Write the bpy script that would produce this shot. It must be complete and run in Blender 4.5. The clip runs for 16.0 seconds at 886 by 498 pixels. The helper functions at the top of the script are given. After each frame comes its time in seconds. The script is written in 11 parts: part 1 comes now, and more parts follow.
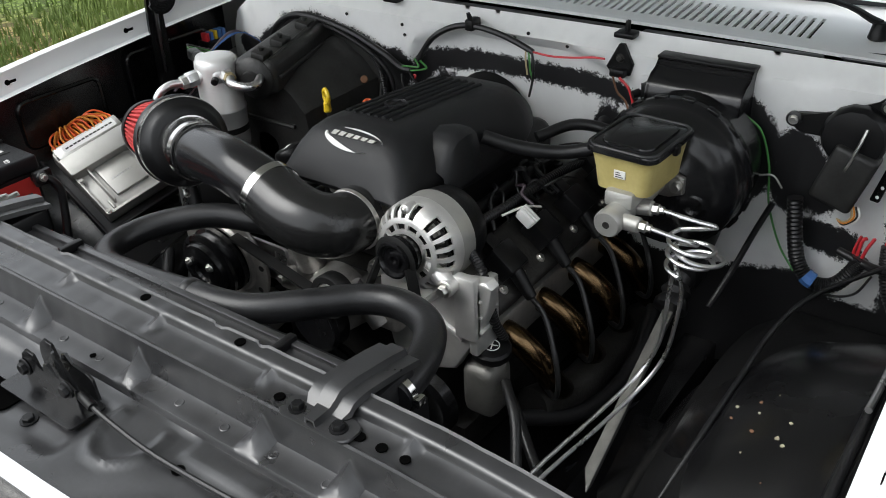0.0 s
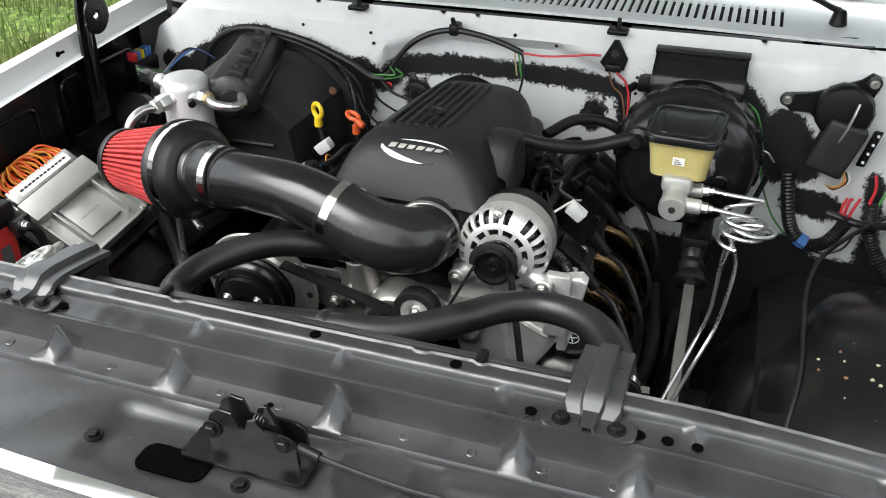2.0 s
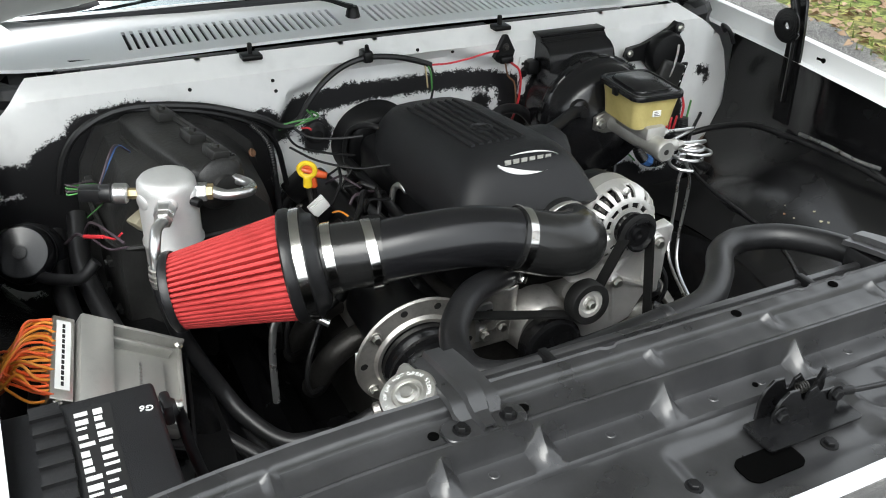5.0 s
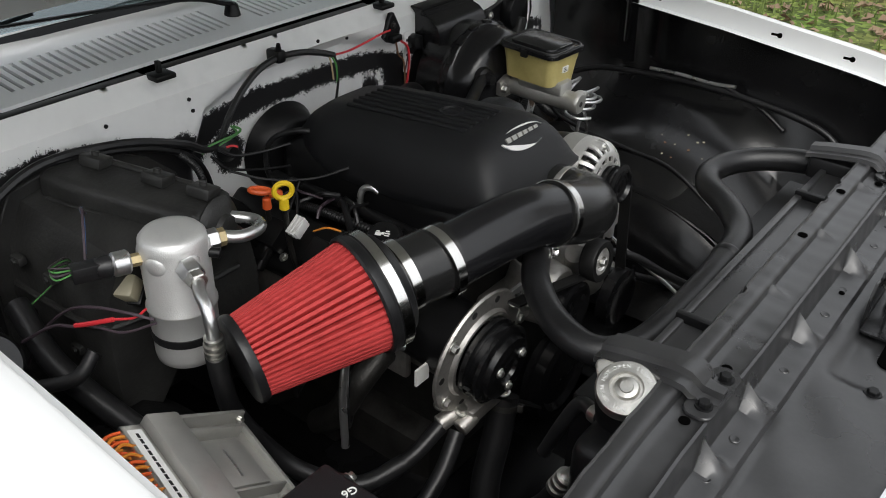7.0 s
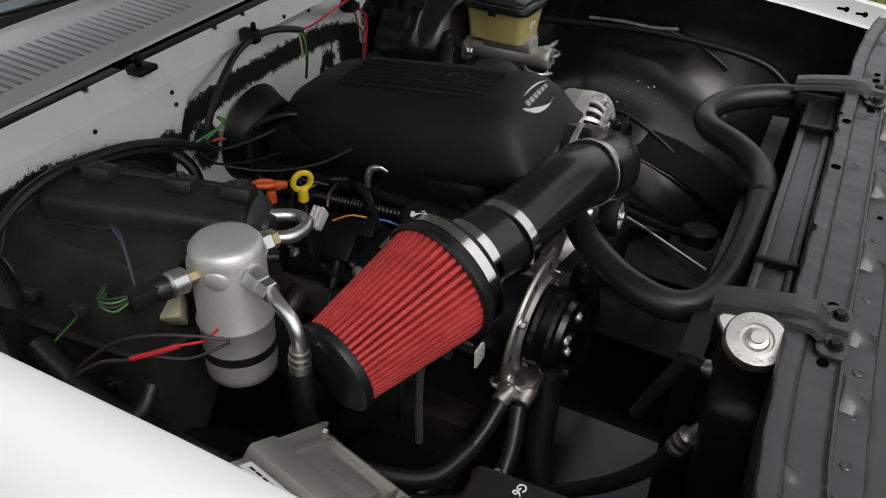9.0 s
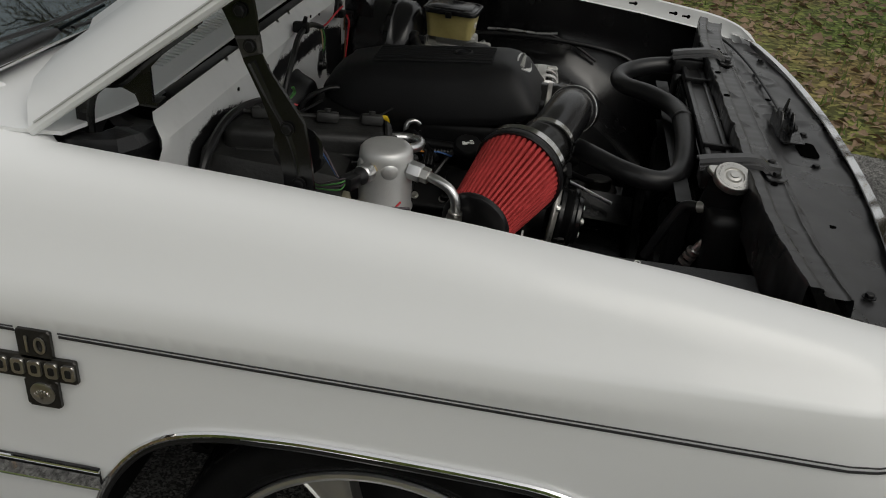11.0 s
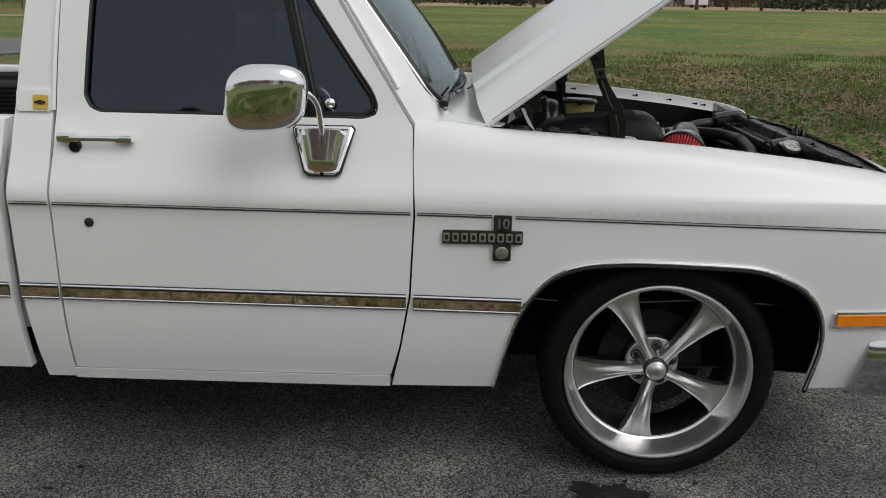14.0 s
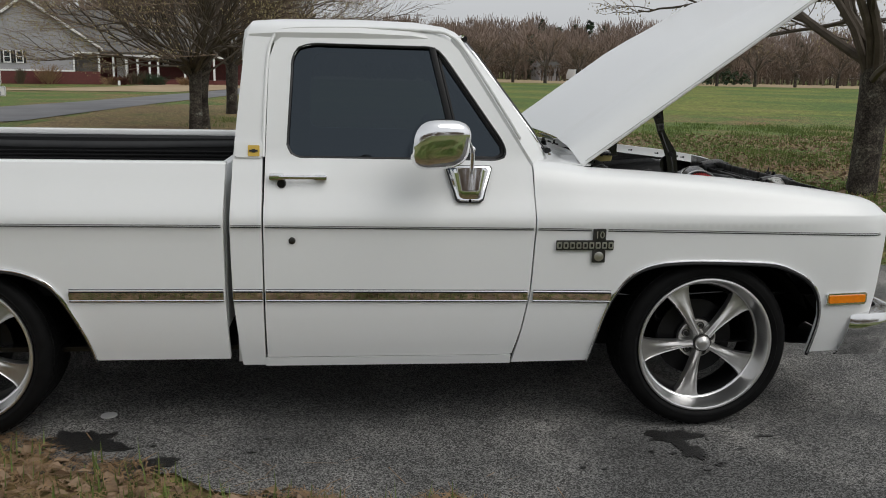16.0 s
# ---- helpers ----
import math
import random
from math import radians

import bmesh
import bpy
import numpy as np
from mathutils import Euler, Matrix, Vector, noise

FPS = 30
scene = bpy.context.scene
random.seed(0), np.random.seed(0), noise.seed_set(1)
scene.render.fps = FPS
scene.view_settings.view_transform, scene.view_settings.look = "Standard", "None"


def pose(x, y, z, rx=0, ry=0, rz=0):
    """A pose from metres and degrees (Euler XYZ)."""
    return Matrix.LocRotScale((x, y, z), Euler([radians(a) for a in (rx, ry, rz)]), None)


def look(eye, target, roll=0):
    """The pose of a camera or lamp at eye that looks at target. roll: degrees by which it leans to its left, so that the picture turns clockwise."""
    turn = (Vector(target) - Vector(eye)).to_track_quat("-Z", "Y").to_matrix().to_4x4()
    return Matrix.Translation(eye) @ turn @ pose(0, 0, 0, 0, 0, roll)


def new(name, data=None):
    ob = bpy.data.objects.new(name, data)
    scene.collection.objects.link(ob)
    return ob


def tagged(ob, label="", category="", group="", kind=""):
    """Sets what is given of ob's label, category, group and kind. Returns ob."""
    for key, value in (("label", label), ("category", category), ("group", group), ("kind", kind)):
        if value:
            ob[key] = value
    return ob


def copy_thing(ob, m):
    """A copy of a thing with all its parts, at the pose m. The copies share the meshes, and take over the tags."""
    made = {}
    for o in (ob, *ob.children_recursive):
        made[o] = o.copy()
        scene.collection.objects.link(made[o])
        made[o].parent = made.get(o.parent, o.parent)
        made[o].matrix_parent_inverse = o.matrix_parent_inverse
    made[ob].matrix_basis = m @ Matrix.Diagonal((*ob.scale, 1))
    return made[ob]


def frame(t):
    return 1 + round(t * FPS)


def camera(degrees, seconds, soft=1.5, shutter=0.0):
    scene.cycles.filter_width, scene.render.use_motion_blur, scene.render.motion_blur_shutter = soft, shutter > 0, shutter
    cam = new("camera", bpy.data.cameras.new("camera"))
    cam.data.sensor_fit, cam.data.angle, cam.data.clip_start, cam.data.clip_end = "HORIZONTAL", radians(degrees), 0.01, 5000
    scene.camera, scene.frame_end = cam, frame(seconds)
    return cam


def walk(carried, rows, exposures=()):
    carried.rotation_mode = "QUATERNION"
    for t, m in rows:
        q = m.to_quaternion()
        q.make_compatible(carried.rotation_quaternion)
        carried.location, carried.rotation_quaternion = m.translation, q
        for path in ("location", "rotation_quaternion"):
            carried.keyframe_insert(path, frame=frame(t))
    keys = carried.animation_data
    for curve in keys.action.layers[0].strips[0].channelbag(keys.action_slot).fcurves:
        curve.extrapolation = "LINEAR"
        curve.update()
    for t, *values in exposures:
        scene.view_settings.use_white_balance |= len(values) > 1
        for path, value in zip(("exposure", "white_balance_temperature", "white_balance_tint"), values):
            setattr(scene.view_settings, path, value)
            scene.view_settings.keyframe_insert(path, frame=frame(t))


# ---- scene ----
cam = camera(53.7, 16.0, soft=1.0)
PATH = [
    (0, (1.065, 0.901, 1.601), (-0.294, -0.151, 0.578), -3.2),
    (0.5, (1.074, 0.883, 1.601), (-0.248, -0.187, 0.548), -2.2),
    (1, (1.125, 0.808, 1.602), (-0.24, -0.207, 0.551), -0.6),
    (1.5, (1.229, 0.625, 1.615), (-0.271, -0.182, 0.567), -0.0),
    (2, (1.298, 0.449, 1.619), (-0.319, -0.117, 0.587), -0.4),
    (2.5, (1.338, 0.227, 1.631), (-0.371, -0.02, 0.622), 0.6),
    (3, (1.38, 0.012, 1.64), (-0.36, 0.031, 0.655), 1.2),
    (3.5, (1.41, -0.223, 1.651), (-0.298, 0.051, 0.648), 0.9),
    (4, (1.371, -0.421, 1.632), (-0.313, 0.004, 0.64), 0.2),
    (4.5, (1.3, -0.592, 1.635), (-0.331, -0.003, 0.639), 0.5),
    (4.7, (1.272, -0.656, 1.633), (-0.324, 0.017, 0.634), 1.1),
    (6.8, (0.865, -1.115, 1.631), (-0.237, 0.192, 0.593), 1.3),
    (7, (0.812, -1.14, 1.625), (-0.226, 0.212, 0.577), 1.5),
    (7.5, (0.712, -1.183, 1.617), (-0.188, 0.23, 0.523), 1.0),
    (8, (0.629, -1.162, 1.605), (-0.196, 0.289, 0.503), 0.7),
    (8.2, (0.602, -1.149, 1.606), (-0.21, 0.303, 0.496), 0.4),
    (10.3, (0.335, -1.632, 1.605), (-0.062, 0.027, 0.56), 4.3),
    (10.5, (0.281, -1.695, 1.591), (-0.06, -0.01, 0.568), 4.6),
    (11, (0.195, -1.928, 1.598), (-0.021, -0.19, 0.633), 4.5),
    (11.5, (0.115, -2.241, 1.598), (-0.039, -0.445, 0.733), 4.7),
    (12, (-0.017, -2.494, 1.578), (-0.123, -0.633, 0.853), 4.2),
    (12.5, (-0.141, -2.746, 1.586), (-0.195, -0.862, 0.917), 3.9),
    (13, (-0.251, -3.068, 1.529), (-0.3, -1.179, 0.873), 3.9),
    (13.5, (-0.384, -3.277, 1.507), (-0.46, -1.377, 0.887), 2.6),
    (14, (-0.602, -3.442, 1.472), (-0.649, -1.522, 0.913), 0.9),
    (14.5, (-0.78, -3.652, 1.435), (-0.764, -1.726, 0.897), 1.2),
    (15, (-0.941, -3.879, 1.438), (-0.908, -1.93, 0.988), 1.1),
    (15.5, (-1.215, -4.089, 1.427), (-1.084, -2.137, 1.012), 1.2),
    (16, (-1.459, -4.333, 1.469), (-1.257, -2.384, 1.069), 1.1),
]
walk(cam, [(t, look(eye, target, roll)) for t, eye, target, roll in PATH],
     [(0, 1.2, 6350, 8), (2, 1.80, 6400, 7), (3, 1.96, 6350, 6), (3.5, 1.95, 6350, 6), (4.5, 1.8, 6350, 6), (7, 0.78, 6500, 9), (8, 0.8, 6500, 10), (10.5, -0.4, 6780, 8), (11.5, -0.22, 6760, 8), (12.5, -0.05, 6680, 9), (13.5, -0.05, 6540, 9), (16, 0.0, 6500, 9)])

# ---- overcast daylight ----
world = bpy.data.worlds.new("overcast_sky")
scene.world = world
world.use_nodes = True
wn, wl = world.node_tree.nodes, world.node_tree.links
wn.clear()
sky = wn.new("ShaderNodeTexSky")
sky.sky_type = "NISHITA"
sky.sun_disc = False
sky.sun_elevation, sky.sun_rotation = radians(55), radians(120)
sky.air_density, sky.dust_density, sky.ozone_density = 1.0, 4.0, 1.0
grey = wn.new("ShaderNodeHueSaturation")
grey.inputs["Saturation"].default_value = 0.15
cloud = wn.new("ShaderNodeMix")
cloud.data_type = "RGBA"
cloud.inputs["Factor"].default_value = 0.6
cloud.inputs["B"].default_value = (5.6, 5.75, 6.0, 1.0)
back = wn.new("ShaderNodeBackground")
back.inputs["Strength"].default_value = 0.13
out = wn.new("ShaderNodeOutputWorld")
wl.new(sky.outputs[0], grey.inputs["Color"])
wl.new(grey.outputs[0], cloud.inputs["A"])
wl.new(cloud.outputs["Result"], back.inputs["Color"])
wl.new(back.outputs[0], out.inputs["Surface"])
sun_data = bpy.data.lights.new("sun", "SUN")
sun_data.energy, sun_data.angle, sun_data.color = 0.9, radians(40), (1.0, 0.97, 0.93)
sun = new("sun", sun_data)
sun.matrix_world = look((9, -9.5, 14.5), (0, 0, 0))

# ---- materials ----
def rgb(r, g, b):
    return (r, g, b, 1.0)


def mat(name, base, rough=0.5, metal=0.0, vary=0.15, scale=14.0, fine=160.0, bump=0.0, spec=0.5, tint=None, coat=0.0, stain=0.0, rvary=0.12, bscale=None, per=0.0):
    """A surface with colour, gloss and relief that vary at a coarse and a fine scale, in metres."""
    m = bpy.data.materials.new(name)
    m.use_nodes = True
    nt = m.node_tree
    n, l = nt.nodes, nt.links
    p = n["Principled BSDF"]
    p.inputs["Metallic"].default_value = metal
    p.inputs["Specular IOR Level"].default_value = spec
    if coat:
        p.inputs["Coat Weight"].default_value, p.inputs["Coat Roughness"].default_value = coat, 0.06
    tc = n.new("ShaderNodeTexCoord")
    big, small = n.new("ShaderNodeTexNoise"), n.new("ShaderNodeTexNoise")
    big.inputs["Scale"].default_value, big.inputs["Detail"].default_value = scale, 5.0
    small.inputs["Scale"].default_value, small.inputs["Detail"].default_value = fine, 3.0
    for t in (big, small):
        l.new(tc.outputs["Object"], t.inputs["Vector"])
    mix = n.new("ShaderNodeMix")
    mix.data_type = "RGBA"
    dark = [c * (1 - vary) for c in base]
    light = tint if tint else [min(1.0, c * (1 + vary)) for c in base]
    mix.inputs["A"].default_value, mix.inputs["B"].default_value = rgb(*dark), rgb(*light)
    add = n.new("ShaderNodeMath")
    add.operation = "MULTIPLY_ADD"
    add.inputs[1].default_value = 0.35
    l.new(small.outputs["Fac"], add.inputs[0])
    sub = n.new("ShaderNodeMath")
    sub.operation = "MULTIPLY_ADD"
    sub.inputs[1].default_value, sub.inputs[2].default_value = 1.5, -0.42
    l.new(big.outputs["Fac"], sub.inputs[0])
    l.new(sub.outputs[0], add.inputs[2])
    add.use_clamp = True
    l.new(add.outputs[0], mix.inputs["Factor"])
    col = mix.outputs["Result"]
    if per:
        info, hsv, ma = n.new("ShaderNodeObjectInfo"), n.new("ShaderNodeHueSaturation"), n.new("ShaderNodeMapRange")
        ma.inputs["To Min"].default_value, ma.inputs["To Max"].default_value = 1 - per, 1 + per
        l.new(info.outputs["Random"], ma.inputs["Value"])
        l.new(ma.outputs[0], hsv.inputs["Value"])
        l.new(col, hsv.inputs["Color"])
        col = hsv.outputs[0]
    if stain:
        sp, ramp, mx = n.new("ShaderNodeTexNoise"), n.new("ShaderNodeValToRGB"), n.new("ShaderNodeMix")
        sp.inputs["Scale"].default_value, sp.inputs["Detail"].default_value = scale * 2.7, 8.0
        l.new(tc.outputs["Object"], sp.inputs["Vector"])
        ramp.color_ramp.elements[0].position, ramp.color_ramp.elements[1].position = 0.52, 0.72
        ramp.color_ramp.elements[1].color = rgb(stain, stain, stain)
        l.new(sp.outputs["Fac"], ramp.inputs["Fac"])
        mx.data_type = "RGBA"
        mx.inputs["B"].default_value = rgb(*[0.32 * c + 0.03 for c in base])
        l.new(ramp.outputs["Color"], mx.inputs["Factor"])
        l.new(col, mx.inputs["A"])
        col = mx.outputs["Result"]
    l.new(col, p.inputs["Base Color"])
    rr = n.new("ShaderNodeMapRange")
    rr.inputs["To Min"].default_value, rr.inputs["To Max"].default_value = max(0.02, rough - rvary), min(1.0, rough + rvary)
    l.new(big.outputs["Fac"], rr.inputs["Value"])
    l.new(rr.outputs[0], p.inputs["Roughness"])
    if bump:
        b = n.new("ShaderNodeBump")
        b.inputs["Strength"].default_value, b.inputs["Distance"].default_value = min(1.0, bump), 0.002
        if bscale:
            bt = n.new("ShaderNodeTexNoise")
            bt.inputs["Scale"].default_value, bt.inputs["Detail"].default_value = bscale, 4.0
            l.new(tc.outputs["Object"], bt.inputs["Vector"])
            l.new(bt.outputs["Fac"], b.inputs["Height"])
        else:
            l.new(small.outputs["Fac"], b.inputs["Height"])
        l.new(b.outputs[0], p.inputs["Normal"])
    return m


def glass(name, tint, see, gloss=1.5):
    """A pane: tinted see-through with a mirror's gloss by Fresnel."""
    m = bpy.data.materials.new(name)
    m.use_nodes = True
    n, l = m.node_tree.nodes, m.node_tree.links
    n.remove(n["Principled BSDF"])
    tr, gl, fr, mx = n.new("ShaderNodeBsdfTransparent"), n.new("ShaderNodeBsdfGlossy"), n.new("ShaderNodeFresnel"), n.new("ShaderNodeMixShader")
    tr.inputs["Color"].default_value = rgb(*[c * see for c in tint])
    gl.inputs["Roughness"].default_value = 0.02
    gl.inputs["Color"].default_value = rgb(*[0.35 + 0.6 * c for c in tint])
    fr.inputs["IOR"].default_value = gloss
    l.new(fr.outputs[0], mx.inputs[0])
    l.new(tr.outputs[0], mx.inputs[1])
    l.new(gl.outputs[0], mx.inputs[2])
    l.new(mx.outputs[0], n["Material Output"].inputs["Surface"])
    return m


M = {}
M["white_paint"] = mat("white_paint", (0.775, 0.785, 0.785), 0.32, vary=0.02, scale=2.0, fine=40, spec=0.5, coat=0.35, rvary=0.06)
M["old_white"] = mat("old_white_paint", (0.74, 0.745, 0.74), 0.42, vary=0.05, scale=7, fine=60, spec=0.5, stain=0.12)
# Underside toned greyer than the white skin, to curb its bounce.
M["hood_underside"] = mat("grey_hood_underside", (0.50, 0.505, 0.495), 0.6, vary=0.08, scale=5, fine=60, stain=0.15)
M["tan_plastic"] = mat("yellowed_tan_plastic", (0.34, 0.31, 0.22), 0.45, vary=0.12)
M["dark_wire"] = mat("dark_violet_wire", (0.05, 0.035, 0.045), 0.45, vary=0.15)
# Glossless black that paints the shade inside holes, slots and seams.
M["hole"] = mat("hole_shade_black", (0.002, 0.002, 0.002), 0.9, spec=0.0, vary=0.2)
M["cast_grey"] = mat("dull_grey_casting", (0.22, 0.215, 0.20), 0.5, metal=0.7, vary=0.2, scale=30, fine=400, bump=0.35, stain=0.3)
M["black_paint"] = mat("black_chassis_paint", (0.005, 0.005, 0.0055), 0.24, spec=0.55, vary=0.35, scale=9, fine=130, bump=0.22, bscale=18, rvary=0.12)
M["support_paint"] = mat("satin_black_support_paint", (0.017, 0.017, 0.018), 0.31, spec=0.75, vary=0.5, scale=11, fine=180, bump=0.12, bscale=45, rvary=0.16, tint=(0.040, 0.040, 0.042), stain=0.15)
M["black_plastic"] = mat("black_plastic", (0.005, 0.005, 0.0055), 0.40, spec=0.28, vary=0.3, scale=30, fine=420, bump=0.12)
M["cover_plastic"] = mat("grained_black_plastic", (0.0095, 0.0098, 0.011), 0.46, spec=0.34, vary=0.25, scale=18, fine=900, bump=0.3, rvary=0.06)
M["dusty_black"] = mat("dusty_black_plastic", (0.012, 0.012, 0.0115), 0.46, spec=0.40, vary=0.6, scale=16, fine=150, bump=0.4, tint=(0.036, 0.036, 0.035), stain=0.25)
M["rubber"] = mat("black_rubber", (0.007, 0.007, 0.0078), 0.36, spec=0.42, vary=0.3, scale=16, fine=240, bump=0.15, tint=(0.017, 0.017, 0.018))
M["tyre"] = mat("tyre_rubber", (0.0042, 0.0042, 0.0045), 0.62, spec=0.1, vary=0.3, scale=20, fine=200, bump=0.3, tint=(0.009, 0.009, 0.0092))
M["belt"] = mat("belt_rubber", (0.007, 0.007, 0.007), 0.6, spec=0.3, vary=0.3, scale=30, fine=200)
M["tube_gloss"] = mat("gloss_black_tube", (0.008, 0.008, 0.009), 0.22, spec=0.5, vary=0.2, scale=20, fine=200, bump=0.06, bscale=60, rvary=0.05)
M["silicone"] = mat("black_silicone", (0.013, 0.013, 0.013), 0.2, vary=0.2, scale=20, fine=260, bump=0.12, bscale=300, rvary=0.05)
M["red_filter"] = mat("red_filter_gauze", (0.42, 0.024, 0.022), 0.75, vary=0.25, scale=30, fine=700, bump=0.5, tint=(0.56, 0.05, 0.05))
M["aluminium"] = mat("cast_aluminium", (0.47, 0.455, 0.43), 0.45, metal=0.9, vary=0.2, scale=40, fine=500, bump=0.35, stain=0.25)
M["bright_alu"] = mat("bright_cast_aluminium", (0.72, 0.71, 0.69), 0.42, metal=0.75, vary=0.12, scale=40, fine=600, bump=0.3)
M["sat_alu"] = mat("satin_aluminium", (0.68, 0.68, 0.68), 0.3, metal=0.95, vary=0.1, scale=25, fine=300, bump=0.12)
M["ecu_alu"] = mat("raw_aluminium_case", (0.46, 0.455, 0.43), 0.48, metal=0.7, vary=0.08, scale=18, fine=500, bump=0.2, stain=0.1)
M["canister_alu"] = mat("pale_cast_aluminium", (0.66, 0.66, 0.65), 0.4, metal=0.55, vary=0.08, scale=18, fine=500, bump=0.2, stain=0.08)
M["steel"] = mat("polished_steel", (0.75, 0.74, 0.72), 0.16, metal=1.0, vary=0.08, scale=40, fine=300)
M["zinc"] = mat("zinc_steel", (0.62, 0.61, 0.58), 0.35, metal=1.0, vary=0.2, scale=60, fine=500, bump=0.2)
M["dark_steel"] = mat("oily_dark_steel", (0.06, 0.058, 0.055), 0.45, metal=0.8, vary=0.5, scale=25, fine=200, bump=0.4)
M["exhaust"] = mat("heat_blued_exhaust_steel", (0.085, 0.055, 0.034), 0.24, metal=1.0, vary=0.5, scale=14, fine=150, tint=(0.26, 0.17, 0.085))
M["chrome"] = mat("chrome", (0.86, 0.86, 0.87), 0.045, metal=1.0, vary=0.02, scale=8, fine=60, rvary=0.02)
M["worn_chrome"] = mat("worn_chrome", (0.66, 0.66, 0.66), 0.2, metal=1.0, vary=0.12, scale=9, fine=90, rvary=0.1, bump=0.1, bscale=60)
M["bumper_chrome"] = mat("old_bumper_chrome", (0.70, 0.70, 0.70), 0.09, metal=1.0, vary=0.06, scale=9, fine=90, rvary=0.05, bump=0.06, bscale=40)
M["wheel_grey"] = mat("brushed_gunmetal_wheel", (0.62, 0.61, 0.60), 0.40, metal=1.0, vary=0.15, scale=20, fine=300, rvary=0.08)
M["rim_lip"] = mat("machined_rim_lip", (0.86, 0.86, 0.86), 0.34, metal=1.0, vary=0.06, scale=20, fine=400, rvary=0.06)
M["yellow"] = mat("yellow_plastic", (0.72, 0.50, 0.02), 0.4, vary=0.12)
M["orange"] = mat("orange_plastic", (0.75, 0.12, 0.03), 0.4, vary=0.12)
M["fluid_plastic"] = mat("yellowed_reservoir_plastic", (0.42, 0.34, 0.11), 0.35, vary=0.2, scale=18, fine=160, tint=(0.55, 0.47, 0.2))
M["amber"] = mat("amber_lens", (0.80, 0.22, 0.01), 0.15, vary=0.12, scale=60, fine=300)
M["label_grey"] = mat("faded_grey_print", (0.10, 0.10, 0.098), 0.5, vary=0.3, scale=60)
M["white_label"] = mat("white_label", (0.78, 0.78, 0.76), 0.5, vary=0.06, scale=40)
M["grey_print"] = mat("pale_grey_print", (0.62, 0.62, 0.61), 0.4, vary=0.06, scale=40)
M["black_print"] = mat("black_print", (0.008, 0.008, 0.008), 0.5, vary=0.2)
M["red_print"] = mat("red_print", (0.50, 0.03, 0.025), 0.45, vary=0.15)
M["gold"] = mat("gold_plate", (0.60, 0.40, 0.06), 0.35, vary=0.1)
M["brass"] = mat("dull_brass_plate", (0.42, 0.34, 0.19), 0.4, metal=0.6, vary=0.2)
M["red_wire"] = mat("red_wire", (0.55, 0.03, 0.04), 0.4, vary=0.15)
M["green_wire"] = mat("green_wire", (0.07, 0.24, 0.06), 0.4, vary=0.15)
M["blue_wire"] = mat("blue_wire", (0.06, 0.16, 0.42), 0.4, vary=0.15)
M["orange_wire"] = mat("orange_wire", (0.66, 0.24, 0.03), 0.4, vary=0.15)
M["tan_wire"] = mat("tan_wire", (0.44, 0.34, 0.2), 0.45, vary=0.15)
M["purple_wire"] = mat("purple_wire", (0.13, 0.05, 0.17), 0.45, vary=0.15)
M["white_wire"] = mat("white_wire", (0.65, 0.65, 0.62), 0.45, vary=0.1)
M["stripe"] = mat("dark_pinstripe", (0.03, 0.03, 0.032), 0.4, vary=0.15)
M["seat"] = mat("dark_seat_cloth", (0.03, 0.032, 0.036), 0.8, vary=0.2, bump=0.3)
# Lip a lighter grey than the bed liner itself.
M["liner_lip"] = mat("dark_grey_liner_lip", (0.028, 0.029, 0.030), 0.55, spec=0.3, vary=0.3)
M["bedliner"] = mat("black_bedliner", (0.005, 0.005, 0.0055), 0.5, spec=0.25, vary=0.3, bump=0.3)
M["side_glass"] = glass("dark_tinted_glass", (0.55, 0.78, 1.0), 0.03, 1.72)
M["windshield_glass"] = glass("windshield_glass", (0.66, 0.86, 0.92), 0.45, 2.6)
M["rust"] = mat("rusty_metal", (0.17, 0.085, 0.045), 0.8, vary=0.4, bump=0.4)
M["twig"] = mat("brown_twigs", (0.15, 0.105, 0.07), 0.85, vary=0.3, scale=3)
# Twig brown lifted paler: the distance haze is put into the colour.
M["hazed_twig"] = mat("haze_paled_far_twigs", (0.19, 0.135, 0.105), 0.9, vary=0.3, scale=0.25, fine=2.0, tint=(0.29, 0.22, 0.18))
M["bud"] = mat("pale_buds", (0.3, 0.25, 0.13), 0.8, vary=0.3)
M["siding"] = mat("grey_siding", (0.33, 0.325, 0.34), 0.7, vary=0.08, scale=2)
M["shingle"] = mat("grey_shingles", (0.13, 0.125, 0.12), 0.85, vary=0.2, scale=5, fine=30)
M["brick_red"] = mat("red_brick", (0.115, 0.034, 0.030), 0.85, vary=0.25, scale=6, fine=50)
M["white_trim"] = mat("white_trim", (0.75, 0.75, 0.74), 0.5, vary=0.05)
M["window_dark"] = mat("dark_house_window", (0.03, 0.035, 0.04), 0.12, vary=0.2)
M["sign_white"] = mat("sign_white", (0.72, 0.72, 0.71), 0.4, vary=0.04)
M["sign_post"] = mat("green_steel_post", (0.03, 0.06, 0.035), 0.6, vary=0.2)
M["leaf_litter"] = mat("dry_oak_leaves", (0.21, 0.12, 0.065), 0.8, vary=0.4, scale=3, fine=20, tint=(0.36, 0.26, 0.17))
M["straw"] = mat("pine_straw", (0.085, 0.036, 0.016), 0.8, vary=0.6, scale=14, fine=60, tint=(0.42, 0.27, 0.14))
M["grass_blade"] = mat("grass_blades", (0.085, 0.16, 0.022), 0.7, vary=0.4, scale=1.2, fine=9, tint=(0.19, 0.24, 0.06))
M["evergreen"] = mat("pine_needles", (0.028, 0.05, 0.022), 0.8, vary=0.4, scale=0.4, fine=3)
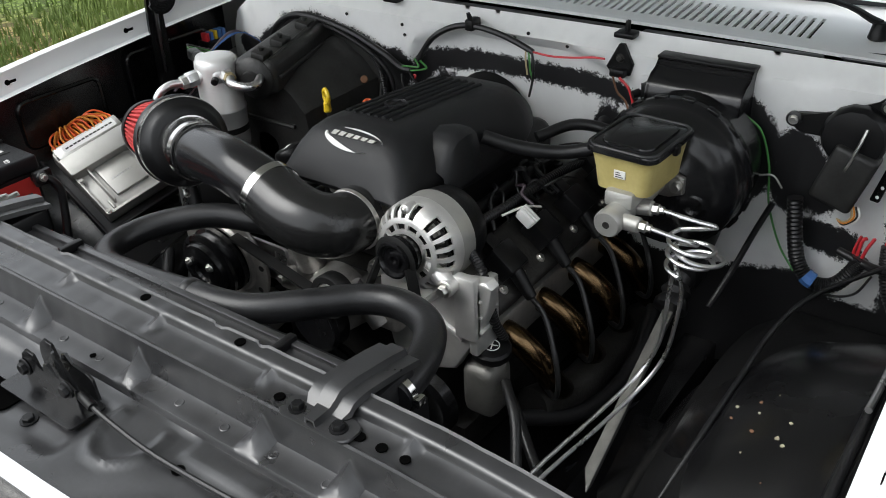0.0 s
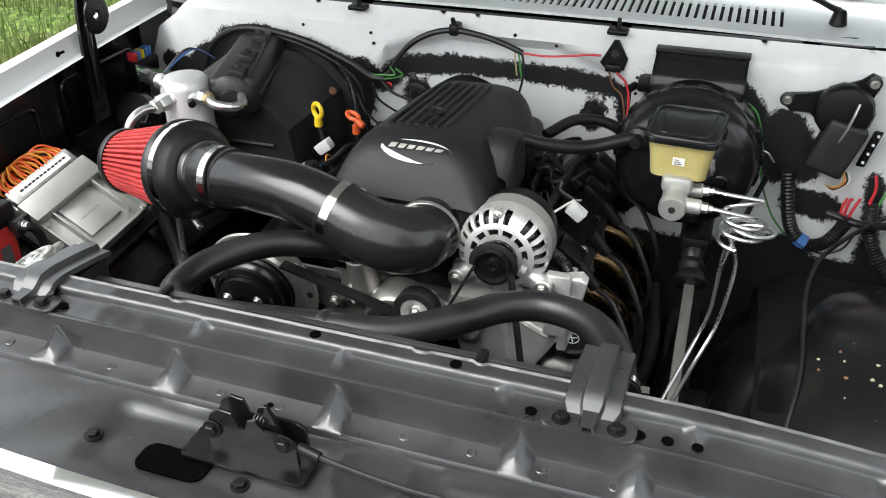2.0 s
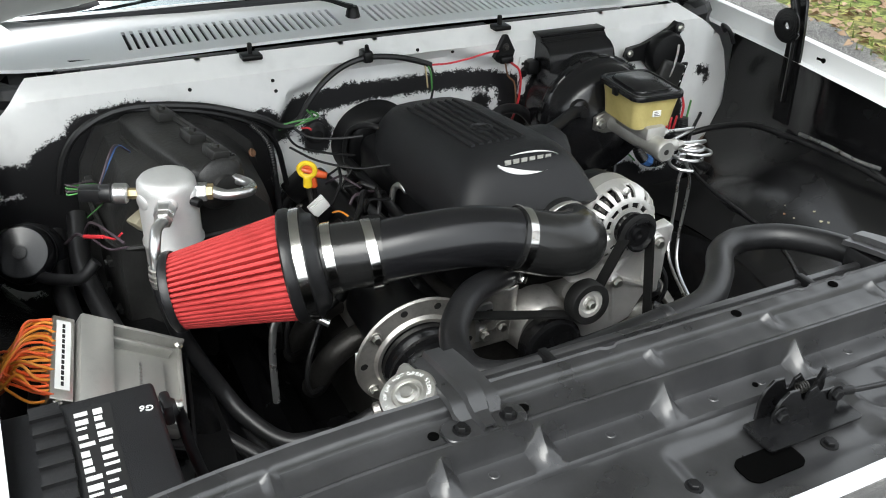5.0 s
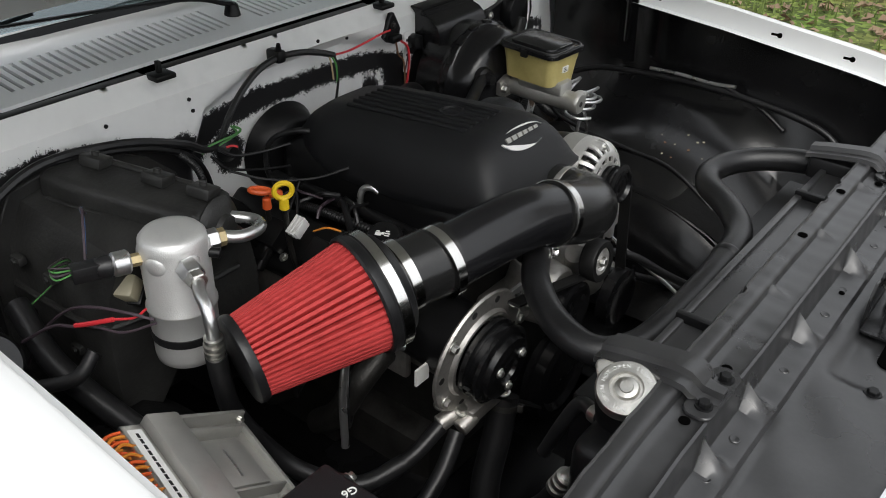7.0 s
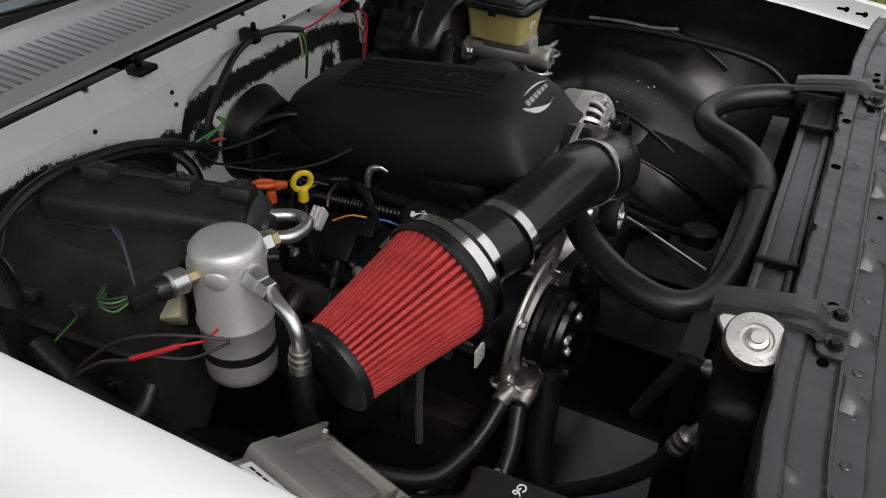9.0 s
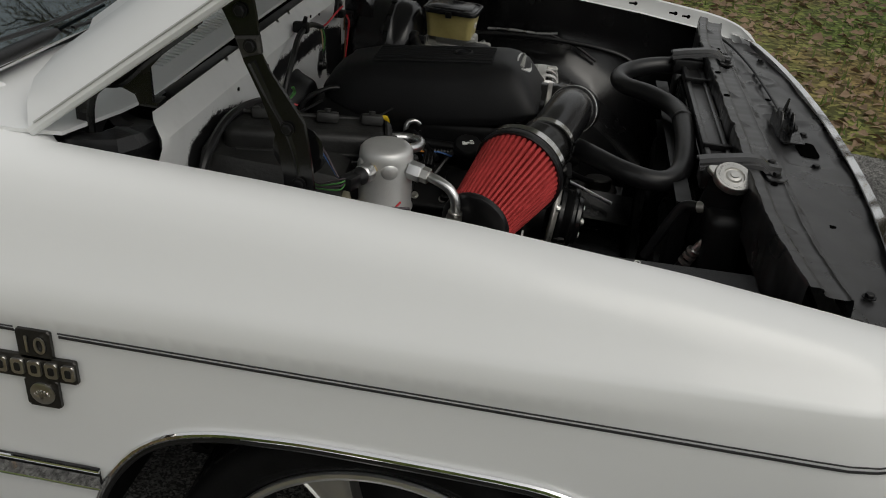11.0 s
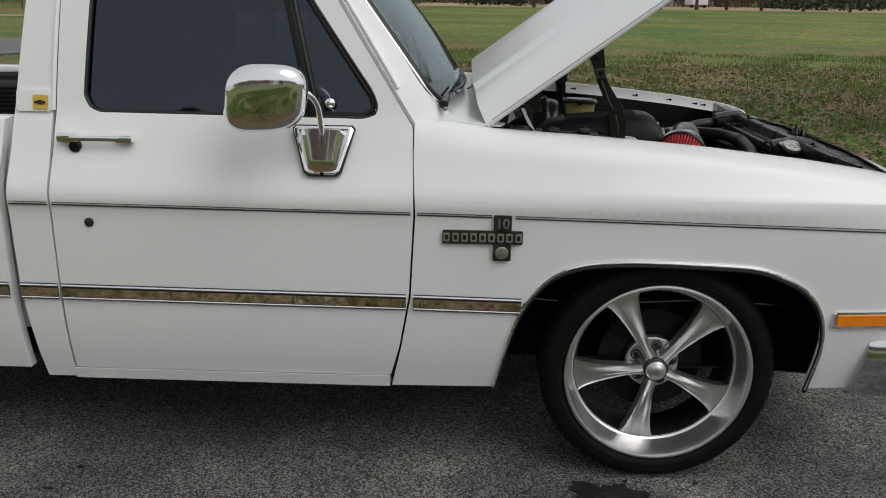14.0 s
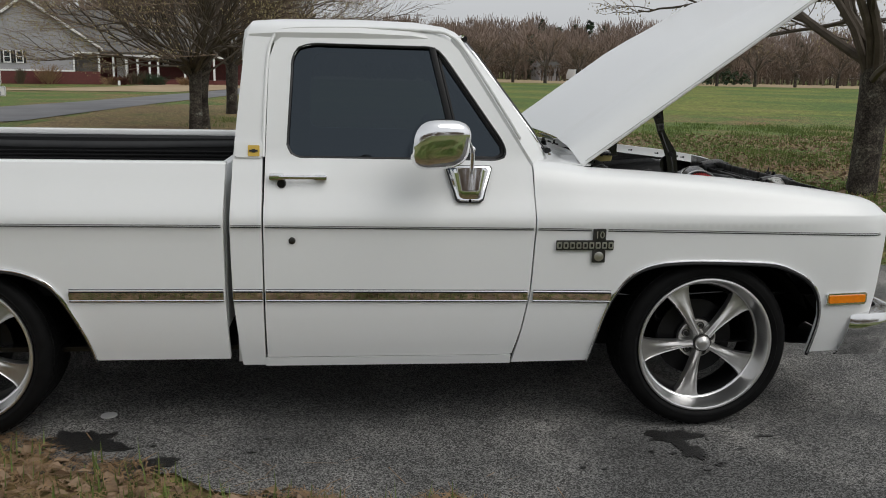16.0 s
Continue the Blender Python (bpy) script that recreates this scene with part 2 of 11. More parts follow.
M["shrub"] = mat("brown_shrub", (0.10, 0.075, 0.045), 0.85, vary=0.3, scale=1)


def ramp_mat(name, stops, scale, rough, detail=6.0, bump=0.0, bump_scale=200.0, spec=0.3, warp=0.0, speckle=0.0, speck_scale=300.0):
    m = bpy.data.materials.new(name)
    m.use_nodes = True
    n, l = m.node_tree.nodes, m.node_tree.links
    p = n["Principled BSDF"]
    p.inputs["Roughness"].default_value, p.inputs["Specular IOR Level"].default_value = rough, spec
    tc, t, r = n.new("ShaderNodeTexCoord"), n.new("ShaderNodeTexNoise"), n.new("ShaderNodeValToRGB")
    t.inputs["Scale"].default_value, t.inputs["Detail"].default_value, t.inputs["Roughness"].default_value = scale, detail, 0.62
    t.inputs["Distortion"].default_value = warp
    l.new(tc.outputs["Object"], t.inputs["Vector"])
    l.new(t.outputs["Fac"], r.inputs["Fac"])
    while len(r.color_ramp.elements) < len(stops):
        r.color_ramp.elements.new(0.5)
    for e, (pos, c) in zip(r.color_ramp.elements, stops):
        e.position, e.color = pos, rgb(*c)
    col = r.outputs["Color"]
    if speckle:
        v, r2, mx = n.new("ShaderNodeTexVoronoi"), n.new("ShaderNodeMapRange"), n.new("ShaderNodeMix")
        v.inputs["Scale"].default_value = speck_scale
        l.new(tc.outputs["Object"], v.inputs["Vector"])
        sep = n.new("ShaderNodeSeparateColor")
        l.new(v.outputs["Color"], sep.inputs[0])
        r2.inputs["From Min"].default_value, r2.inputs["From Max"].default_value = 0.3, 1.0
        r2.inputs["To Min"].default_value, r2.inputs["To Max"].default_value = 1 - speckle, 1 + speckle * 2.3
        l.new(sep.outputs[0], r2.inputs["Value"])
        mx.data_type, mx.blend_type = "RGBA", "MULTIPLY"
        mx.inputs["Factor"].default_value = 1.0
        l.new(col, mx.inputs["A"])
        comb = n.new("ShaderNodeCombineColor")
        for k in range(3):
            l.new(r2.outputs[0], comb.inputs[k])
        l.new(comb.outputs[0], mx.inputs["B"])
        col = mx.outputs["Result"]
    l.new(col, p.inputs["Base Color"])
    if bump:
        b, bt = n.new("ShaderNodeBump"), n.new("ShaderNodeTexNoise")
        bt.inputs["Scale"].default_value, bt.inputs["Detail"].default_value = bump_scale, 4.0
        b.inputs["Strength"].default_value, b.inputs["Distance"].default_value = bump, 0.01
        l.new(tc.outputs["Object"], bt.inputs["Vector"])
        l.new(bt.outputs["Fac"], b.inputs["Height"])
        l.new(b.outputs[0], p.inputs["Normal"])
    return m


M["asphalt"] = ramp_mat("worn_asphalt", [(0.32, (0.060, 0.059, 0.057)), (0.46, (0.092, 0.091, 0.088)), (0.55, (0.14, 0.137, 0.13)), (0.64, (0.235, 0.228, 0.212))], 0.9, 0.9, detail=10, bump=0.7, bump_scale=260, speckle=0.65, speck_scale=200)
M["wet_asphalt"] = ramp_mat("oil_wet_asphalt", [(0.3, (0.012, 0.012, 0.012)), (0.7, (0.022, 0.021, 0.02))], 6, 0.35, bump=0.6, bump_scale=160, spec=0.5)
M["road"] = ramp_mat("grey_road", [(0.3, (0.13, 0.13, 0.135)), (0.7, (0.19, 0.19, 0.195))], 0.6, 0.85)
M["grass"] = ramp_mat("patchy_lawn", [(0.28, (0.19, 0.115, 0.055)), (0.42, (0.15, 0.125, 0.045)), (0.52, (0.10, 0.13, 0.03)), (0.64, (0.065, 0.12, 0.018)), (0.8, (0.16, 0.18, 0.05))], 0.42, 0.9, detail=9, bump=0.8, bump_scale=30, warp=0.3, speckle=0.45, speck_scale=30)
M["field"] = ramp_mat("green_field", [(0.3, (0.055, 0.100, 0.018)), (0.46, (0.085, 0.130, 0.022)), (0.58, (0.150, 0.165, 0.030)), (0.75, (0.20, 0.175, 0.06))], 0.11, 0.9, detail=9, bump=0.5, bump_scale=10, speckle=0.25, speck_scale=8)
M["dry_lawn"] = ramp_mat("dead_brown_lawn", [(0.28, (0.15, 0.095, 0.045)), (0.45, (0.20, 0.145, 0.065)), (0.60, (0.16, 0.14, 0.05)), (0.72, (0.085, 0.11, 0.025))], 0.6, 0.9, detail=9, bump=0.8, bump_scale=30, warp=0.3, speckle=0.4, speck_scale=30)
M["tan_verge"] = ramp_mat("dead_pale_grass", [(0.3, (0.30, 0.22, 0.13)), (0.7, (0.40, 0.31, 0.2))], 0.3, 0.9)
M["litter_ground"] = ramp_mat("leafy_ground", [(0.3, (0.13, 0.075, 0.04)), (0.48, (0.21, 0.135, 0.075)), (0.6, (0.115, 0.115, 0.03)), (0.75, (0.07, 0.11, 0.02))], 1.1, 0.9, detail=9, bump=1.0, bump_scale=40, warp=0.3, speckle=0.5, speck_scale=40)
M["bark"] = ramp_mat("dark_bark_with_pale_lichen", [(0.30, (0.016, 0.013, 0.011)), (0.48, (0.045, 0.037, 0.03)), (0.60, (0.075, 0.066, 0.053)), (0.72, (0.17, 0.17, 0.145))], 5.0, 0.95, detail=10, bump=1.0, bump_scale=45, speckle=0.4, speck_scale=60)
M["limb"] = mat("brown_limbs", (0.075, 0.055, 0.04), 0.9, vary=0.4, scale=6, fine=50, tint=(0.14, 0.115, 0.09))
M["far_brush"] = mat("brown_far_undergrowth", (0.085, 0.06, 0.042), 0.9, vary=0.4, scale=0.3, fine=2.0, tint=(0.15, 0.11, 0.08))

# ---- mesh helpers ----
from mathutils.geometry import delaunay_2d_cdt


def thing(name, at, label, category, group="", kind=""):
    ob = new(name)
    ob.empty_display_size = 0.05
    ob.location = at
    return tagged(ob, label, category, group, kind)


def placed(ob):
    """Where an object stands in the world, by its own and its parents' poses."""
    return ob.matrix_basis if ob.parent is None else placed(ob.parent) @ ob.matrix_parent_inverse @ ob.matrix_basis


def holder(name, at, parent, label=""):
    """A part that only holds sub-parts."""
    ob = new(name)
    ob.empty_display_size = 0.05
    ob.parent = parent
    ob.matrix_parent_inverse = placed(parent).inverted()
    ob.location = at
    if label:
        ob["label"] = label
    return ob


def part(name, bm, material, parent=None, label="", smooth=True, angle=40.0):
    """Links a bmesh, or (verts, faces), as one mesh object under a thing or part."""
    me = bpy.data.meshes.new(name)
    if isinstance(bm, tuple):
        me.from_pydata([tuple(v) for v in bm[0]], [], [tuple(f) for f in bm[1]])
    else:
        bmesh.ops.recalc_face_normals(bm, faces=bm.faces)
        bm.to_mesh(me)
        bm.free()
    me.materials.append(M[material] if isinstance(material, str) else material)
    if smooth and len(me.polygons):
        me.polygons.foreach_set("use_smooth", [True] * len(me.polygons))
        me.set_sharp_from_angle(angle=radians(angle))
    ob = new(name, me)
    if parent is not None:
        ob.parent = parent
        ob.matrix_parent_inverse = placed(parent).inverted()
    if label:
        ob["label"] = label
    return ob


def bm_new():
    return bmesh.new()


def add_box(bm, lo, hi, m=None, bevel=0.0, seg=2):
    r = bmesh.ops.create_cube(bm, size=1.0)
    vs = r["verts"]
    c = [(a + b) / 2 for a, b in zip(lo, hi)]
    s = [abs(b - a) for a, b in zip(lo, hi)]
    for v in vs:
        v.co = Vector((c[k] + v.co[k] * s[k] for k in range(3)))
    if bevel:
        es = list({e for v in vs for e in v.link_edges})
        r = bmesh.ops.bevel(bm, geom=es, offset=bevel, segments=seg, affect="EDGES", profile=0.5)
        vs = list({v for f in r["faces"] for v in f.verts} | {v for v in vs if v.is_valid})
    if m is not None:
        bmesh.ops.transform(bm, matrix=m, verts=vs)
    return vs


def frame_z(direction):
    """A turn that sends +Z along direction."""
    return Vector(direction).to_track_quat("Z", "Y").to_matrix().to_4x4()


def add_lathe(bm, profile, base, axis, seg=32, start=0.0, close=True):
    """Turns a profile of (radius, height) about an axis from base."""
    m = Matrix.Translation(base) @ frame_z(axis)
    rings = []
    for r, h in profile:
        if r < 1e-6:
            rings.append([bm.verts.new(m @ Vector((0, 0, h)))])
        else:
            rings.append([bm.verts.new(m @ Vector((r * math.cos(start + 2 * math.pi * k / seg), r * math.sin(start + 2 * math.pi * k / seg), h))) for k in range(seg)])
    for a, b in zip(rings, rings[1:]):
        for k in range(seg):
            q = (k + 1) % seg
            if len(a) == 1 and len(b) == 1:
                continue
            if len(a) == 1:
                bm.faces.new((a[0], b[k], b[q]))
            elif len(b) == 1:
                bm.faces.new((a[k], a[q], b[0]))
            else:
                bm.faces.new((a[k], a[q], b[q], b[k]))
    return rings


def add_cyl(bm, a, b, r, r2=None, seg=24, bevel=0.0):
    a, b = Vector(a), Vector(b)
    h = (b - a).length
    r2 = r if r2 is None else r2
    e = min(bevel, h / 3, r / 2, r2 / 2)
    prof = [(0, 0), (r - e, 0), (r, e), (r2, h - e), (r2 - e, h), (0, h)] if e else [(0, 0), (r, 0), (r2, h), (0, h)]
    return add_lathe(bm, prof, a, b - a, seg)


def smooth_path(points, steps=8):
    """Catmull-Rom through the points."""
    p = [Vector(q) for q in points]
    if len(p) < 3:
        return p
    p = [2 * p[0] - p[1]] + p + [2 * p[-1] - p[-2]]
    res = []
    for i in range(1, len(p) - 2):
        for k in range(steps):
            t = k / steps
            a, b, c, d = p[i - 1], p[i], p[i + 1], p[i + 2]
            res.append(0.5 * ((2 * b) + (c - a) * t + (2 * a - 5 * b + 4 * c - d) * t * t + (3 * b - a - 3 * c + d) * t ** 3))
    res.append(p[-2])
    return res


def add_tube(bm, points, r, seg=12, steps=8, caps=True, radii=None, smooth=True, ridges=0.0, flat=1.0):
    """A round tube along a smooth path; radii: one for each path point by share of the way; ridges: corrugation depth."""
    path = smooth_path(points, steps) if smooth else [Vector(q) for q in points]
    n = len(path)
    tangent = [(path[min(i + 1, n - 1)] - path[max(i - 1, 0)]).normalized() for i in range(n)]
    up = Vector((0, 0, 1)) if abs(tangent[0].z) < 0.9 else Vector((1, 0, 0))
    side = tangent[0].cross(up).normalized()
    rings = []
    for i, (c, t) in enumerate(zip(path, tangent)):
        side = (side - t * side.dot(t)).normalized()
        nor = t.cross(side)
        rad = r if radii is None else float(np.interp(i / (n - 1), np.linspace(0, 1, len(radii)), radii))
        if ridges and i % 2:
            rad -= ridges
        rings.append([bm.verts.new(c + (side * math.cos(2 * math.pi * k / seg) + nor * flat * math.sin(2 * math.pi * k / seg)) * rad) for k in range(seg)])
    for a, b in zip(rings, rings[1:]):
        for k in range(seg):
            bm.faces.new((a[k], a[(k + 1) % seg], b[(k + 1) % seg], b[k]))
    if caps:
        bm.faces.new(rings[0])
        bm.faces.new(rings[-1])
    return path


def add_prism(bm, outline, origin, ux, uy, depth, bevel=0.0, seg=1):
    """A plate: a 2D outline along ux, uy from origin, depth thick along their cross product."""
    ux, uy, o = Vector(ux).normalized(), Vector(uy).normalized(), Vector(origin)
    w = ux.cross(uy).normalized() * depth
    low = [bm.verts.new(o + ux * a + uy * b) for a, b in outline]
    high = [bm.verts.new(v.co + w) for v in low]
    fs = [bm.faces.new(low[::-1]), bm.faces.new(high)]
    n = len(low)
    for k in range(n):
        fs.append(bm.faces.new((low[k], low[(k + 1) % n], high[(k + 1) % n], high[k])))
    if bevel:
        es = [e for e in fs[1].edges]
        bmesh.ops.bevel(bm, geom=es, offset=bevel, segments=seg, affect="EDGES", profile=0.5)
    return low + high


def add_hex(bm, at, axis, r=0.008, h=0.007, flange=True):
    if flange:
        add_lathe(bm, [(0, 0), (r * 1.45, 0), (r * 1.4, h * 0.25), (0, h * 0.26)], at, axis, 16)
    add_lathe(bm, [(r, 0), (r, h * 0.85), (r * 0.85, h), (0, h)], at, axis, 6)


def rounded_rect(w, h, r, n=5, cx=0.0, cy=0.0):
    pts = []
    for sx, sy, a0 in ((1, 1, 0), (-1, 1, 90), (-1, -1, 180), (1, -1, 270)):
        for k in range(n + 1):
            a = radians(a0 + 90 * k / n)
            pts.append((cx + sx * (w / 2 - r) + r * math.cos(a), cy + sy * (h / 2 - r) + r * math.sin(a)))
    return pts


def ellipse(w, h, n=32):
    return [(w / 2 * math.cos(2 * math.pi * k / n), h / 2 * math.sin(2 * math.pi * k / n)) for k in range(n)]


def add_grid(bm, rows):
    """A sheet through rows of points."""
    vs = [[bm.verts.new(p) for p in row] for row in rows]
    for a, b in zip(vs, vs[1:]):
        for k in range(len(a) - 1):
            bm.faces.new((a[k], a[k + 1], b[k + 1], b[k]))
    return vs


def thicken(bm, d):
    """Gives an open sheet a thickness."""
    bmesh.ops.recalc_face_normals(bm, faces=bm.faces)
    bmesh.ops.solidify(bm, geom=list(bm.faces), thickness=d)


def inside(p, poly):
    x, y, c = p[0], p[1], False
    n = len(poly)
    for i in range(n):
        (x1, y1), (x2, y2) = poly[i], poly[(i + 1) % n]
        if (y1 > y) != (y2 > y) and x < (x2 - x1) * (y - y1) / (y2 - y1) + x1:
            c = not c
    return c


def resample(poly, step):
    res = []
    n = len(poly)
    for i in range(n):
        a, b = Vector(poly[i]), Vector(poly[(i + 1) % n])
        k = max(1, int((b - a).length / step))
        res += [tuple(a.lerp(b, j / k)) for j in range(k)]
    return res


def add_panel(bm, outline, surface, step=0.04, holes=(), lip=None, vlines=()):
    """A pressed panel: a 2D outline with holes, filled with small triangles and laid on surface(u, v); lip: how its edges turn in.
    vlines: values of v at which the panel has a row of points, to keep its creases crisp."""
    loops = [resample(outline, step)] + [resample(h, step) for h in holes]
    pts, edges = [], []
    for lp in loops:
        s = len(pts)
        pts += lp
        edges += [(s + i, s + (i + 1) % len(lp)) for i in range(len(lp))]
    us, ws = [p[0] for p in loops[0]], [p[1] for p in loops[0]]
    border = [Vector(p) for lp in loops for p in lp]
    vals = sorted(set(list(np.arange(min(ws) + step / 2, max(ws), step)) + list(vlines)))
    vals = [v for v in vals if v in vlines or all(abs(v - w) > step * 0.4 for w in vlines)]
    for j, v in enumerate(vals):
        for u in np.arange(min(us) + step / 2 + (j % 2) * step * 0.3, max(us), step):
            if inside((u, v), loops[0]) and not any(inside((u, v), h) for h in loops[1:]):
                if min((q - Vector((u, v))).length_squared for q in border) > (0.45 * step) ** 2:
                    pts.append((u, v))
    vs, _, faces, *_ = delaunay_2d_cdt([Vector(p) for p in pts], edges, [], 0, 1e-6)
    made = [bm.verts.new(surface(p[0], p[1])) for p in vs]
    for f in faces:
        c = sum((vs[k] for k in f), Vector((0, 0))) / len(f)
        if inside(c, loops[0]) and not any(inside(c, h) for h in loops[1:]):
            bm.faces.new([made[k] for k in f])
    bmesh.ops.delete(bm, geom=[v for v in made if not v.link_faces], context="VERTS")
    if lip is not None:
        rim = [e for e in bm.edges if e.is_boundary]
        r = bmesh.ops.extrude_edge_only(bm, edges=rim)
        for v in r["geom"]:
            if isinstance(v, bmesh.types.BMVert):
                v.co += Vector(lip)


def text_bm(words, size, m, depth=0.001, align="CENTER"):
    """Lettering in the built-in font as a mesh, at the pose m (x along the words, z off the surface)."""
    cu = bpy.data.curves.new("letters", "FONT")
    cu.body, cu.size, cu.extrude, cu.align_x, cu.align_y = words, size, depth, align, "CENTER"
    ob = bpy.data.objects.new("letters", cu)
    scene.collection.objects.link(ob)
    me = ob.to_mesh()
    bm = bmesh.new()
    bm.from_mesh(me)
    ob.to_mesh_clear()
    bpy.data.objects.remove(ob)
    bpy.data.curves.remove(cu)
    bmesh.ops.transform(bm, matrix=m, verts=bm.verts)
    return bm


def merge(bm, other):
    me = bpy.data.meshes.new("tmp")
    other.to_mesh(me)
    other.free()
    bm.from_mesh(me)
    bpy.data.meshes.remove(me)


def basis(o, x, z):
    """A pose at o with its x and z axes along the ways given."""
    z = Vector(z).normalized()
    x = Vector(x)
    x = (x - z * x.dot(z)).normalized()
    y = z.cross(x)
    m = Matrix((x, y, z)).transposed().to_4x4()
    m.translation = Vector(o)
    return m


def mirror_y(bm):
    bmesh.ops.scale(bm, vec=(1, -1, 1), verts=bm.verts)
    bmesh.ops.reverse_faces(bm, faces=bm.faces)

# ---- ground, driveway, roads ----
ALONG, ACROSS = Vector((0.938, -0.346, 0)), Vector((0.346, 0.938, 0))


def on_drive(x, y):
    return -1.95 < x * ACROSS.x + y * ACROSS.y < 2.96


def ground_z(y):
    """The lawn rises a little from the drive, then the land climbs very gently."""
    return float(np.interp(y, (3.0, 6.0, 170.0), (0.0, 0.11, 0.717)))


def down_the_slope(x, y):
    """Where a place that was reckoned on level ground lies on the sloping land."""
    if y <= 6:
        return x, y
    k = 1.379 / (1.5 - 0.012 * (y + 4.1))
    return -1.3 + (x + 1.3) * k, -4.1 + (y + 4.1) * k


def sheet(name, rows, material, label, z, level=False, sink=False):
    bm = bm_new()
    rows = [[(x, y) if level else down_the_slope(x, y) for x, y in row] for row in rows]
    add_grid(bm, [[(x, y, z + ground_z(y) - (0.05 if sink and k == 0 else 0)) for x, y in row] for k, row in enumerate(rows)])
    return tagged(part(name, bm, material, smooth=False), label, "ground", kind="structure")


def strip(a0, a1, c0, c1, n=60, wob=0.05, seed=3):
    rng = random.Random(seed)
    rows = []
    for i in range(n + 1):
        a = a0 + (a1 - a0) * i / n
        e0, e1 = c0 + rng.uniform(-wob, wob), c1 + rng.uniform(-wob, wob)
        row = []
        for k in range(9):
            c = e0 + (e1 - e0) * k / 8
            row.append(tuple((ALONG * a + ACROSS * c).to_2d()))
        rows.append(row)
    return rows


def ring_grid(r0, r1, n):
    return [[(x, y) for x in np.linspace(-r1, r1, n)] for y in np.linspace(-r1, r1, n)]


sheet("ground", [[(x, y) for x in np.linspace(-900, 900, 40)] for y in (-900, -400, -100, -20, 0, 3, 6, 12, 20, 30, 45, 60, 80, 110, 140, 170, 400, 900)], "grass", "patchy spring lawn with brown leaves and green tufts", -0.02, True)
sheet("driveway", strip(-40, 9, -1.97, 2.96, 260, 0.07), "asphalt", "worn grey asphalt driveway with speckled stones", 0.0)
FIELD_EDGE = random.Random(41)
sheet("field", [[(x, y if y > 18 else y + FIELD_EDGE.uniform(-1.1, 1.1) + 1.2 * math.sin(0.21 * x)) for x in np.linspace(-3, 60, 240)] for y in (17.5, 21, 26, 32, 38, 44, 50)], "field", "short green winter field beyond the lawn", -0.012, sink=True)
sheet("verge", [[(x, y) for x in np.linspace(-4, 60, 20)] for y in (50, 52, 54, 56, 58)], "tan_verge", "pale strip of dead grass along the far lane", -0.004)
sheet("road", [[(-34, 4), (-36, 8)], [(-16, 10.5), (-18.5, 14.5)], [(-11.2, 13.4), (-13.8, 19)], [(-9.1, 17), (-12.0, 22.5)], [(-8.7, 21.5), (-10.9, 27)], [(-8.1, 27), (-9.9, 33)], [(-7.0, 34.6), (-8.7, 40)], [(-6.0, 44), (-7.8, 48)], [(-5, 54), (-7, 57)]], "road", "grey asphalt side road curving past the lawn", -0.003, True)
sheet("house_yard", [[(-36, 36.0), (-38, 37.5)], [(-16.2, 37.8), (-17.2, 39.8)], [(-10.1, 38.6), (-14.5, 46)], [(-8.6, 42), (-13.5, 52)], [(-7.4, 50), (-11, 58)]], "tan_verge", "pale gravel yard in front of the house", 0.002, True)
DRY = random.Random(77)
sheet("dry_lawn", [[(x, y + (DRY.uniform(-0.8, 0.8) if y in (11.5, 26.0) else 0) + 0.5 * math.sin(0.9 * x)) for x in np.linspace(-8.6, -3.2, 60)] for y in (11.5, 14, 17, 20, 23, 26.0)], "dry_lawn", "brown dead winter grass under the bare trees", -0.012, True)


def blot(name, centre, outline, label, z):
    bm = bm_new()
    add_prism(bm, outline, (centre[0], centre[1], z), (1, 0, 0), (0, 1, 0), 0.003)
    return tagged(part(name, bm, "wet_asphalt", smooth=False), label, "stain", kind="structure")


def ragged(w, h, seed, n=72):
    """A splash's outline: lobes, fingers and a frayed edge."""
    rng = random.Random(seed)
    ph = [rng.uniform(0, 6.283) for _ in range(5)]
    res = []
    for k in range(n):
        a = 2 * math.pi * k / n
        q = 0.80 + 0.16 * math.sin(2 * a + ph[0]) + 0.15 * math.sin(3 * a + ph[1]) + 0.12 * math.sin(5 * a + ph[2]) + 0.08 * math.sin(9 * a + ph[3]) + rng.uniform(-0.11, 0.11)
        res.append((w * math.cos(a) * q, h * math.sin(a) * q))
    return res


blot("oil_stain", (-0.15, -1.05), ragged(0.115, 0.085, 4), "dark wet drip stain on the asphalt", 0.0005)
blot("oil_stain", (-0.13, -1.18), ragged(0.055, 0.115, 9), "thin dark wet run on the asphalt", 0.001)
blot("oil_stain", (-2.54, -0.97), ragged(0.21, 0.12, 12), "dark wet patch at the driveway's edge", 0.0005)
blot("oil_stain", (-2.28, -1.22), ragged(0.16, 0.10, 15), "dark wet patch beside the pine straw", 0.001)
rng = random.Random(77)
for k in range(22):
    x, y = (rng.gauss(-0.1, 0.22), rng.uniform(-1.42, -0.95)) if k < 15 else (rng.gauss(-2.35, 0.25), rng.uniform(-1.25, -0.95))
    blot("oil_drop", (x, y), ragged(rng.uniform(0.006, 0.022), rng.uniform(0.006, 0.018), 100 + k, 16), "small dark oil drop on the asphalt", 0.0007)
bm = bm_new()
add_lathe(bm, [(0.034, 0), (0.034, 0.003), (0, 0.003)], (-2.50, -0.698, 0), (0, 0, 1), 20)
tagged(part("paint_spot", bm, "grey_print"), "pale round paint spot on the asphalt", "stain", kind="structure")


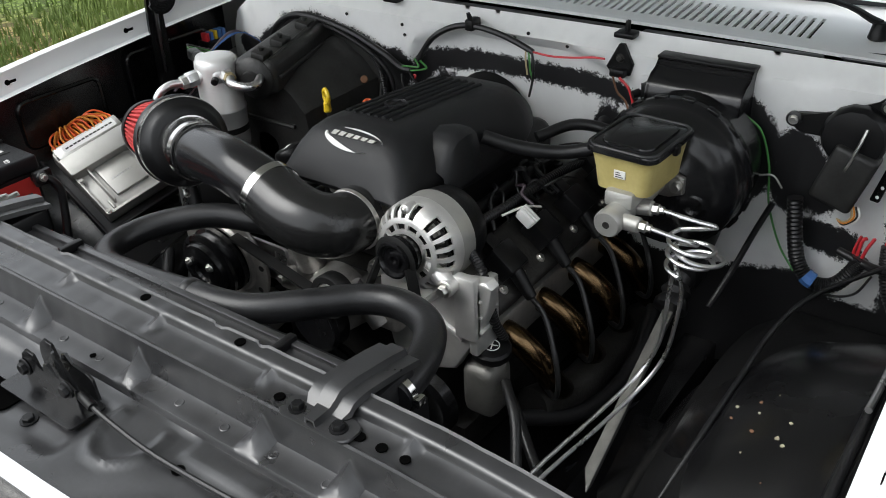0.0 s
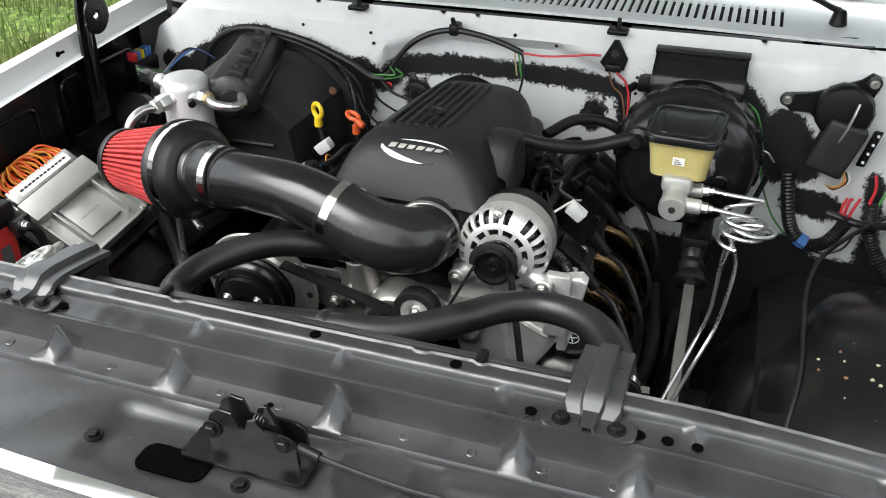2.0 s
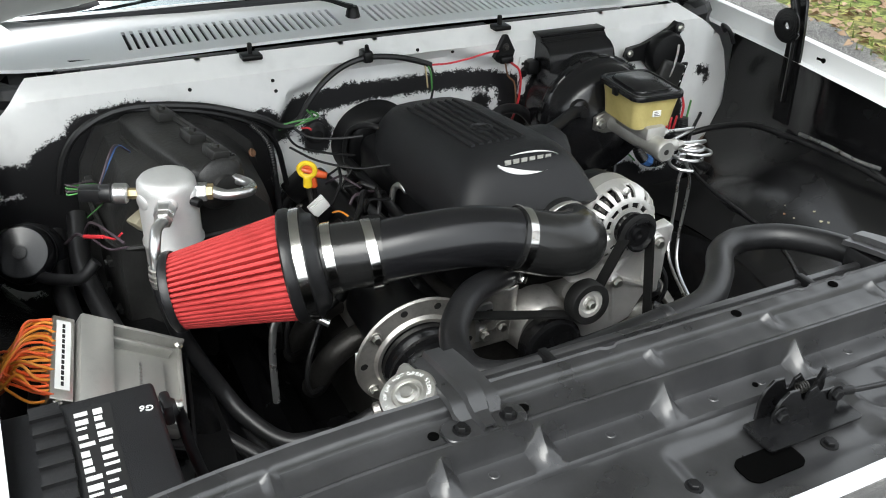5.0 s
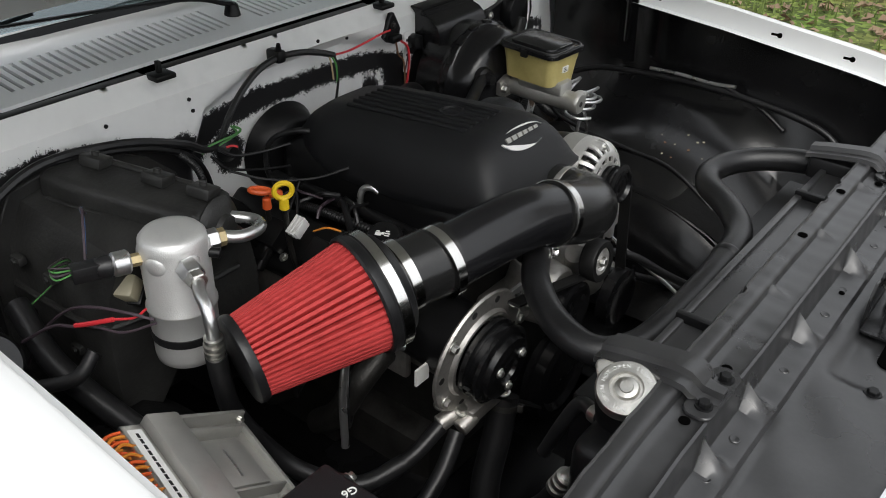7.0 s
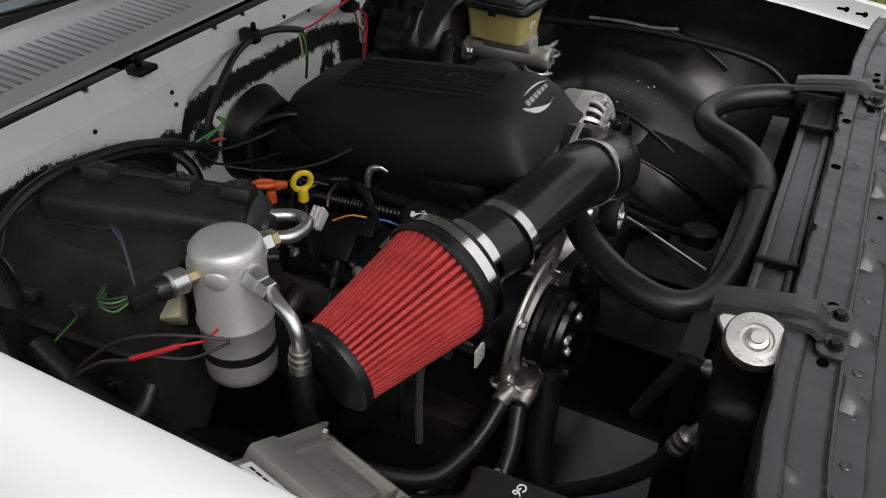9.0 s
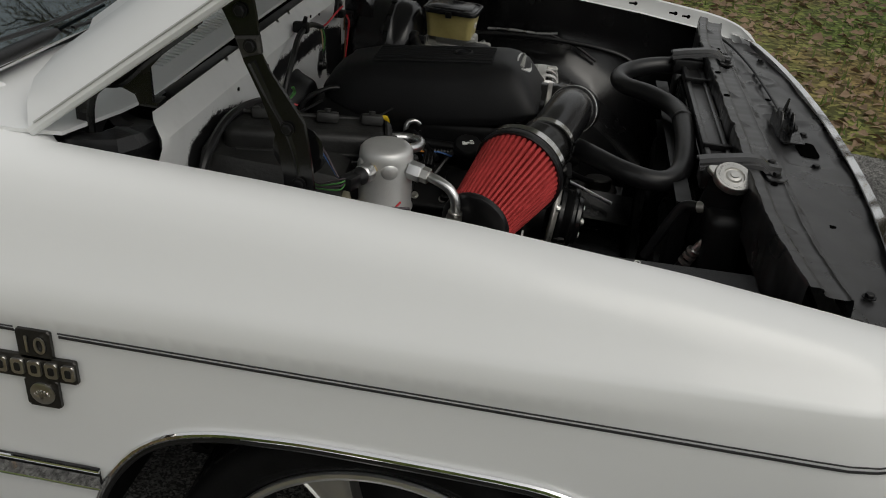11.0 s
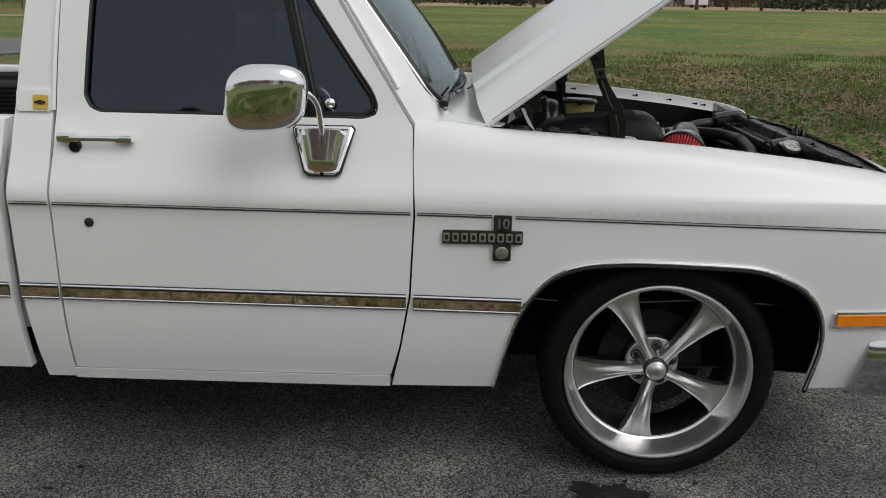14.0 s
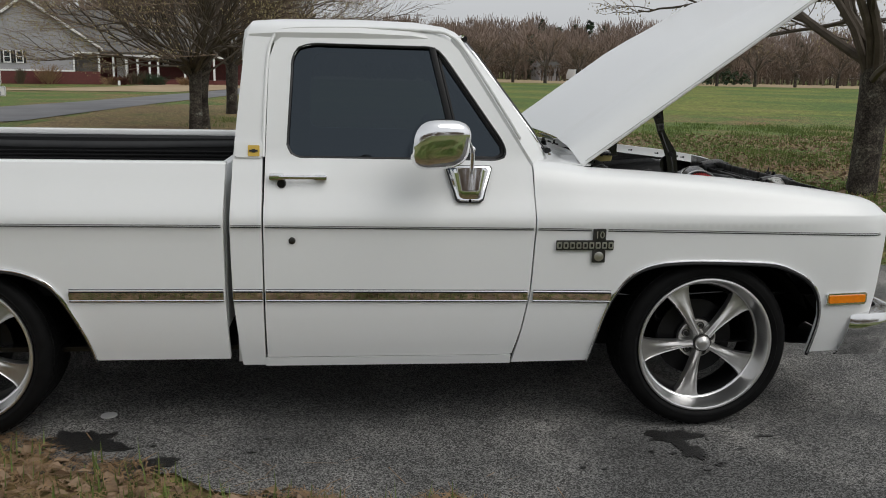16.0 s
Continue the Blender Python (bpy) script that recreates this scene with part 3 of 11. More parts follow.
def scatter(name, count, region, make, material, label, seed, keep=None, clump=0):
    """Many small bits in one mesh."""
    rng = random.Random(seed)
    vs, fs = [], []
    cl = [(rng.uniform(region[0], region[1]), rng.uniform(region[2], region[3])) for _ in range(clump)] if clump else None
    k = 0
    while k < count:
        if cl:
            c = rng.choice(cl)
            x, y = rng.gauss(c[0], 0.3), rng.gauss(c[1], 0.3)
        else:
            x, y = rng.uniform(region[0], region[1]), rng.uniform(region[2], region[3])
        k += 1
        if keep and not keep(x, y):
            continue
        make(rng, x, y, vs, fs)
    return tagged(part(name, (vs, fs), material, smooth=False), label, "ground cover", kind="stuff")


def blade(rng, x, y, vs, fs, h=(0.03, 0.10), w=0.006):
    a, hh, lean = rng.uniform(0, 6.283), rng.uniform(*h), rng.uniform(0.2, 0.9)
    s = len(vs)
    dx, dy = math.cos(a) * w, math.sin(a) * w
    vs += [(x - dx, y - dy, ground_z(y) - 0.02), (x + dx, y + dy, ground_z(y) - 0.02), (x - dy / w * hh * lean * 0.5, y + dx / w * hh * lean * 0.5, hh + ground_z(y))]
    fs.append((s, s + 1, s + 2))


def leaf(rng, x, y, vs, fs, size=(0.02, 0.05), z=0.0):
    a, r, t = rng.uniform(0, 6.283), rng.uniform(*size), rng.uniform(-0.5, 0.5)
    s = len(vs)
    c, d = math.cos(a), math.sin(a)
    zz = z + ground_z(y) + rng.uniform(-0.012, 0.015)
    vs += [(x - c * r, y - d * r, zz), (x + d * r * 0.45, y - c * r * 0.45, zz + r * (0.35 + t)), (x + c * r, y + d * r, zz + r * 0.2), (x - d * r * 0.45, y + c * r * 0.45, zz + r * (0.35 - t))]
    fs += [(s, s + 1, s + 2, s + 3)]


def straw(rng, x, y, vs, fs):
    a, r = rng.uniform(0, 6.283), rng.uniform(0.015, 0.05) + 0.05 * rng.random() ** 5
    s = len(vs)
    c, d, w = math.cos(a), math.sin(a), 0.0013
    z0, z1 = rng.uniform(0.0, 0.03), rng.uniform(0.002, 0.035)
    vs += [(x - c * r - d * w, y - d * r + c * w, z0), (x - c * r + d * w, y - d * r - c * w, z0), (x + c * r + d * w, y + d * r - c * w, z1), (x + c * r - d * w, y + d * r + c * w, z1)]
    fs.append((s, s + 1, s + 2, s + 3))


def off_drive(x, y):
    return not on_drive(x, y)


def far_side(x, y):
    return x * ACROSS.x + y * ACROSS.y > 2.9


def camera_side(x, y):
    return x * ACROSS.x + y * ACROSS.y < -1.93 + 0.07 * math.sin(4.1 * x) + 0.05 * math.sin(11 * x + 1)


scatter("grass_blades", 60000, (-5, 15, 2, 19), lambda g, x, y, v, f: blade(g, x, y, v, f, (0.02, 0.075), 0.009), "grass_blade", "sparse green grass tufts on the lawn", 11, far_side, 520)
scatter("fallen_leaves", 38000, (-5, 14, 2, 15), lambda g, x, y, v, f: leaf(g, x, y, v, f, (0.02, 0.05), -0.01), "leaf_litter", "dry brown oak leaves lying on the lawn", 12, far_side)
scatter("grass_blades", 9000, (-4.5, 1.5, -5.2, -0.8), lambda g, x, y, v, f: blade(g, x, y, v, f, (0.03, 0.12), 0.005), "grass_blade", "green grass tufts at the driveway's edge", 13, camera_side, 60)
scatter("pine_straw", 30000, (-4.4, 1.0, -3.0, -0.75), straw, "straw", "brown pine straw along the driveway's edge", 14, camera_side, 120)
scatter("pine_straw", 70, (-3.4, -0.6, -1.6, -0.7), straw, "straw", "loose pine straw strewn on the asphalt", 24, lambda x, y: not camera_side(x, y) and x * ACROSS.x + y * ACROSS.y < -1.62)
scatter("fallen_leaves", 9000, (-5.0, 1.5, -3.4, -0.8), lambda g, x, y, v, f: leaf(g, x, y, v, f, (0.02, 0.04), 0.0), "leaf_litter", "dry brown leaves at the driveway's edge", 15, camera_side)
scatter("grass_blades", 60000, (-9, 3, -12, -2.4), lambda g, x, y, v, f: blade(g, x, y, v, f, (0.03, 0.09), 0.010), "grass_blade", "green lawn grass beside the driveway", 16, camera_side, 500)

# ---- pickup truck: body ----
truck = thing("pickup_truck", (-1.2, 0, 0), "white two-door pickup truck with its hood propped open", "truck")
UP = [(0, 1.0, 0.0), (0.10, 0.997, 0.06), (0.22, 0.985, 0.2), (0.4, 0.966, 0.42), (0.58, 0.950, 0.64), (0.72, 0.934, 0.81), (0.82, 0.917, 0.91), (0.9, 0.900, 0.965), (1.0, 0.868, 1.0)]
LOW = [(0.28, 0.930), (0.33, 0.945), (0.40, 0.965), (0.50, 0.982), (0.60, 0.990), (0.74, 0.996), (0.84, 0.997), (0.862, 1.000), (0.875, 1.006), (0.895, 1.006), (0.915, 1.0)]


def lerp_table(t, col, rows):
    return float(np.interp(t, [r[0] for r in rows], [r[col] for r in rows]))


def low_y(z):
    return lerp_table(z, 1, LOW)


def fender_top(x):
    return float(np.interp(x, (-0.76, -0.65, -0.527, -0.2, 0.093, 0.4, 0.60, 0.66, 0.70, 0.73, 0.748, 0.757), (1.126, 1.116, 1.097, 1.078, 1.055, 1.022, 0.993, 0.981, 0.969, 0.955, 0.942, 0.929)))


V0 = 0.915


def fender_at(x, v, slim=0.026):
    """The fender's skin: v is the height up to 0.915, then runs over the crown and down the inner flange."""
    zt = fender_top(x)
    nose = max(0.0, (x - 0.60) / 0.145)
    tuck = 0.05 * nose ** 2.4
    wedge = max(0.0, 1 - max(0.0, (x - 0.2) / 0.47))
    if v <= V0:
        y = low_y(v)
        if v > 0.84:
            flat = float(np.interp(v, (0.84, V0), (0.997, 0.985)))
            y = flat + (y - flat) * wedge
        return Vector((x, -(y - tuck), v))
    q = (v - V0) / 0.25
    if q <= 1:
        y, b = lerp_table(q, 1, UP), lerp_table(q, 2, UP)
        y = y - (1 - wedge) * 0.015 * (1 - q)
        return Vector((x, -(y - tuck), V0 + (zt - V0) * b))
    w = (v - V0 - 0.25) / 0.1
    y = float(np.interp(w, (0, 0.3, 0.5, 1), (0.868, 0.846 + 0.7 * slim, 0.838 + slim, 0.834 + slim)))
    dz = float(np.interp(w, (0, 0.3, 0.5, 1), (0, 0.002, 0.010, 0.046)))
    return Vector((x, -(y - tuck), zt - dz))


ARCH = [(-0.500, 0.300), (-0.487, 0.36), (-0.470, 0.44), (-0.445, 0.53), (-0.412, 0.60), (-0.365, 0.662), (-0.31, 0.702), (-0.24, 0.724), (-0.16, 0.732), (-0.058, 0.735), (0.184, 0.728), (0.27, 0.718), (0.334, 0.695), (0.395, 0.662), (0.437, 0.618), (0.463, 0.56), (0.472, 0.49), (0.466, 0.42), (0.455, 0.325)]


def fender_panel(side):
    bm = bm_new()
    edge = [(-0.750, 1.02), (-0.743, 0.86), (-0.756, 0.608), (-0.785, 0.44), (-0.816, 0.296)]
    top = V0 + 0.25
    outline = [(-0.752, top - 0.012), *edge, *ARCH, (0.664, 0.335), (0.697, 0.45), (0.724, 0.58), (0.748, 0.80), (0.756, V0), (0.756, top + 0.1), (-0.50, top + 0.1), (-0.53, top)]
    add_panel(bm, outline, fender_at, 0.034, lip=(0, 0.022, 0), vlines=(0.862, 0.877, 0.893, 0.915, 0.94, 1.0, 1.06, 1.10, 1.125, 1.145, top, top + 0.03, top + 0.05))
    if side > 0:
        mirror_y(bm)
    return bm


STRIPE_Z = 0.853


def side_line(x0, x1, z, half, lift, y_of, n=30, taper=0.0):
    """A thin band that follows the body's side."""
    bm = bm_new()
    lo, hi = [], []
    for k in range(n + 1):
        x = x0 + (x1 - x0) * k / n
        zz = z + float(np.interp(x, (-3, -1.86, -0.7, 0.7), (0.024, 0.018, 0.008, -0.016)))
        for row, s in ((lo, -1), (hi, 1)):
            p = y_of(x, zz + s * half)
            row.append((p.x, p.y - lift, p.z))
    add_grid(bm, [lo, hi])
    thicken(bm, -0.0015)
    return bm


def door_at(x, z):
    if z <= V0:
        return Vector((x, -low_y(z), z))
    if z <= 1.128:
        q = (z - V0) / (1.128 - V0)
        y = float(np.interp(q, (0, 0.08, 0.25, 0.5, 0.8, 1.0), (1.0, 0.994, 0.975, 0.951, 0.927, 0.908)))
        return Vector((x, -y, z))
    k = z - 1.128
    return Vector((x, -(0.908 - 0.20 * k - 0.16 * k * k), z))


DOOR_FRONT = [(-0.757, 1.10), (-0.752, 1.02), (-0.749, 0.86), (-0.762, 0.608), (-0.791, 0.44), (-0.818, 0.338)]
WINDOW = [(-1.716, 1.175), (-1.700, 1.142), (-1.668, 1.128), (-0.905, 1.123), (-0.868, 1.134), (-0.862, 1.165), (-0.88, 1.205), (-1.085, 1.495), (-1.125, 1.542), (-1.165, 1.556), (-1.61, 1.560), (-1.672, 1.545), (-1.697, 1.500)]


def door_panel(side):
    bm = bm_new()
    outline = [(-1.802, 0.337), (-1.804, 0.60), (-1.804, 0.86), (-1.799, 1.12), (-1.786, 1.50), (-1.765, 1.565), (-1.72, 1.60), (-1.60, 1.612), (-1.15, 1.606), (-1.085, 1.588), (-1.045, 1.55), *DOOR_FRONT, (-0.85, 0.334), (-1.76, 0.336)]
    add_panel(bm, outline, door_at, 0.034, holes=[WINDOW], lip=(0, 0.03, 0), vlines=(0.862, 0.877, 0.893, 0.915, 0.94, 1.0, 1.06, 1.11, 1.128))
    if side > 0:
        mirror_y(bm)
    return bm


def cab_corner(side):
    bm = bm_new()
    outline = [(-1.81, 0.30), (-1.81, 1.12), (-1.796, 1.50), (-1.772, 1.575), (-1.72, 1.612), (-1.86, 1.612), (-1.878, 1.57), (-1.922, 1.12), (-1.930, 0.86), (-1.926, 0.60), (-1.900, 0.30)]
    add_panel(bm, outline, door_at, 0.034, lip=(0, 0.05, 0), vlines=(0.862, 0.877, 0.893, 0.915, 0.94, 1.0, 1.06, 1.11, 1.128))
    if side > 0:
        mirror_y(bm)
    return bm


def rocker(side):
    bm = bm_new()
    add_panel(bm, [(-1.81, 0.296), (-0.822, 0.293), (-0.822, 0.331), (-1.81, 0.332)], lambda x, z: door_at(x, z) + Vector((0, -0.004, 0)), 0.05, lip=(0, 0.05, 0))
    if side > 0:
        mirror_y(bm)
    return bm


REAR_ARCH = [(-2.462, 0.33), (-2.475, 0.40), (-2.505, 0.48), (-2.567, 0.60), (-2.615, 0.655), (-2.70, 0.697), (-2.80, 0.712), (-2.96, 0.715), (-3.12, 0.712), (-3.24, 0.69), (-3.34, 0.64), (-3.42, 0.55), (-3.46, 0.45), (-3.48, 0.33)]


def bed_panel(side):
    bm = bm_new()
    outline = [(-1.948, 0.33), (-1.955, 0.60), (-1.955, 0.86), (-1.950, 1.103), (-4.10, 1.103), (-4.12, 0.86), (-4.10, 0.33), *REAR_ARCH[::-1]]
    add_panel(bm, outline, door_at, 0.05, lip=(0, 0.035, 0), vlines=(0.862, 0.877, 0.893, 0.915, 0.94, 1.0, 1.06, 1.1))
    if side > 0:
        mirror_y(bm)
    return bm


for side, word in ((-1, "right"), (1, "left")):
    fender = part("front_fender", fender_panel(side), "white_paint", truck, "glossy white front fender")
    door = part("door", door_panel(side), "white_paint", truck, "white door with dark tinted window")
    corner = part("cab_corner", cab_corner(side), "white_paint", truck)
    part("rocker_panel", rocker(side), "white_paint", truck)
    bed = part("bed_side", bed_panel(side), "white_paint", truck, "white pickup bed side")
    bm = bm_new()
    add_box(bm, (-4.1, 0.835, 1.075), (-1.953, 0.912, 1.1065), bevel=0.006)
    if side < 0:
        mirror_y(bm)
    part("bed_rail", bm, "white_paint", truck)
    for k in range(18):
        bm = bm_new()
        add_box(bm, (-4.05, 0.808, 0.62 + 0.021 * k), (-1.99, 0.820, 0.632 + 0.021 * k), bevel=0.003)
        if side < 0:
            mirror_y(bm)
        part("liner_rib", bm, "bedliner", truck)
    bm = bm_new()
    add_box(bm, (-4.05, 0.820, 0.60), (-1.975, 0.833, 1.062), bevel=0.004)
    if side < 0:
        mirror_y(bm)
    liner = part("bed_liner_side", bm, "bedliner", truck, "black ribbed plastic bed liner")
    bm = bm_new()
    rows = []
    for x in np.linspace(-4.05, -1.99, 16):
        sag = 0.012 * math.sin(math.pi * (x + 4.05) / 2.06)
        rows.append([(x, y * side, z) for y, z in ((0.832, 1.074), (0.826, 1.060 - sag), (0.812, 1.046 - 1.4 * sag), (0.806, 1.034 - 1.6 * sag), (0.808, 1.022 - 1.6 * sag))])
    add_grid(bm, rows)
    part("liner_lip", bm, "liner_lip", liner, "dull grey rolled liner lip")
    if side < 0:
        for x0, x1, y_of, host in ((-0.738, -0.522, fender_at, fender), (-0.455, 0.705, fender_at, fender), (-1.798, -0.757, door_at, door), (-1.926, -1.812, door_at, corner), (-4.0, -1.962, door_at, bed)):
            part("pinstripe", side_line(x0, x1, STRIPE_Z, 0.0018, 0.0008, y_of), "stripe", host)
            part("pinstripe", side_line(x0, x1, STRIPE_Z + 0.0072, 0.0009, 0.0008, y_of), "stripe", host)
        for x0, x1, y_of, host in ((-0.748, -0.428, fender_at, fender), (-1.80, -0.770, door_at, door), (-1.924, -1.812, door_at, corner), (-2.535, -1.960, door_at, bed)):
            trim = part("side_moulding", side_line(x0, x1, 0.583, 0.0255, 0.004, y_of), "stripe", host, "chrome side moulding with dark edges")
            part("bright_strip", side_line(x0, x1, 0.582, 0.0135, 0.009, y_of), "chrome", host)
            for dz in (-0.0195, 0.0195):
                bm = bm_new()
                add_tube(bm, [y_of(x, 0.583 + dz + float(np.interp(x, (-3, -1.86, -0.7, 0.7), (0.024, 0.018, 0.008, -0.016)))) + Vector((0, -0.007, 0)) for x in np.linspace(x0, x1, 12)], 0.0034, 8, 1)
                part("moulding_edge", bm, "chrome", host)
        # wheel lip mouldings
        for pts, y_of, host in ((ARCH[0:], fender_at, fender), (REAR_ARCH, door_at, bed)):
            bm = bm_new()
            add_tube(bm, [y_of(x, z) + Vector((0, -0.005, -0.001)) for x, z in pts], 0.0052, 8, 3)
            part("wheel_lip", bm, "chrome", host, "thin bright wheel lip moulding")
            bm = bm_new()
            add_tube(bm, [y_of(x, z) + Vector((0, 0.000, -0.012)) for x, z in pts], 0.007, 8, 3)
            part("wheel_lip_seal", bm, "rubber", host)
        # glass, divider, seals
        bm = bm_new()
        add_panel(bm, WINDOW, lambda x, z: door_at(x, z) + Vector((0, 0.016, 0)), 0.08)
        g = part("side_window", bm, "side_glass", door, "dark tinted side glass")
        g.visible_shadow = False
        bm = bm_new()
        loop = [door_at(x, z) + Vector((0, 0.006, 0)) for x, z in resample(WINDOW, 0.04)]
        add_tube(bm, loop + [loop[0]], 0.007, 8, 2, caps=False)
        part("window_seal", bm, "rubber", door)
        bm = bm_new()
        a, b = door_at(-1.150, 1.553), door_at(-1.050, 1.126)
        add_box(bm, (-0.012, -0.006, 0), (0.012, 0.012, (b - a).length), basis(a + Vector((0, 0.008, 0)), (1, 0, 0.2), b - a), bevel=0.003)
        part("vent_window_post", bm, "black_plastic", door)
        bm = bm_new()
        vent = [(-1.035, 1.132), (-0.905, 1.130), (-0.875, 1.145), (-0.878, 1.18), (-1.10, 1.50), (-1.128, 1.525)]
        loop = [door_at(x, z) + Vector((0, 0.010, 0)) for x, z in resample(vent, 0.03)]
        add_tube(bm, loop + [loop[0]], 0.009, 6, 2, caps=False)
        part("vent_window_frame", bm, "black_plastic", door)
        bm = bm_new()
        kp = door_at(-0.997, 1.164)
        add_lathe(bm, [(0.006, 0), (0.006, 0.012), (0.014, 0.014), (0.015, 0.022), (0.009, 0.028), (0, 0.029)], kp + Vector((0, 0.015, 0)), (0, -1, 0), 20)
        part("vent_latch_knob", bm, "chrome", door)
    # drip rail and cab back
    bm = bm_new()
    rail = [(-1.808, 1.13), (-1.802, 1.30), (-1.792, 1.50), (-1.770, 1.583), (-1.72, 1.617), (-1.45, 1.627), (-1.15, 1.620), (-1.075, 1.602), (-1.02, 1.55), (-0.90, 1.37), (-0.80, 1.21)]
    add_tube(bm, [door_at(x, z) * 1.0 + Vector((0, -0.002, 0)) for x, z in rail], 0.007, 8, 4)
    if side > 0:
        mirror_y(bm)
    part("drip_rail", bm, "white_paint", truck)

# roof
bm = bm_new()
rows = []
for x, dz, dy in ((-1.895, -0.075, -0.03), (-1.885, -0.03, -0.01), (-1.86, -0.006, 0), (-1.75, 0.002, 0.004), (-1.45, 0.006, 0.004), (-1.18, 0.0, 0), (-1.06, -0.016, -0.006), (-1.01, -0.034, -0.012), (-0.985, -0.052, -0.016)):
    row = []
    for y, z in ((0.774, 1.560), (0.785, 1.600), (0.772, 1.622), (0.745, 1.640), (0.66, 1.655), (0.45, 1.668), (0.2, 1.674)):
        row.append((x - 0.05 * (y / 0.78) ** 2 * (1 if x > -1.3 else 0), -(y + dy), z + dz))
    row += [(x, 0, 1.676 + dz)] + [(p[0], -p[1], p[2]) for p in row[::-1]]
    rows.append(row)
add_grid(bm, rows)
part("roof", bm, "white_paint", truck, "white cab roof")
bm = bm_new()
add_grid(bm, [[(-1.922 + 0.10 * max(0, (z - 1.12)) , y, z) for y in np.linspace(-0.89 + 0.25 * max(0, z - 1.12), 0.89 - 0.25 * max(0, z - 1.12), 9)] for z in (0.3, 0.7, 1.12, 1.4, 1.60)])
thicken(bm, 0.02)
part("cab_back", bm, "white_paint", truck)

# windshield
def shield(u, w):
    """u: -1 to 1 across, w: 0 at the base to 1 at the roof."""
    bx, bz, by = -0.597 - 0.098 * u * u, 1.147 - 0.018 * u * u, 0.835
    tx, tz, ty = -0.985 - 0.055 * u * u, 1.618 - 0.03 * u * u, 0.715
    bow = 0.012 * math.sin(math.pi * w)
    return Vector((bx + (tx - bx) * w + bow, u * (by + (ty - by) * w), bz + (tz - bz) * w + bow))


bm = bm_new()
add_grid(bm, [[shield(u, w) for u in np.linspace(-0.97, 0.97, 15)] for w in np.linspace(0.02, 0.985, 9)])
g = part("windshield", bm, "windshield_glass", truck, "raked windshield reflecting bare trees")
g.visible_shadow = False


def round_loop(inset, lift):
    res = []
    r = 0.16
    for cu, cw, a0 in ((1, 1, 0), (-1, 1, 90), (-1, 0, 180), (1, 0, 270)):
        for k in range(6):
            a = radians(a0 + 90 * k / 5)
            ru, rw = 0.14, 0.2
            u = cu * (0.985 - inset - ru) + ru * math.cos(a)
            w = (0.985 - inset - rw if cw else 0.02 + inset + rw) + rw * math.sin(a)
            res.append(shield(u, w) + Vector((0.6, 0, 0.8)) * lift)
    return res


for name, inset, lift, r, material in (("windshield_seal", 0.004, 0.010, 0.0125, "rubber"), ("windshield_trim", -0.018, 0.012, 0.006, "chrome")):
    bm = bm_new()
    lp = round_loop(inset, lift)
    add_tube(bm, lp + [lp[0]], r, 10, 4, caps=False)
    part(name, bm, material, truck)
for side in (-1, 1):
    bm = bm_new()
    rows = []
    for k in range(17):
        w = -0.10 + 1.1 * k / 16
        q = min(1.0, max(0.0, (0.24 - w) / 0.22))
        a = shield(side * (1.012 - 0.14 * (1 - math.sqrt(1 - q * q))), w)
        zz = 1.118 + (1.592 - 1.118) * w
        b = door_at(-0.752 - 0.30 * w - 0.03 * w * w * 0, zz)
        b = Vector((-0.763 - 0.302 * w, b.y * -side * (1.0 if w >= 0 else 0.985), zz))
        mid = (a + b) / 2 + Vector((0.012, 0.014 * side, 0.012))
        rows.append([a - Vector((0.01, 0, 0.01)), a + Vector((0.008, 0.008 * side, 0.004)), mid, b + Vector((0.006, 0.002 * side, 0.004)), b + Vector((-0.004, -0.012 * side, 0)), b + Vector((-0.03, -0.03 * side, 0))])
    add_grid(bm, rows)
    part("windshield_pillar", bm, "white_paint", truck)

# cowl with its vent slots
def cowl_at(x, y):
    f = (x + 0.42) / (-0.24)
    z = 1.108 + 0.022 * max(0, f) ** 0.8 - 0.012 * (y / 0.8) ** 2
    return Vector((x, y, z))


slots = []
for k in range(66):
    y = -0.545 + k * 0.0163
    if abs(y + 0.075) < 0.035 or y > 0.52:
        continue
    slots.append([(-0.585, y), (-0.489, y), (-0.489, y + 0.0068), (-0.585, y + 0.0068)])
bm = bm_new()
outline = [(-0.449, -0.66), (-0.449, 0.66), (-0.465, 0.74), (-0.50, 0.85), (-0.56, 0.868), (-0.70, 0.878), (-0.758, 0.885), (-0.758, 0.80), (-0.70, 0.70), (-0.655, 0.4), (-0.64, 0), (-0.655, -0.4), (-0.70, -0.70), (-0.758, -0.80), (-0.758, -0.885), (-0.70, -0.878), (-0.56, -0.868), (-0.50, -0.85), (-0.465, -0.74)]
add_panel(bm, outline, cowl_at, 0.05, holes=slots, lip=(0, 0, -0.006))
cowl = part("cowl", bm, "white_paint", truck, "white cowl panel with a long row of vent slots", angle=25)
# Added black box below the vent slots, painting the dark seen through them.
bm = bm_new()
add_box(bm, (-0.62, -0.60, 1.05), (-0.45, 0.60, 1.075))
part("slot_shade_box", bm, "hole", cowl)
for y0, y1 in ((-0.64, -0.352), (-0.316, 0.20), (0.238, 0.56)):
    bm = bm_new()
    add_box(bm, (-0.447, y0, 1.088), (-0.423, y1, 1.1015), bevel=0.003)
    part("cowl_seal", bm, "rubber", cowl, "black rubber seal strip")
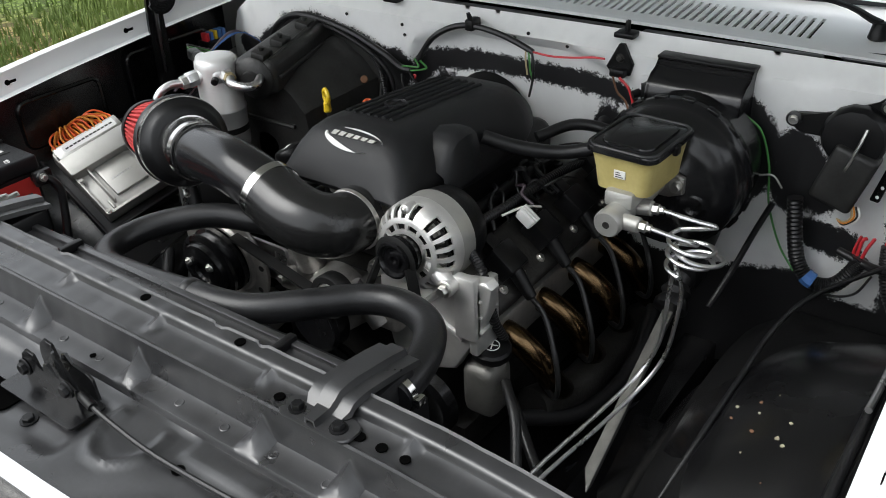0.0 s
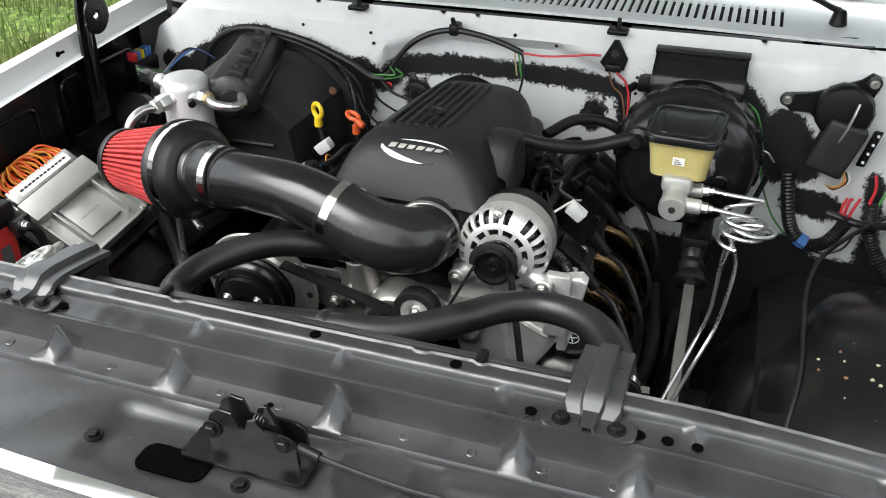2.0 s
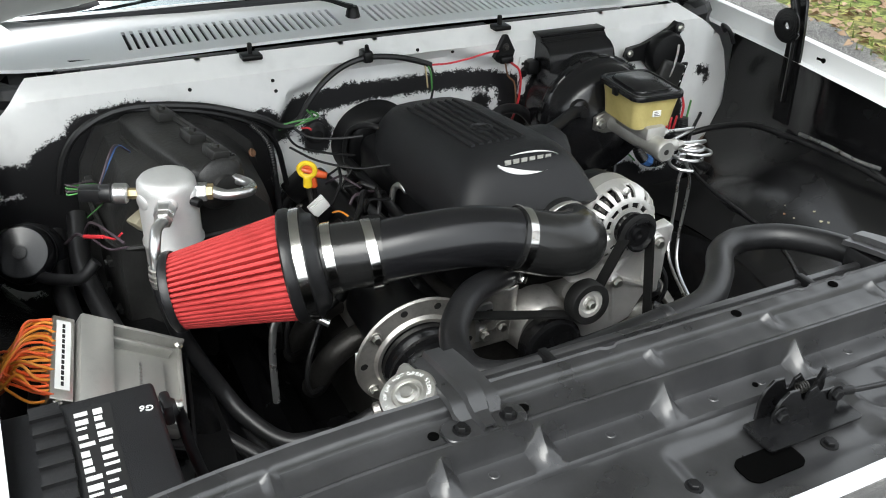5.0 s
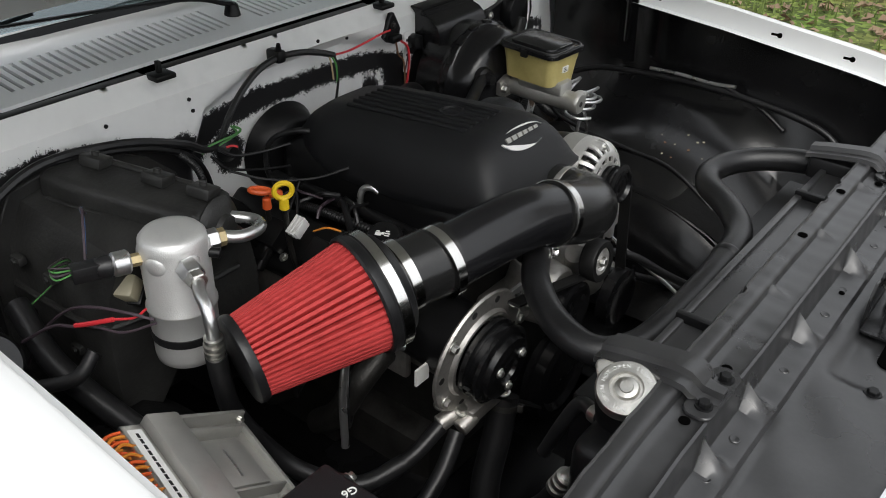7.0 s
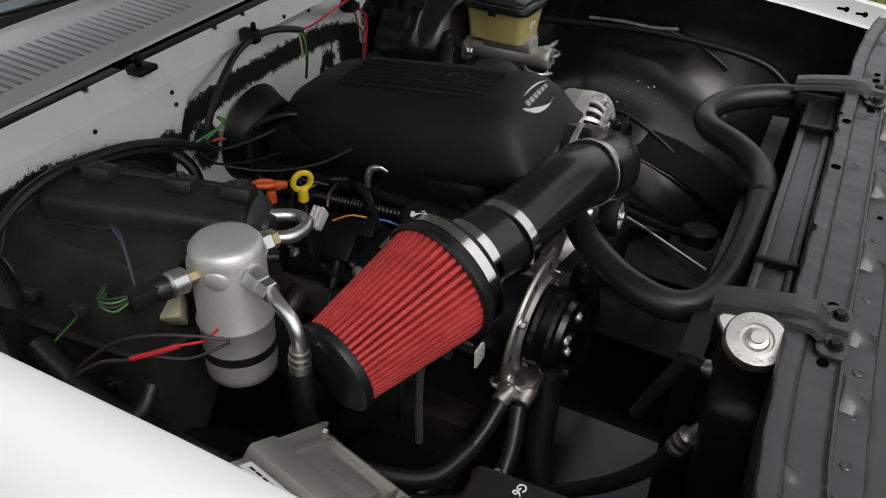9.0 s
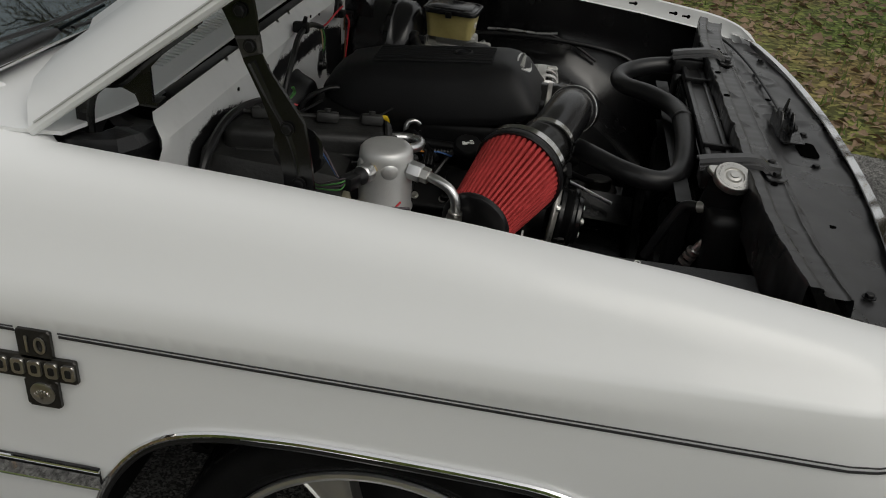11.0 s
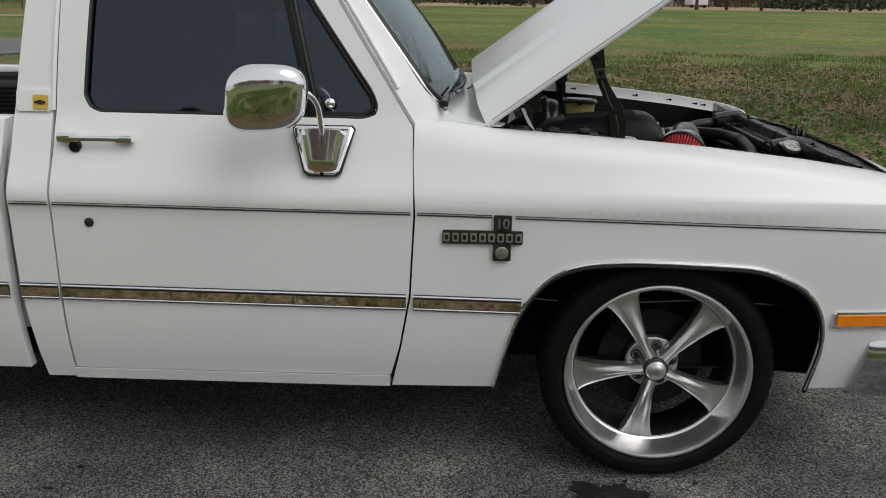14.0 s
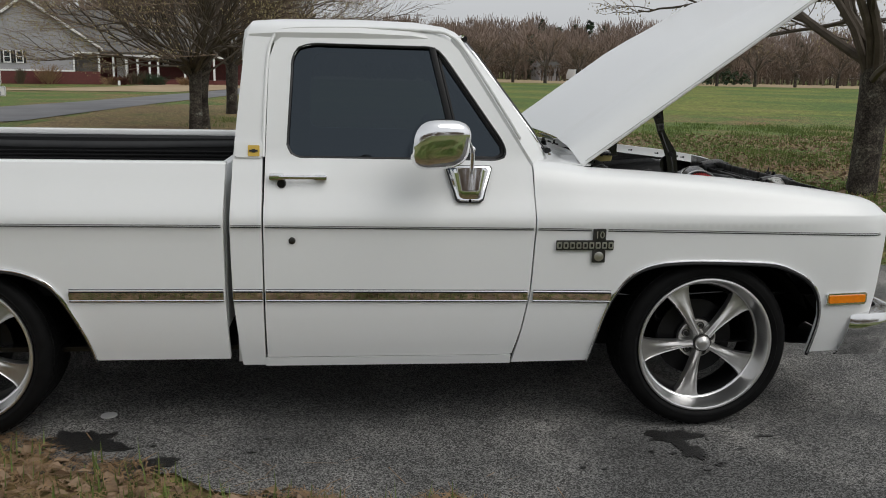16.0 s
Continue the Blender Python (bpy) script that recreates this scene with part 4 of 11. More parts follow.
for y in (-0.334, 0.219):
    bm = bm_new()
    add_box(bm, (-0.425, y - 0.02, 1.094), (-0.39, y + 0.02, 1.104), bevel=0.003)
    add_box(bm, (-0.415, y - 0.004, 1.10), (-0.405, y + 0.004, 1.124), bevel=0.002)
    part("cowl_clip", bm, "black_plastic", cowl)
# wipers
for y, tip in ((-0.075, (-0.60, -0.62, 1.185)), (0.62, (-0.60, 0.06, 1.18))):
    wiper = thing("wiper", (-0.54, y, 1.13), "black windshield wiper arm resting on the cowl", "wiper", "windshield wipers")
    bm = bm_new()
    add_cyl(bm, (-0.53, y, 1.112), (-0.53, y, 1.142), 0.017, 0.012, bevel=0.003)
    part("pivot", bm, "black_plastic", wiper)
    bm = bm_new()
    add_tube(bm, [(-0.53, y, 1.140), (-0.555, y - 0.12, 1.165), tip], 0.005, 8, 6, radii=[0.010, 0.006, 0.004], flat=0.6)
    part("arm", bm, "black_plastic", wiper)
    bm = bm_new()
    t = Vector(tip)
    add_tube(bm, [t + Vector((-0.045, -0.18, 0.01)), t + Vector((-0.018, 0, 0.012)), t + Vector((-0.02, 0.22, 0.012))], 0.0035, 6, 4)
    part("blade", bm, "rubber", wiper)

# cab inside, seen dimly through the glass
bm = bm_new()
add_box(bm, (-1.78, -0.72, 0.55), (-1.35, 0.72, 0.85), bevel=0.05)
add_box(bm, (-1.86, -0.72, 0.80), (-1.70, 0.72, 1.22), bevel=0.05)
part("bench_seat", bm, "seat", truck, "dark cloth bench seat")
bm = bm_new()
add_box(bm, (-1.02, -0.80, 0.80), (-0.74, 0.80, 1.12), bevel=0.04)
part("dashboard", bm, "seat", truck)
bm = bm_new()
add_box(bm, (-1.9, -0.82, 0.42), (-0.62, 0.82, 0.46))
part("cab_floor", bm, "black_paint", truck)
bm = bm_new()
add_box(bm, (-1.88, -0.72, 1.585), (-1.1, 0.72, 1.595))
part("headliner", bm, "seat", truck)
bm = bm_new()
add_tube(bm, [(-1.13 + 0.06 * math.sin(a), 0.38 + 0.19 * math.cos(a), 1.06 + 0.17 * math.sin(a)) for a in np.linspace(0, 6.283, 20)], 0.012, 8, 2)
part("steering_wheel", bm, "black_plastic", truck)

# bed floor, front wall and tailgate
bm = bm_new()
add_box(bm, (-4.08, -0.82, 0.56), (-1.96, 0.82, 0.60))
part("bed_floor", bm, "bedliner", truck)
bm = bm_new()
add_box(bm, (-1.985, -0.915, 0.45), (-1.952, 0.915, 1.095), bevel=0.006)
part("bed_front_wall", bm, "white_paint", truck)
bm = bm_new()
add_box(bm, (-4.10, -0.82, 0.58), (-4.06, 0.82, 1.10), bevel=0.008)
part("tailgate", bm, "white_paint", truck)
# frame rails and floor pan
bm = bm_new()
for s in (-1, 1):
    add_box(bm, (-4.0, s * 0.43 - 0.035, 0.36), (0.72, s * 0.43 + 0.035, 0.50), bevel=0.006)
part("frame_rail", bm, "black_paint", truck, "black steel frame rails")
bm = bm_new()
add_box(bm, (-4.0, -0.86, 0.34), (-0.52, 0.86, 0.36))
part("underbody", bm, "black_paint", truck)

# hood, propped open
HOOD = radians(36.1)
HL, HN, H0 = Vector((math.cos(HOOD), 0, math.sin(HOOD))), Vector((-math.sin(HOOD), 0, math.cos(HOOD))), Vector((-0.520, 0, 1.110))


def hood_at(u, v, drop=0.0):
    a = abs(v)
    h = float(np.interp(a, (0, 0.35, 0.575, 0.585, 0.615, 0.625, 0.72, 0.79, 0.83, 0.855, 0.866), (0.114, 0.111, 0.106, 0.105, 0.092, 0.091, 0.083, 0.067, 0.044, 0.018, 0.0)))
    h *= float(np.interp(u, (0, 0.65, 0.80, 0.90, 1.05, 1.17, 1.26), (1, 1, 0.88, 0.75, 0.57, 0.43, 0.30)))
    return H0 + HL * u + HN * (h - drop) + Vector((0, v, 0))


bm = bm_new()
vs = sorted(set([s * a for a in (0, 0.2, 0.35, 0.5, 0.575, 0.585, 0.615, 0.625, 0.68, 0.72, 0.76, 0.79, 0.81, 0.83, 0.845, 0.855, 0.862, 0.866) for s in (-1, 1)]))
us = (0, 0.02, 0.1, 0.2, 0.35, 0.5, 0.65, 0.73, 0.8, 0.85, 0.9, 0.97, 1.05, 1.11, 1.17, 1.22, 1.26)
add_grid(bm, [[hood_at(u - 0.022 * max(0.0, 1 - u / 0.2) * (abs(v) / 0.866) ** 6, v) for v in vs] for u in us])
thicken(bm, 0.003)
hood = part("hood", bm, "white_paint", truck, "white hood standing open")
for s in (-1, 1):
    bm = bm_new()
    rows = []
    for u in np.linspace(-0.018, 1.24, 8):
        e = hood_at(u, 0.866 * s)
        rows.append([e + Vector((0, 0.003 * s, 0)) + HN * 0.012, e + Vector((0, 0.004 * s, 0)) + HN * 0.006, e + Vector((0, 0.001 * s, 0)) + HN * 0.001, e + Vector((0, -0.006 * s, 0)) - HN * 0.001, e + Vector((0, -0.045 * s, 0)) + HN * 0.0, e + Vector((0, -0.052 * s, 0)) + HN * 0.006, e + Vector((0, -0.055 * s, 0)) + HN * 0.03])
    add_grid(bm, rows)
    thicken(bm, 0.003)
    part("hood_side_flange", bm, "white_paint", hood)
    bm = bm_new()
    add_tube(bm, [hood_at(u, 0.866 * s) + Vector((0, 0.0035 * s, 0)) + HN * 0.0135 for u in np.linspace(0.0, 1.22, 12)], 0.0018, 6, 1)
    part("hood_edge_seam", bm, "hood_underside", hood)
bm = bm_new()
add_grid(bm, [[hood_at(u, v, 0.020) for v in np.linspace(-0.81, 0.81, 19)] for u in np.linspace(0.04, 1.2, 12)])
for v in (-0.45, -0.2, 0.2, 0.45):
    a, b = hood_at(0.1, v, 0.020), hood_at(1.15, v, 0.020)
    add_tube(bm, [a, (a + b) / 2, b], 0.016, 8, 3)
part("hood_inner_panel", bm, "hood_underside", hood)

# hood hinges
def hinge(side):
    t = holder("hood_hinge", (-0.16, 0.842 * side, 0.95), truck, "black steel hood hinge arm beside the fender")
    y = 0.842 * side
    # bent strut with a pressed stiffening flange
    bm = bm_new()
    strut = [(-0.168, 0.88), (-0.120, 0.88), (-0.128, 1.05), (-0.133, 1.10), (-0.142, 1.160), (-0.174, 1.205), (-0.190, 1.226), (-0.201, 1.248), (-0.203, 1.272), (-0.206, 1.300), (-0.214, 1.350), (-0.262, 1.322), (-0.246, 1.293), (-0.235, 1.269), (-0.225, 1.237), (-0.203, 1.190), (-0.183, 1.135), (-0.172, 1.08)]
    add_prism(bm, strut, (0, y + 0.004, 0), (1, 0, 0), (0, 0, 1), 0.007, 0.0015)
    arm = part("strut", bm, "black_paint", t)
    bm = bm_new()
    add_tube(bm, [(-0.214, y, 1.238), (-0.190, y - 0.004 * side, 1.185), (-0.164, y - 0.004 * side, 1.135), (-0.150, y - 0.004 * side, 1.07), (-0.146, y, 0.93)], 0.009, 8, 4, flat=0.8)
    part("pressed_rib", bm, "black_paint", arm)
    bm = bm_new()
    add_prism(bm, [(-0.226, 1.242), (-0.200, 1.250), (-0.203, 1.274), (-0.236, 1.270)], (0, y - 0.005 * side, 0), (1, 0, 0), (0, 0, 1), 0.012, 0.003)
    part("splice_plate", bm, "dark_steel", arm, "bare steel plate at the bend")
    # plate bolted under the hood edge
    bm = bm_new()
    yp = 0.800 * side
    plate = [(-0.505, 1.020), (-0.481, 1.020), (-0.479, 1.118), (-0.468, 1.146), (-0.450, 1.162), (-0.425, 1.164), (-0.406, 1.156), (-0.402, 1.140), (-0.380, 1.146), (-0.381, 1.197), (-0.347, 1.232), (-0.314, 1.257), (-0.300, 1.268), (-0.297, 1.280), (-0.312, 1.288), (-0.40, 1.222), (-0.49, 1.155), (-0.503, 1.13)]
    add_prism(bm, plate, (0, yp + 0.003, 0), (1, 0, 0), (0, 0, 1), 0.006, 0.001)
    hp = part("hood_plate", bm, "black_paint", t)
    bm = bm_new()
    add_tube(bm, [(-0.484, yp, 1.03), (-0.481, yp, 1.12), (-0.462, yp, 1.160), (-0.425, yp, 1.170), (-0.385, yp, 1.205), (-0.31, yp, 1.264)], 0.006, 6, 4)
    part("folded_edge", bm, "black_paint", hp)
    bm = bm_new()
    add_box(bm, (-0.405, yp - 0.030 if side > 0 else yp, 1.136), (-0.375, yp if side > 0 else yp + 0.030, 1.146), bevel=0.002)
    part("plate_foot", bm, "black_paint", hp)
    # base on the cowl
    bm = bm_new()
    rows = rounded_rect(0.085, 0.10, 0.012)
    add_prism(bm, rows, (-0.482, 0.635 * side, 1.094), (1, 0, 0), (0, 1, 0), 0.007, 0.002)
    add_prism(bm, rounded_rect(0.03, 0.045, 0.006), (-0.485, 0.635 * side, 1.099), (1, 0, 0), (0, 1, 0), 0.008, 0.002)
    part("hinge_base", bm, "black_paint", t)
    for p in ((-0.146, y, 0.985), (-0.150, y, 1.070), (-0.166, y, 1.150), (-0.214, y, 1.260), (-0.226, y, 1.305)):
        bm = bm_new()
        add_hex(bm, Vector(p) + Vector((0, 0.006 * side, 0)), (0, side, 0), 0.007, 0.006)
        part("hinge_bolt", bm, "black_plastic", t)
    # boot: a crumpled box of rubber in the cowl corner
    bm = bm_new()
    rng = random.Random(8)
    rows = []
    n = 14
    lap = [[rng.uniform(0.93, 1.06) for _ in range(7)] for _ in range(n)]
    for k in range(n + 1):
        a = 2 * math.pi * k / n
        w = lap[k % n]
        c, q = math.cos(a), math.sin(a)
        e = (abs(c) ** 4 + abs(q) ** 4) ** -0.25
        rows.append([(-0.467 + 0.062 * g * w[i] * e * c, (0.775 + 0.070 * g * w[i] * e * q) * side, z + 0.012 * c * q + 0.006 * (w[i] - 1) * 10) for i, (g, z) in enumerate(((1.0, 1.022), (1.02, 1.035), (0.97, 1.055), (1.0, 1.070), (0.86, 1.088), (0.5, 1.092), (0.2, 1.086)))])
    add_grid(bm, rows)
    part("hinge_boot", bm, "rubber", t, "crumpled black rubber hinge boot", angle=25)
    # wound flat spring
    bm = bm_new()
    turns = []
    for k in range(70):
        a = 0.36 * k
        r = 0.010 + 0.0010 * k * 0.36
        turns.append((-0.160 + r * math.cos(a), y - 0.028 * side, 1.108 + r * math.sin(a)))
    add_tube(bm, turns, 0.0024, 6, 1, flat=3.2)
    part("spring_coil", bm, "black_paint", t, "wound flat hinge spring")
    return t


hinge(-1)
hinge(1)


# door furniture
def mirror_set():
    t = holder("side_mirror", (-1.03, -0.97, 1.1), truck, "chrome towing mirror on a chrome bracket")
    bm = bm_new()
    rows = []
    for k in range(19):
        e = math.sin(math.pi * (k / 18 - 0.5))
        q = 0.5 + 0.5 * e
        s = max(0.0005, (1 - abs(e) ** 3.2)) ** 0.36
        row = []
        for a in np.linspace(0, 2 * math.pi, 41)[:-1]:
            c, w = math.cos(a), math.sin(a)
            dz = (0.098 - 0.010 * q) * s * math.copysign(abs(w) ** 0.52, w)
            dy = (0.074 - 0.020 * q) * s * math.copysign(abs(c) ** 0.72, c)
            row.append((-1.250 + 0.222 * q + 0.12 * dz, -1.094 + dy - 0.04 * dz, 1.198 + dz + 0.004 * q))
        rows.append(row + [row[0]])
    add_grid(bm, rows)
    bmesh.ops.remove_doubles(bm, verts=bm.verts, dist=1e-5)
    bmesh.ops.holes_fill(bm, edges=[e for e in bm.edges if e.is_boundary], sides=0)
    head = part("mirror_head", bm, "chrome", t)
    for x, z in ((-1.175, 1.274), (-1.085, 1.272), (-1.165, 1.120), (-1.09, 1.126)):
        bm = bm_new()
        add_lathe(bm, [(0.0035, -0.006), (0.0035, 0.003), (0.002, 0.005), (0, 0.005)], (x, -1.115, z), (0, -0.6, 1 if z > 1.2 else -1), 10)
        part("shell_screw", bm, "steel", head)
    bm = bm_new()
    add_tube(bm, [(-1.055, -1.06, 1.214), (-1.030, -1.055, 1.204), (-1.012, -1.03, 1.170), (-1.008, -1.005, 1.108), (-1.008, -0.985, 1.080)], 0.0085, 10, 6)
    part("mirror_arm", bm, "chrome", t)
    top, low = door_at(-1.011, 1.101), door_at(-1.011, 0.962)
    up = (top - low).normalized()
    out = Vector((0, -up.z, up.y))
    def trap(grow, dz=0.0):
        a, b = 0.087 + grow, 0.046 + grow
        return [(-a + 0.008, 0.070 + grow), (a - 0.008, 0.070 + grow), (a, 0.060 + grow), (b + 0.004, -0.062 - grow), (b - 0.010, -0.072 - grow), (-b + 0.010, -0.072 - grow), (-b - 0.004, -0.062 - grow), (-a, 0.060 + grow)]
    mid = (top + low) / 2
    bm = bm_new()
    add_prism(bm, trap(0.004), mid + out * 0.006, (1, 0, 0), up, 0.012, 0.002)
    part("bracket_gasket", bm, "rubber", t)
    bm = bm_new()
    add_prism(bm, trap(0.0), mid + out * 0.011, (1, 0, 0), up, 0.012, 0.004, 2)
    bracket = part("mirror_bracket", bm, "chrome", t)
    # cup with a folded middle
    bm = bm_new()
    rows = []
    for v in np.linspace(0, 1, 9):
        half = 0.0835 - 0.040 * v
        z = 0.066 - 0.133 * v
        bulge = (0.052 - 0.032 * v) * (0.15 if v == 0 else 1) * (0.4 if v == 1 else 1)
        rows.append([mid + out * (0.012 + bulge * (1 - abs(q) ** 6) * (1 + 0.10 * (1 - abs(q)))) + up * z + Vector((q * half, 0, 0)) for q in (-1, -0.95, -0.85, -0.6, -0.3, -0.04, 0.0, 0.04, 0.3, 0.6, 0.85, 0.95, 1)])
    add_grid(bm, rows)
    part("bracket_cup", bm, "chrome", bracket, angle=60)
    bm = bm_new()
    add_tube(bm, [mid + out * (0.0665 - 0.032 * q) + up * (0.047 - 0.093 * q) for q in np.linspace(0, 1, 5)], 0.0009, 6, 1)
    part("bracket_seam", bm, "hole", bracket)
    bm = bm_new()
    add_cyl(bm, mid + out * 0.012 - up * 0.070, mid + out * 0.024 - up * 0.070, 0.005, seg=12)
    part("drain_notch", bm, "hole", bracket)


mirror_set()
bm = bm_new()
p0, p1 = door_at(-1.775, 1.06), door_at(-1.566, 1.052)
add_box(bm, (-1.745, p0.y - 0.036, 1.050), (-1.600, p0.y - 0.022, 1.066), bevel=0.005)
add_box(bm, (-1.782, p0.y - 0.034, 1.046), (-1.725, p0.y + 0.002, 1.072), bevel=0.006)
add_box(bm, (-1.612, p0.y - 0.034, 1.046), (-1.562, p0.y + 0.004, 1.068), bevel=0.006)
part("door_handle", bm, "chrome", truck, "chrome pull door handle")
bm = bm_new()
add_lathe(bm, [(0.017, 0), (0.017, 0.022), (0.013, 0.026), (0, 0.026)], (-1.735, p0.y + 0.0, 1.034), (0, -1, -0.1), 20)
part("handle_button", bm, "black_plastic", truck)
bm = bm_new()
add_lathe(bm, [(0.0135, 0), (0.0135, 0.004), (0.010, 0.006), (0, 0.006)], (-1.696, -0.997, 0.818), (0, -1, 0), 20)
part("lock_cylinder", bm, "dark_steel", truck)
# cab badge
bm = bm_new()
q0 = door_at(-1.86, 1.155)
add_prism(bm, rounded_rect(0.104, 0.062, 0.006), (-1.862, q0.y + 0.004, 1.155), (1, 0, 0), (0, 0.22, 1), 0.012, 0.004)
badge = part("cab_badge", bm, "white_paint", truck, "white badge with a gold square")
bm = bm_new()
add_prism(bm, rounded_rect(0.044, 0.042, 0.003), (-1.842, q0.y - 0.009, 1.153), (1, 0, 0), (0, 0.22, 1), 0.003, 0.001)
part("badge_plate", bm, "gold", badge)
bm = bm_new()
add_prism(bm, [(-0.016, -0.003), (-0.006, -0.003), (-0.005, -0.006), (0.007, -0.006), (0.006, -0.003), (0.016, -0.003), (0.015, 0.004), (0.006, 0.004), (0.005, 0.007), (-0.007, 0.007), (-0.006, 0.004), (-0.017, 0.004)], (-1.842, q0.y - 0.0125, 1.153), (1, 0, 0), (0, 0.22, 1), 0.002)
part("badge_mark", bm, "black_print", badge)

# fender badge: dark plates with a chrome edge, a bar for the unlettered name
def fender_badge():
    t = holder("fender_badge", (-0.50, -1.0, 0.80), truck, "dark plated fender badge in a cross shape")
    y = -1.002
    for cx, cz, w, h in ((-0.491, 0.841, 0.052, 0.050), (-0.491, 0.755, 0.052, 0.050), (-0.548, 0.800, 0.232, 0.040)):
        bm = bm_new()
        add_prism(bm, rounded_rect(w, h, 0.004), (cx, y + 0.001, cz), (1, 0, 0), (0, 0, 1), 0.006, 0.002)
        part("badge_plate", bm, "dark_steel", t)
    for k in range(9):
        bm = bm_new()
        add_prism(bm, rounded_rect(0.0195, 0.026, 0.004), (-0.652 + k * 0.0260, y - 0.005, 0.800), (1, 0, 0), (0, 0, 1), 0.0035, 0.001)
        part("badge_bar", bm, "zinc", t)
    for k in range(9):
        bm = bm_new()
        add_prism(bm, rounded_rect(0.009, 0.014, 0.003), (-0.652 + k * 0.0260, y - 0.0085, 0.800), (1, 0, 0), (0, 0, 1), 0.001)
        part("badge_bar_inset", bm, "black_print", t)
    part("badge_number", text_bm("10", 0.040, basis((-0.491, y - 0.0075, 0.841), (1, 0, 0), (0, -1, 0)), 0.001), "zinc", t)
    bm = bm_new()
    add_lathe(bm, [(0.019, 0), (0.019, 0.002), (0.016, 0.003), (0, 0.003)], (-0.491, y - 0.005, 0.755), (0, -1, 0), 28)
    for k in range(7):
        a = radians(30 + 20 * k)
        add_box(bm, (-0.001, 0, 0), (0.001, 0.014, 0.002), basis((-0.491, y - 0.008, 0.748), (math.sin(a), 0, -math.cos(a)), (0, -1, 0)))
    part("badge_medal", bm, "zinc", t)


fender_badge()
# side marker lamp
marker = holder("side_marker", (0.58, -1.0, 0.565), truck, "amber side marker lamp with a chrome rim")
bm = bm_new()
add_prism(bm, rounded_rect(0.176, 0.050, 0.006), (0.579, -0.984, 0.570), (1, 0.03, 0.03), (0, 0.0, 1), 0.012, 0.004)
part("marker_rim", bm, "chrome", marker)
bm = bm_new()
add_prism(bm, rounded_rect(0.158, 0.032, 0.004), (0.579, -0.994, 0.570), (1, 0.03, 0.03), (0, 0.0, 1), 0.007, 0.002)
part("marker_lens", bm, "amber", marker)

# bumper, header and grille
bm = bm_new()
plan = [(0.594, -0.992), (0.70, -0.993), (0.79, -0.972), (0.86, -0.915), (0.897, -0.83), (0.912, -0.6), (0.922, -0.3), (0.925, 0), (0.922, 0.3), (0.912, 0.6), (0.897, 0.83), (0.86, 0.915), (0.79, 0.972), (0.70, 0.993), (0.594, 0.992)]
line = smooth_path([(x, y, 0) for x, y in plan], 5)
rows = []
for k, c in enumerate(line):
    t = (line[min(k + 1, len(line) - 1)] - line[max(k - 1, 0)]).normalized()
    nrm = Vector((t.y, -t.x, 0))
    rows.append([c + nrm * d + Vector((0, 0, z)) for d, z in ((-0.055, 0.313), (-0.036, 0.316), (-0.012, 0.373), (0.0, 0.433), (-0.004, 0.478), (-0.014, 0.501), (-0.05, 0.510), (-0.085, 0.508))])
add_grid(bm, rows)
thicken(bm, 0.004)
for v in bm.verts:
    v.co.x += 0.20 * min(1.0, max(0.0, 1 - (v.co.x - 0.60) / 0.12)) * (v.co.z - 0.40)
part("front_bumper", bm, "bumper_chrome", truck, "chrome front bumper")


def nose_x(y):
    return 0.805 - 0.075 * (abs(y) / 0.8) ** 2.2


bm = bm_new()
rows = []
for y in np.linspace(-0.90, 0.90, 25):
    x = nose_x(y) - (0.06 * ((abs(y) - 0.8) / 0.1) if abs(y) > 0.8 else 0)
    rows.append([(x - 0.008, y, 0.945), (x + 0.012, y, 0.942), (x + 0.016, y, 0.925), (x + 0.012, y, 0.88), (x + 0.0, y, 0.87)])
add_grid(bm, rows)
thicken(bm, 0.003)
part("header_trim", bm, "chrome", truck, "chrome trim above the grille")
bm = bm_new()
rows = [[(nose_x(y) - 0.01, y, z) for y in np.linspace(-0.86, 0.86, 15)] for z in (0.45, 0.66, 0.88)]
add_grid(bm, rows)
for z in np.linspace(0.55, 0.85, 6):
    add_tube(bm, [(nose_x(y), y, z) for y in np.linspace(-0.55, 0.55, 7)], 0.008, 6, 2)
thicken(bm, 0.004)
part("grille", bm, "black_plastic", truck)


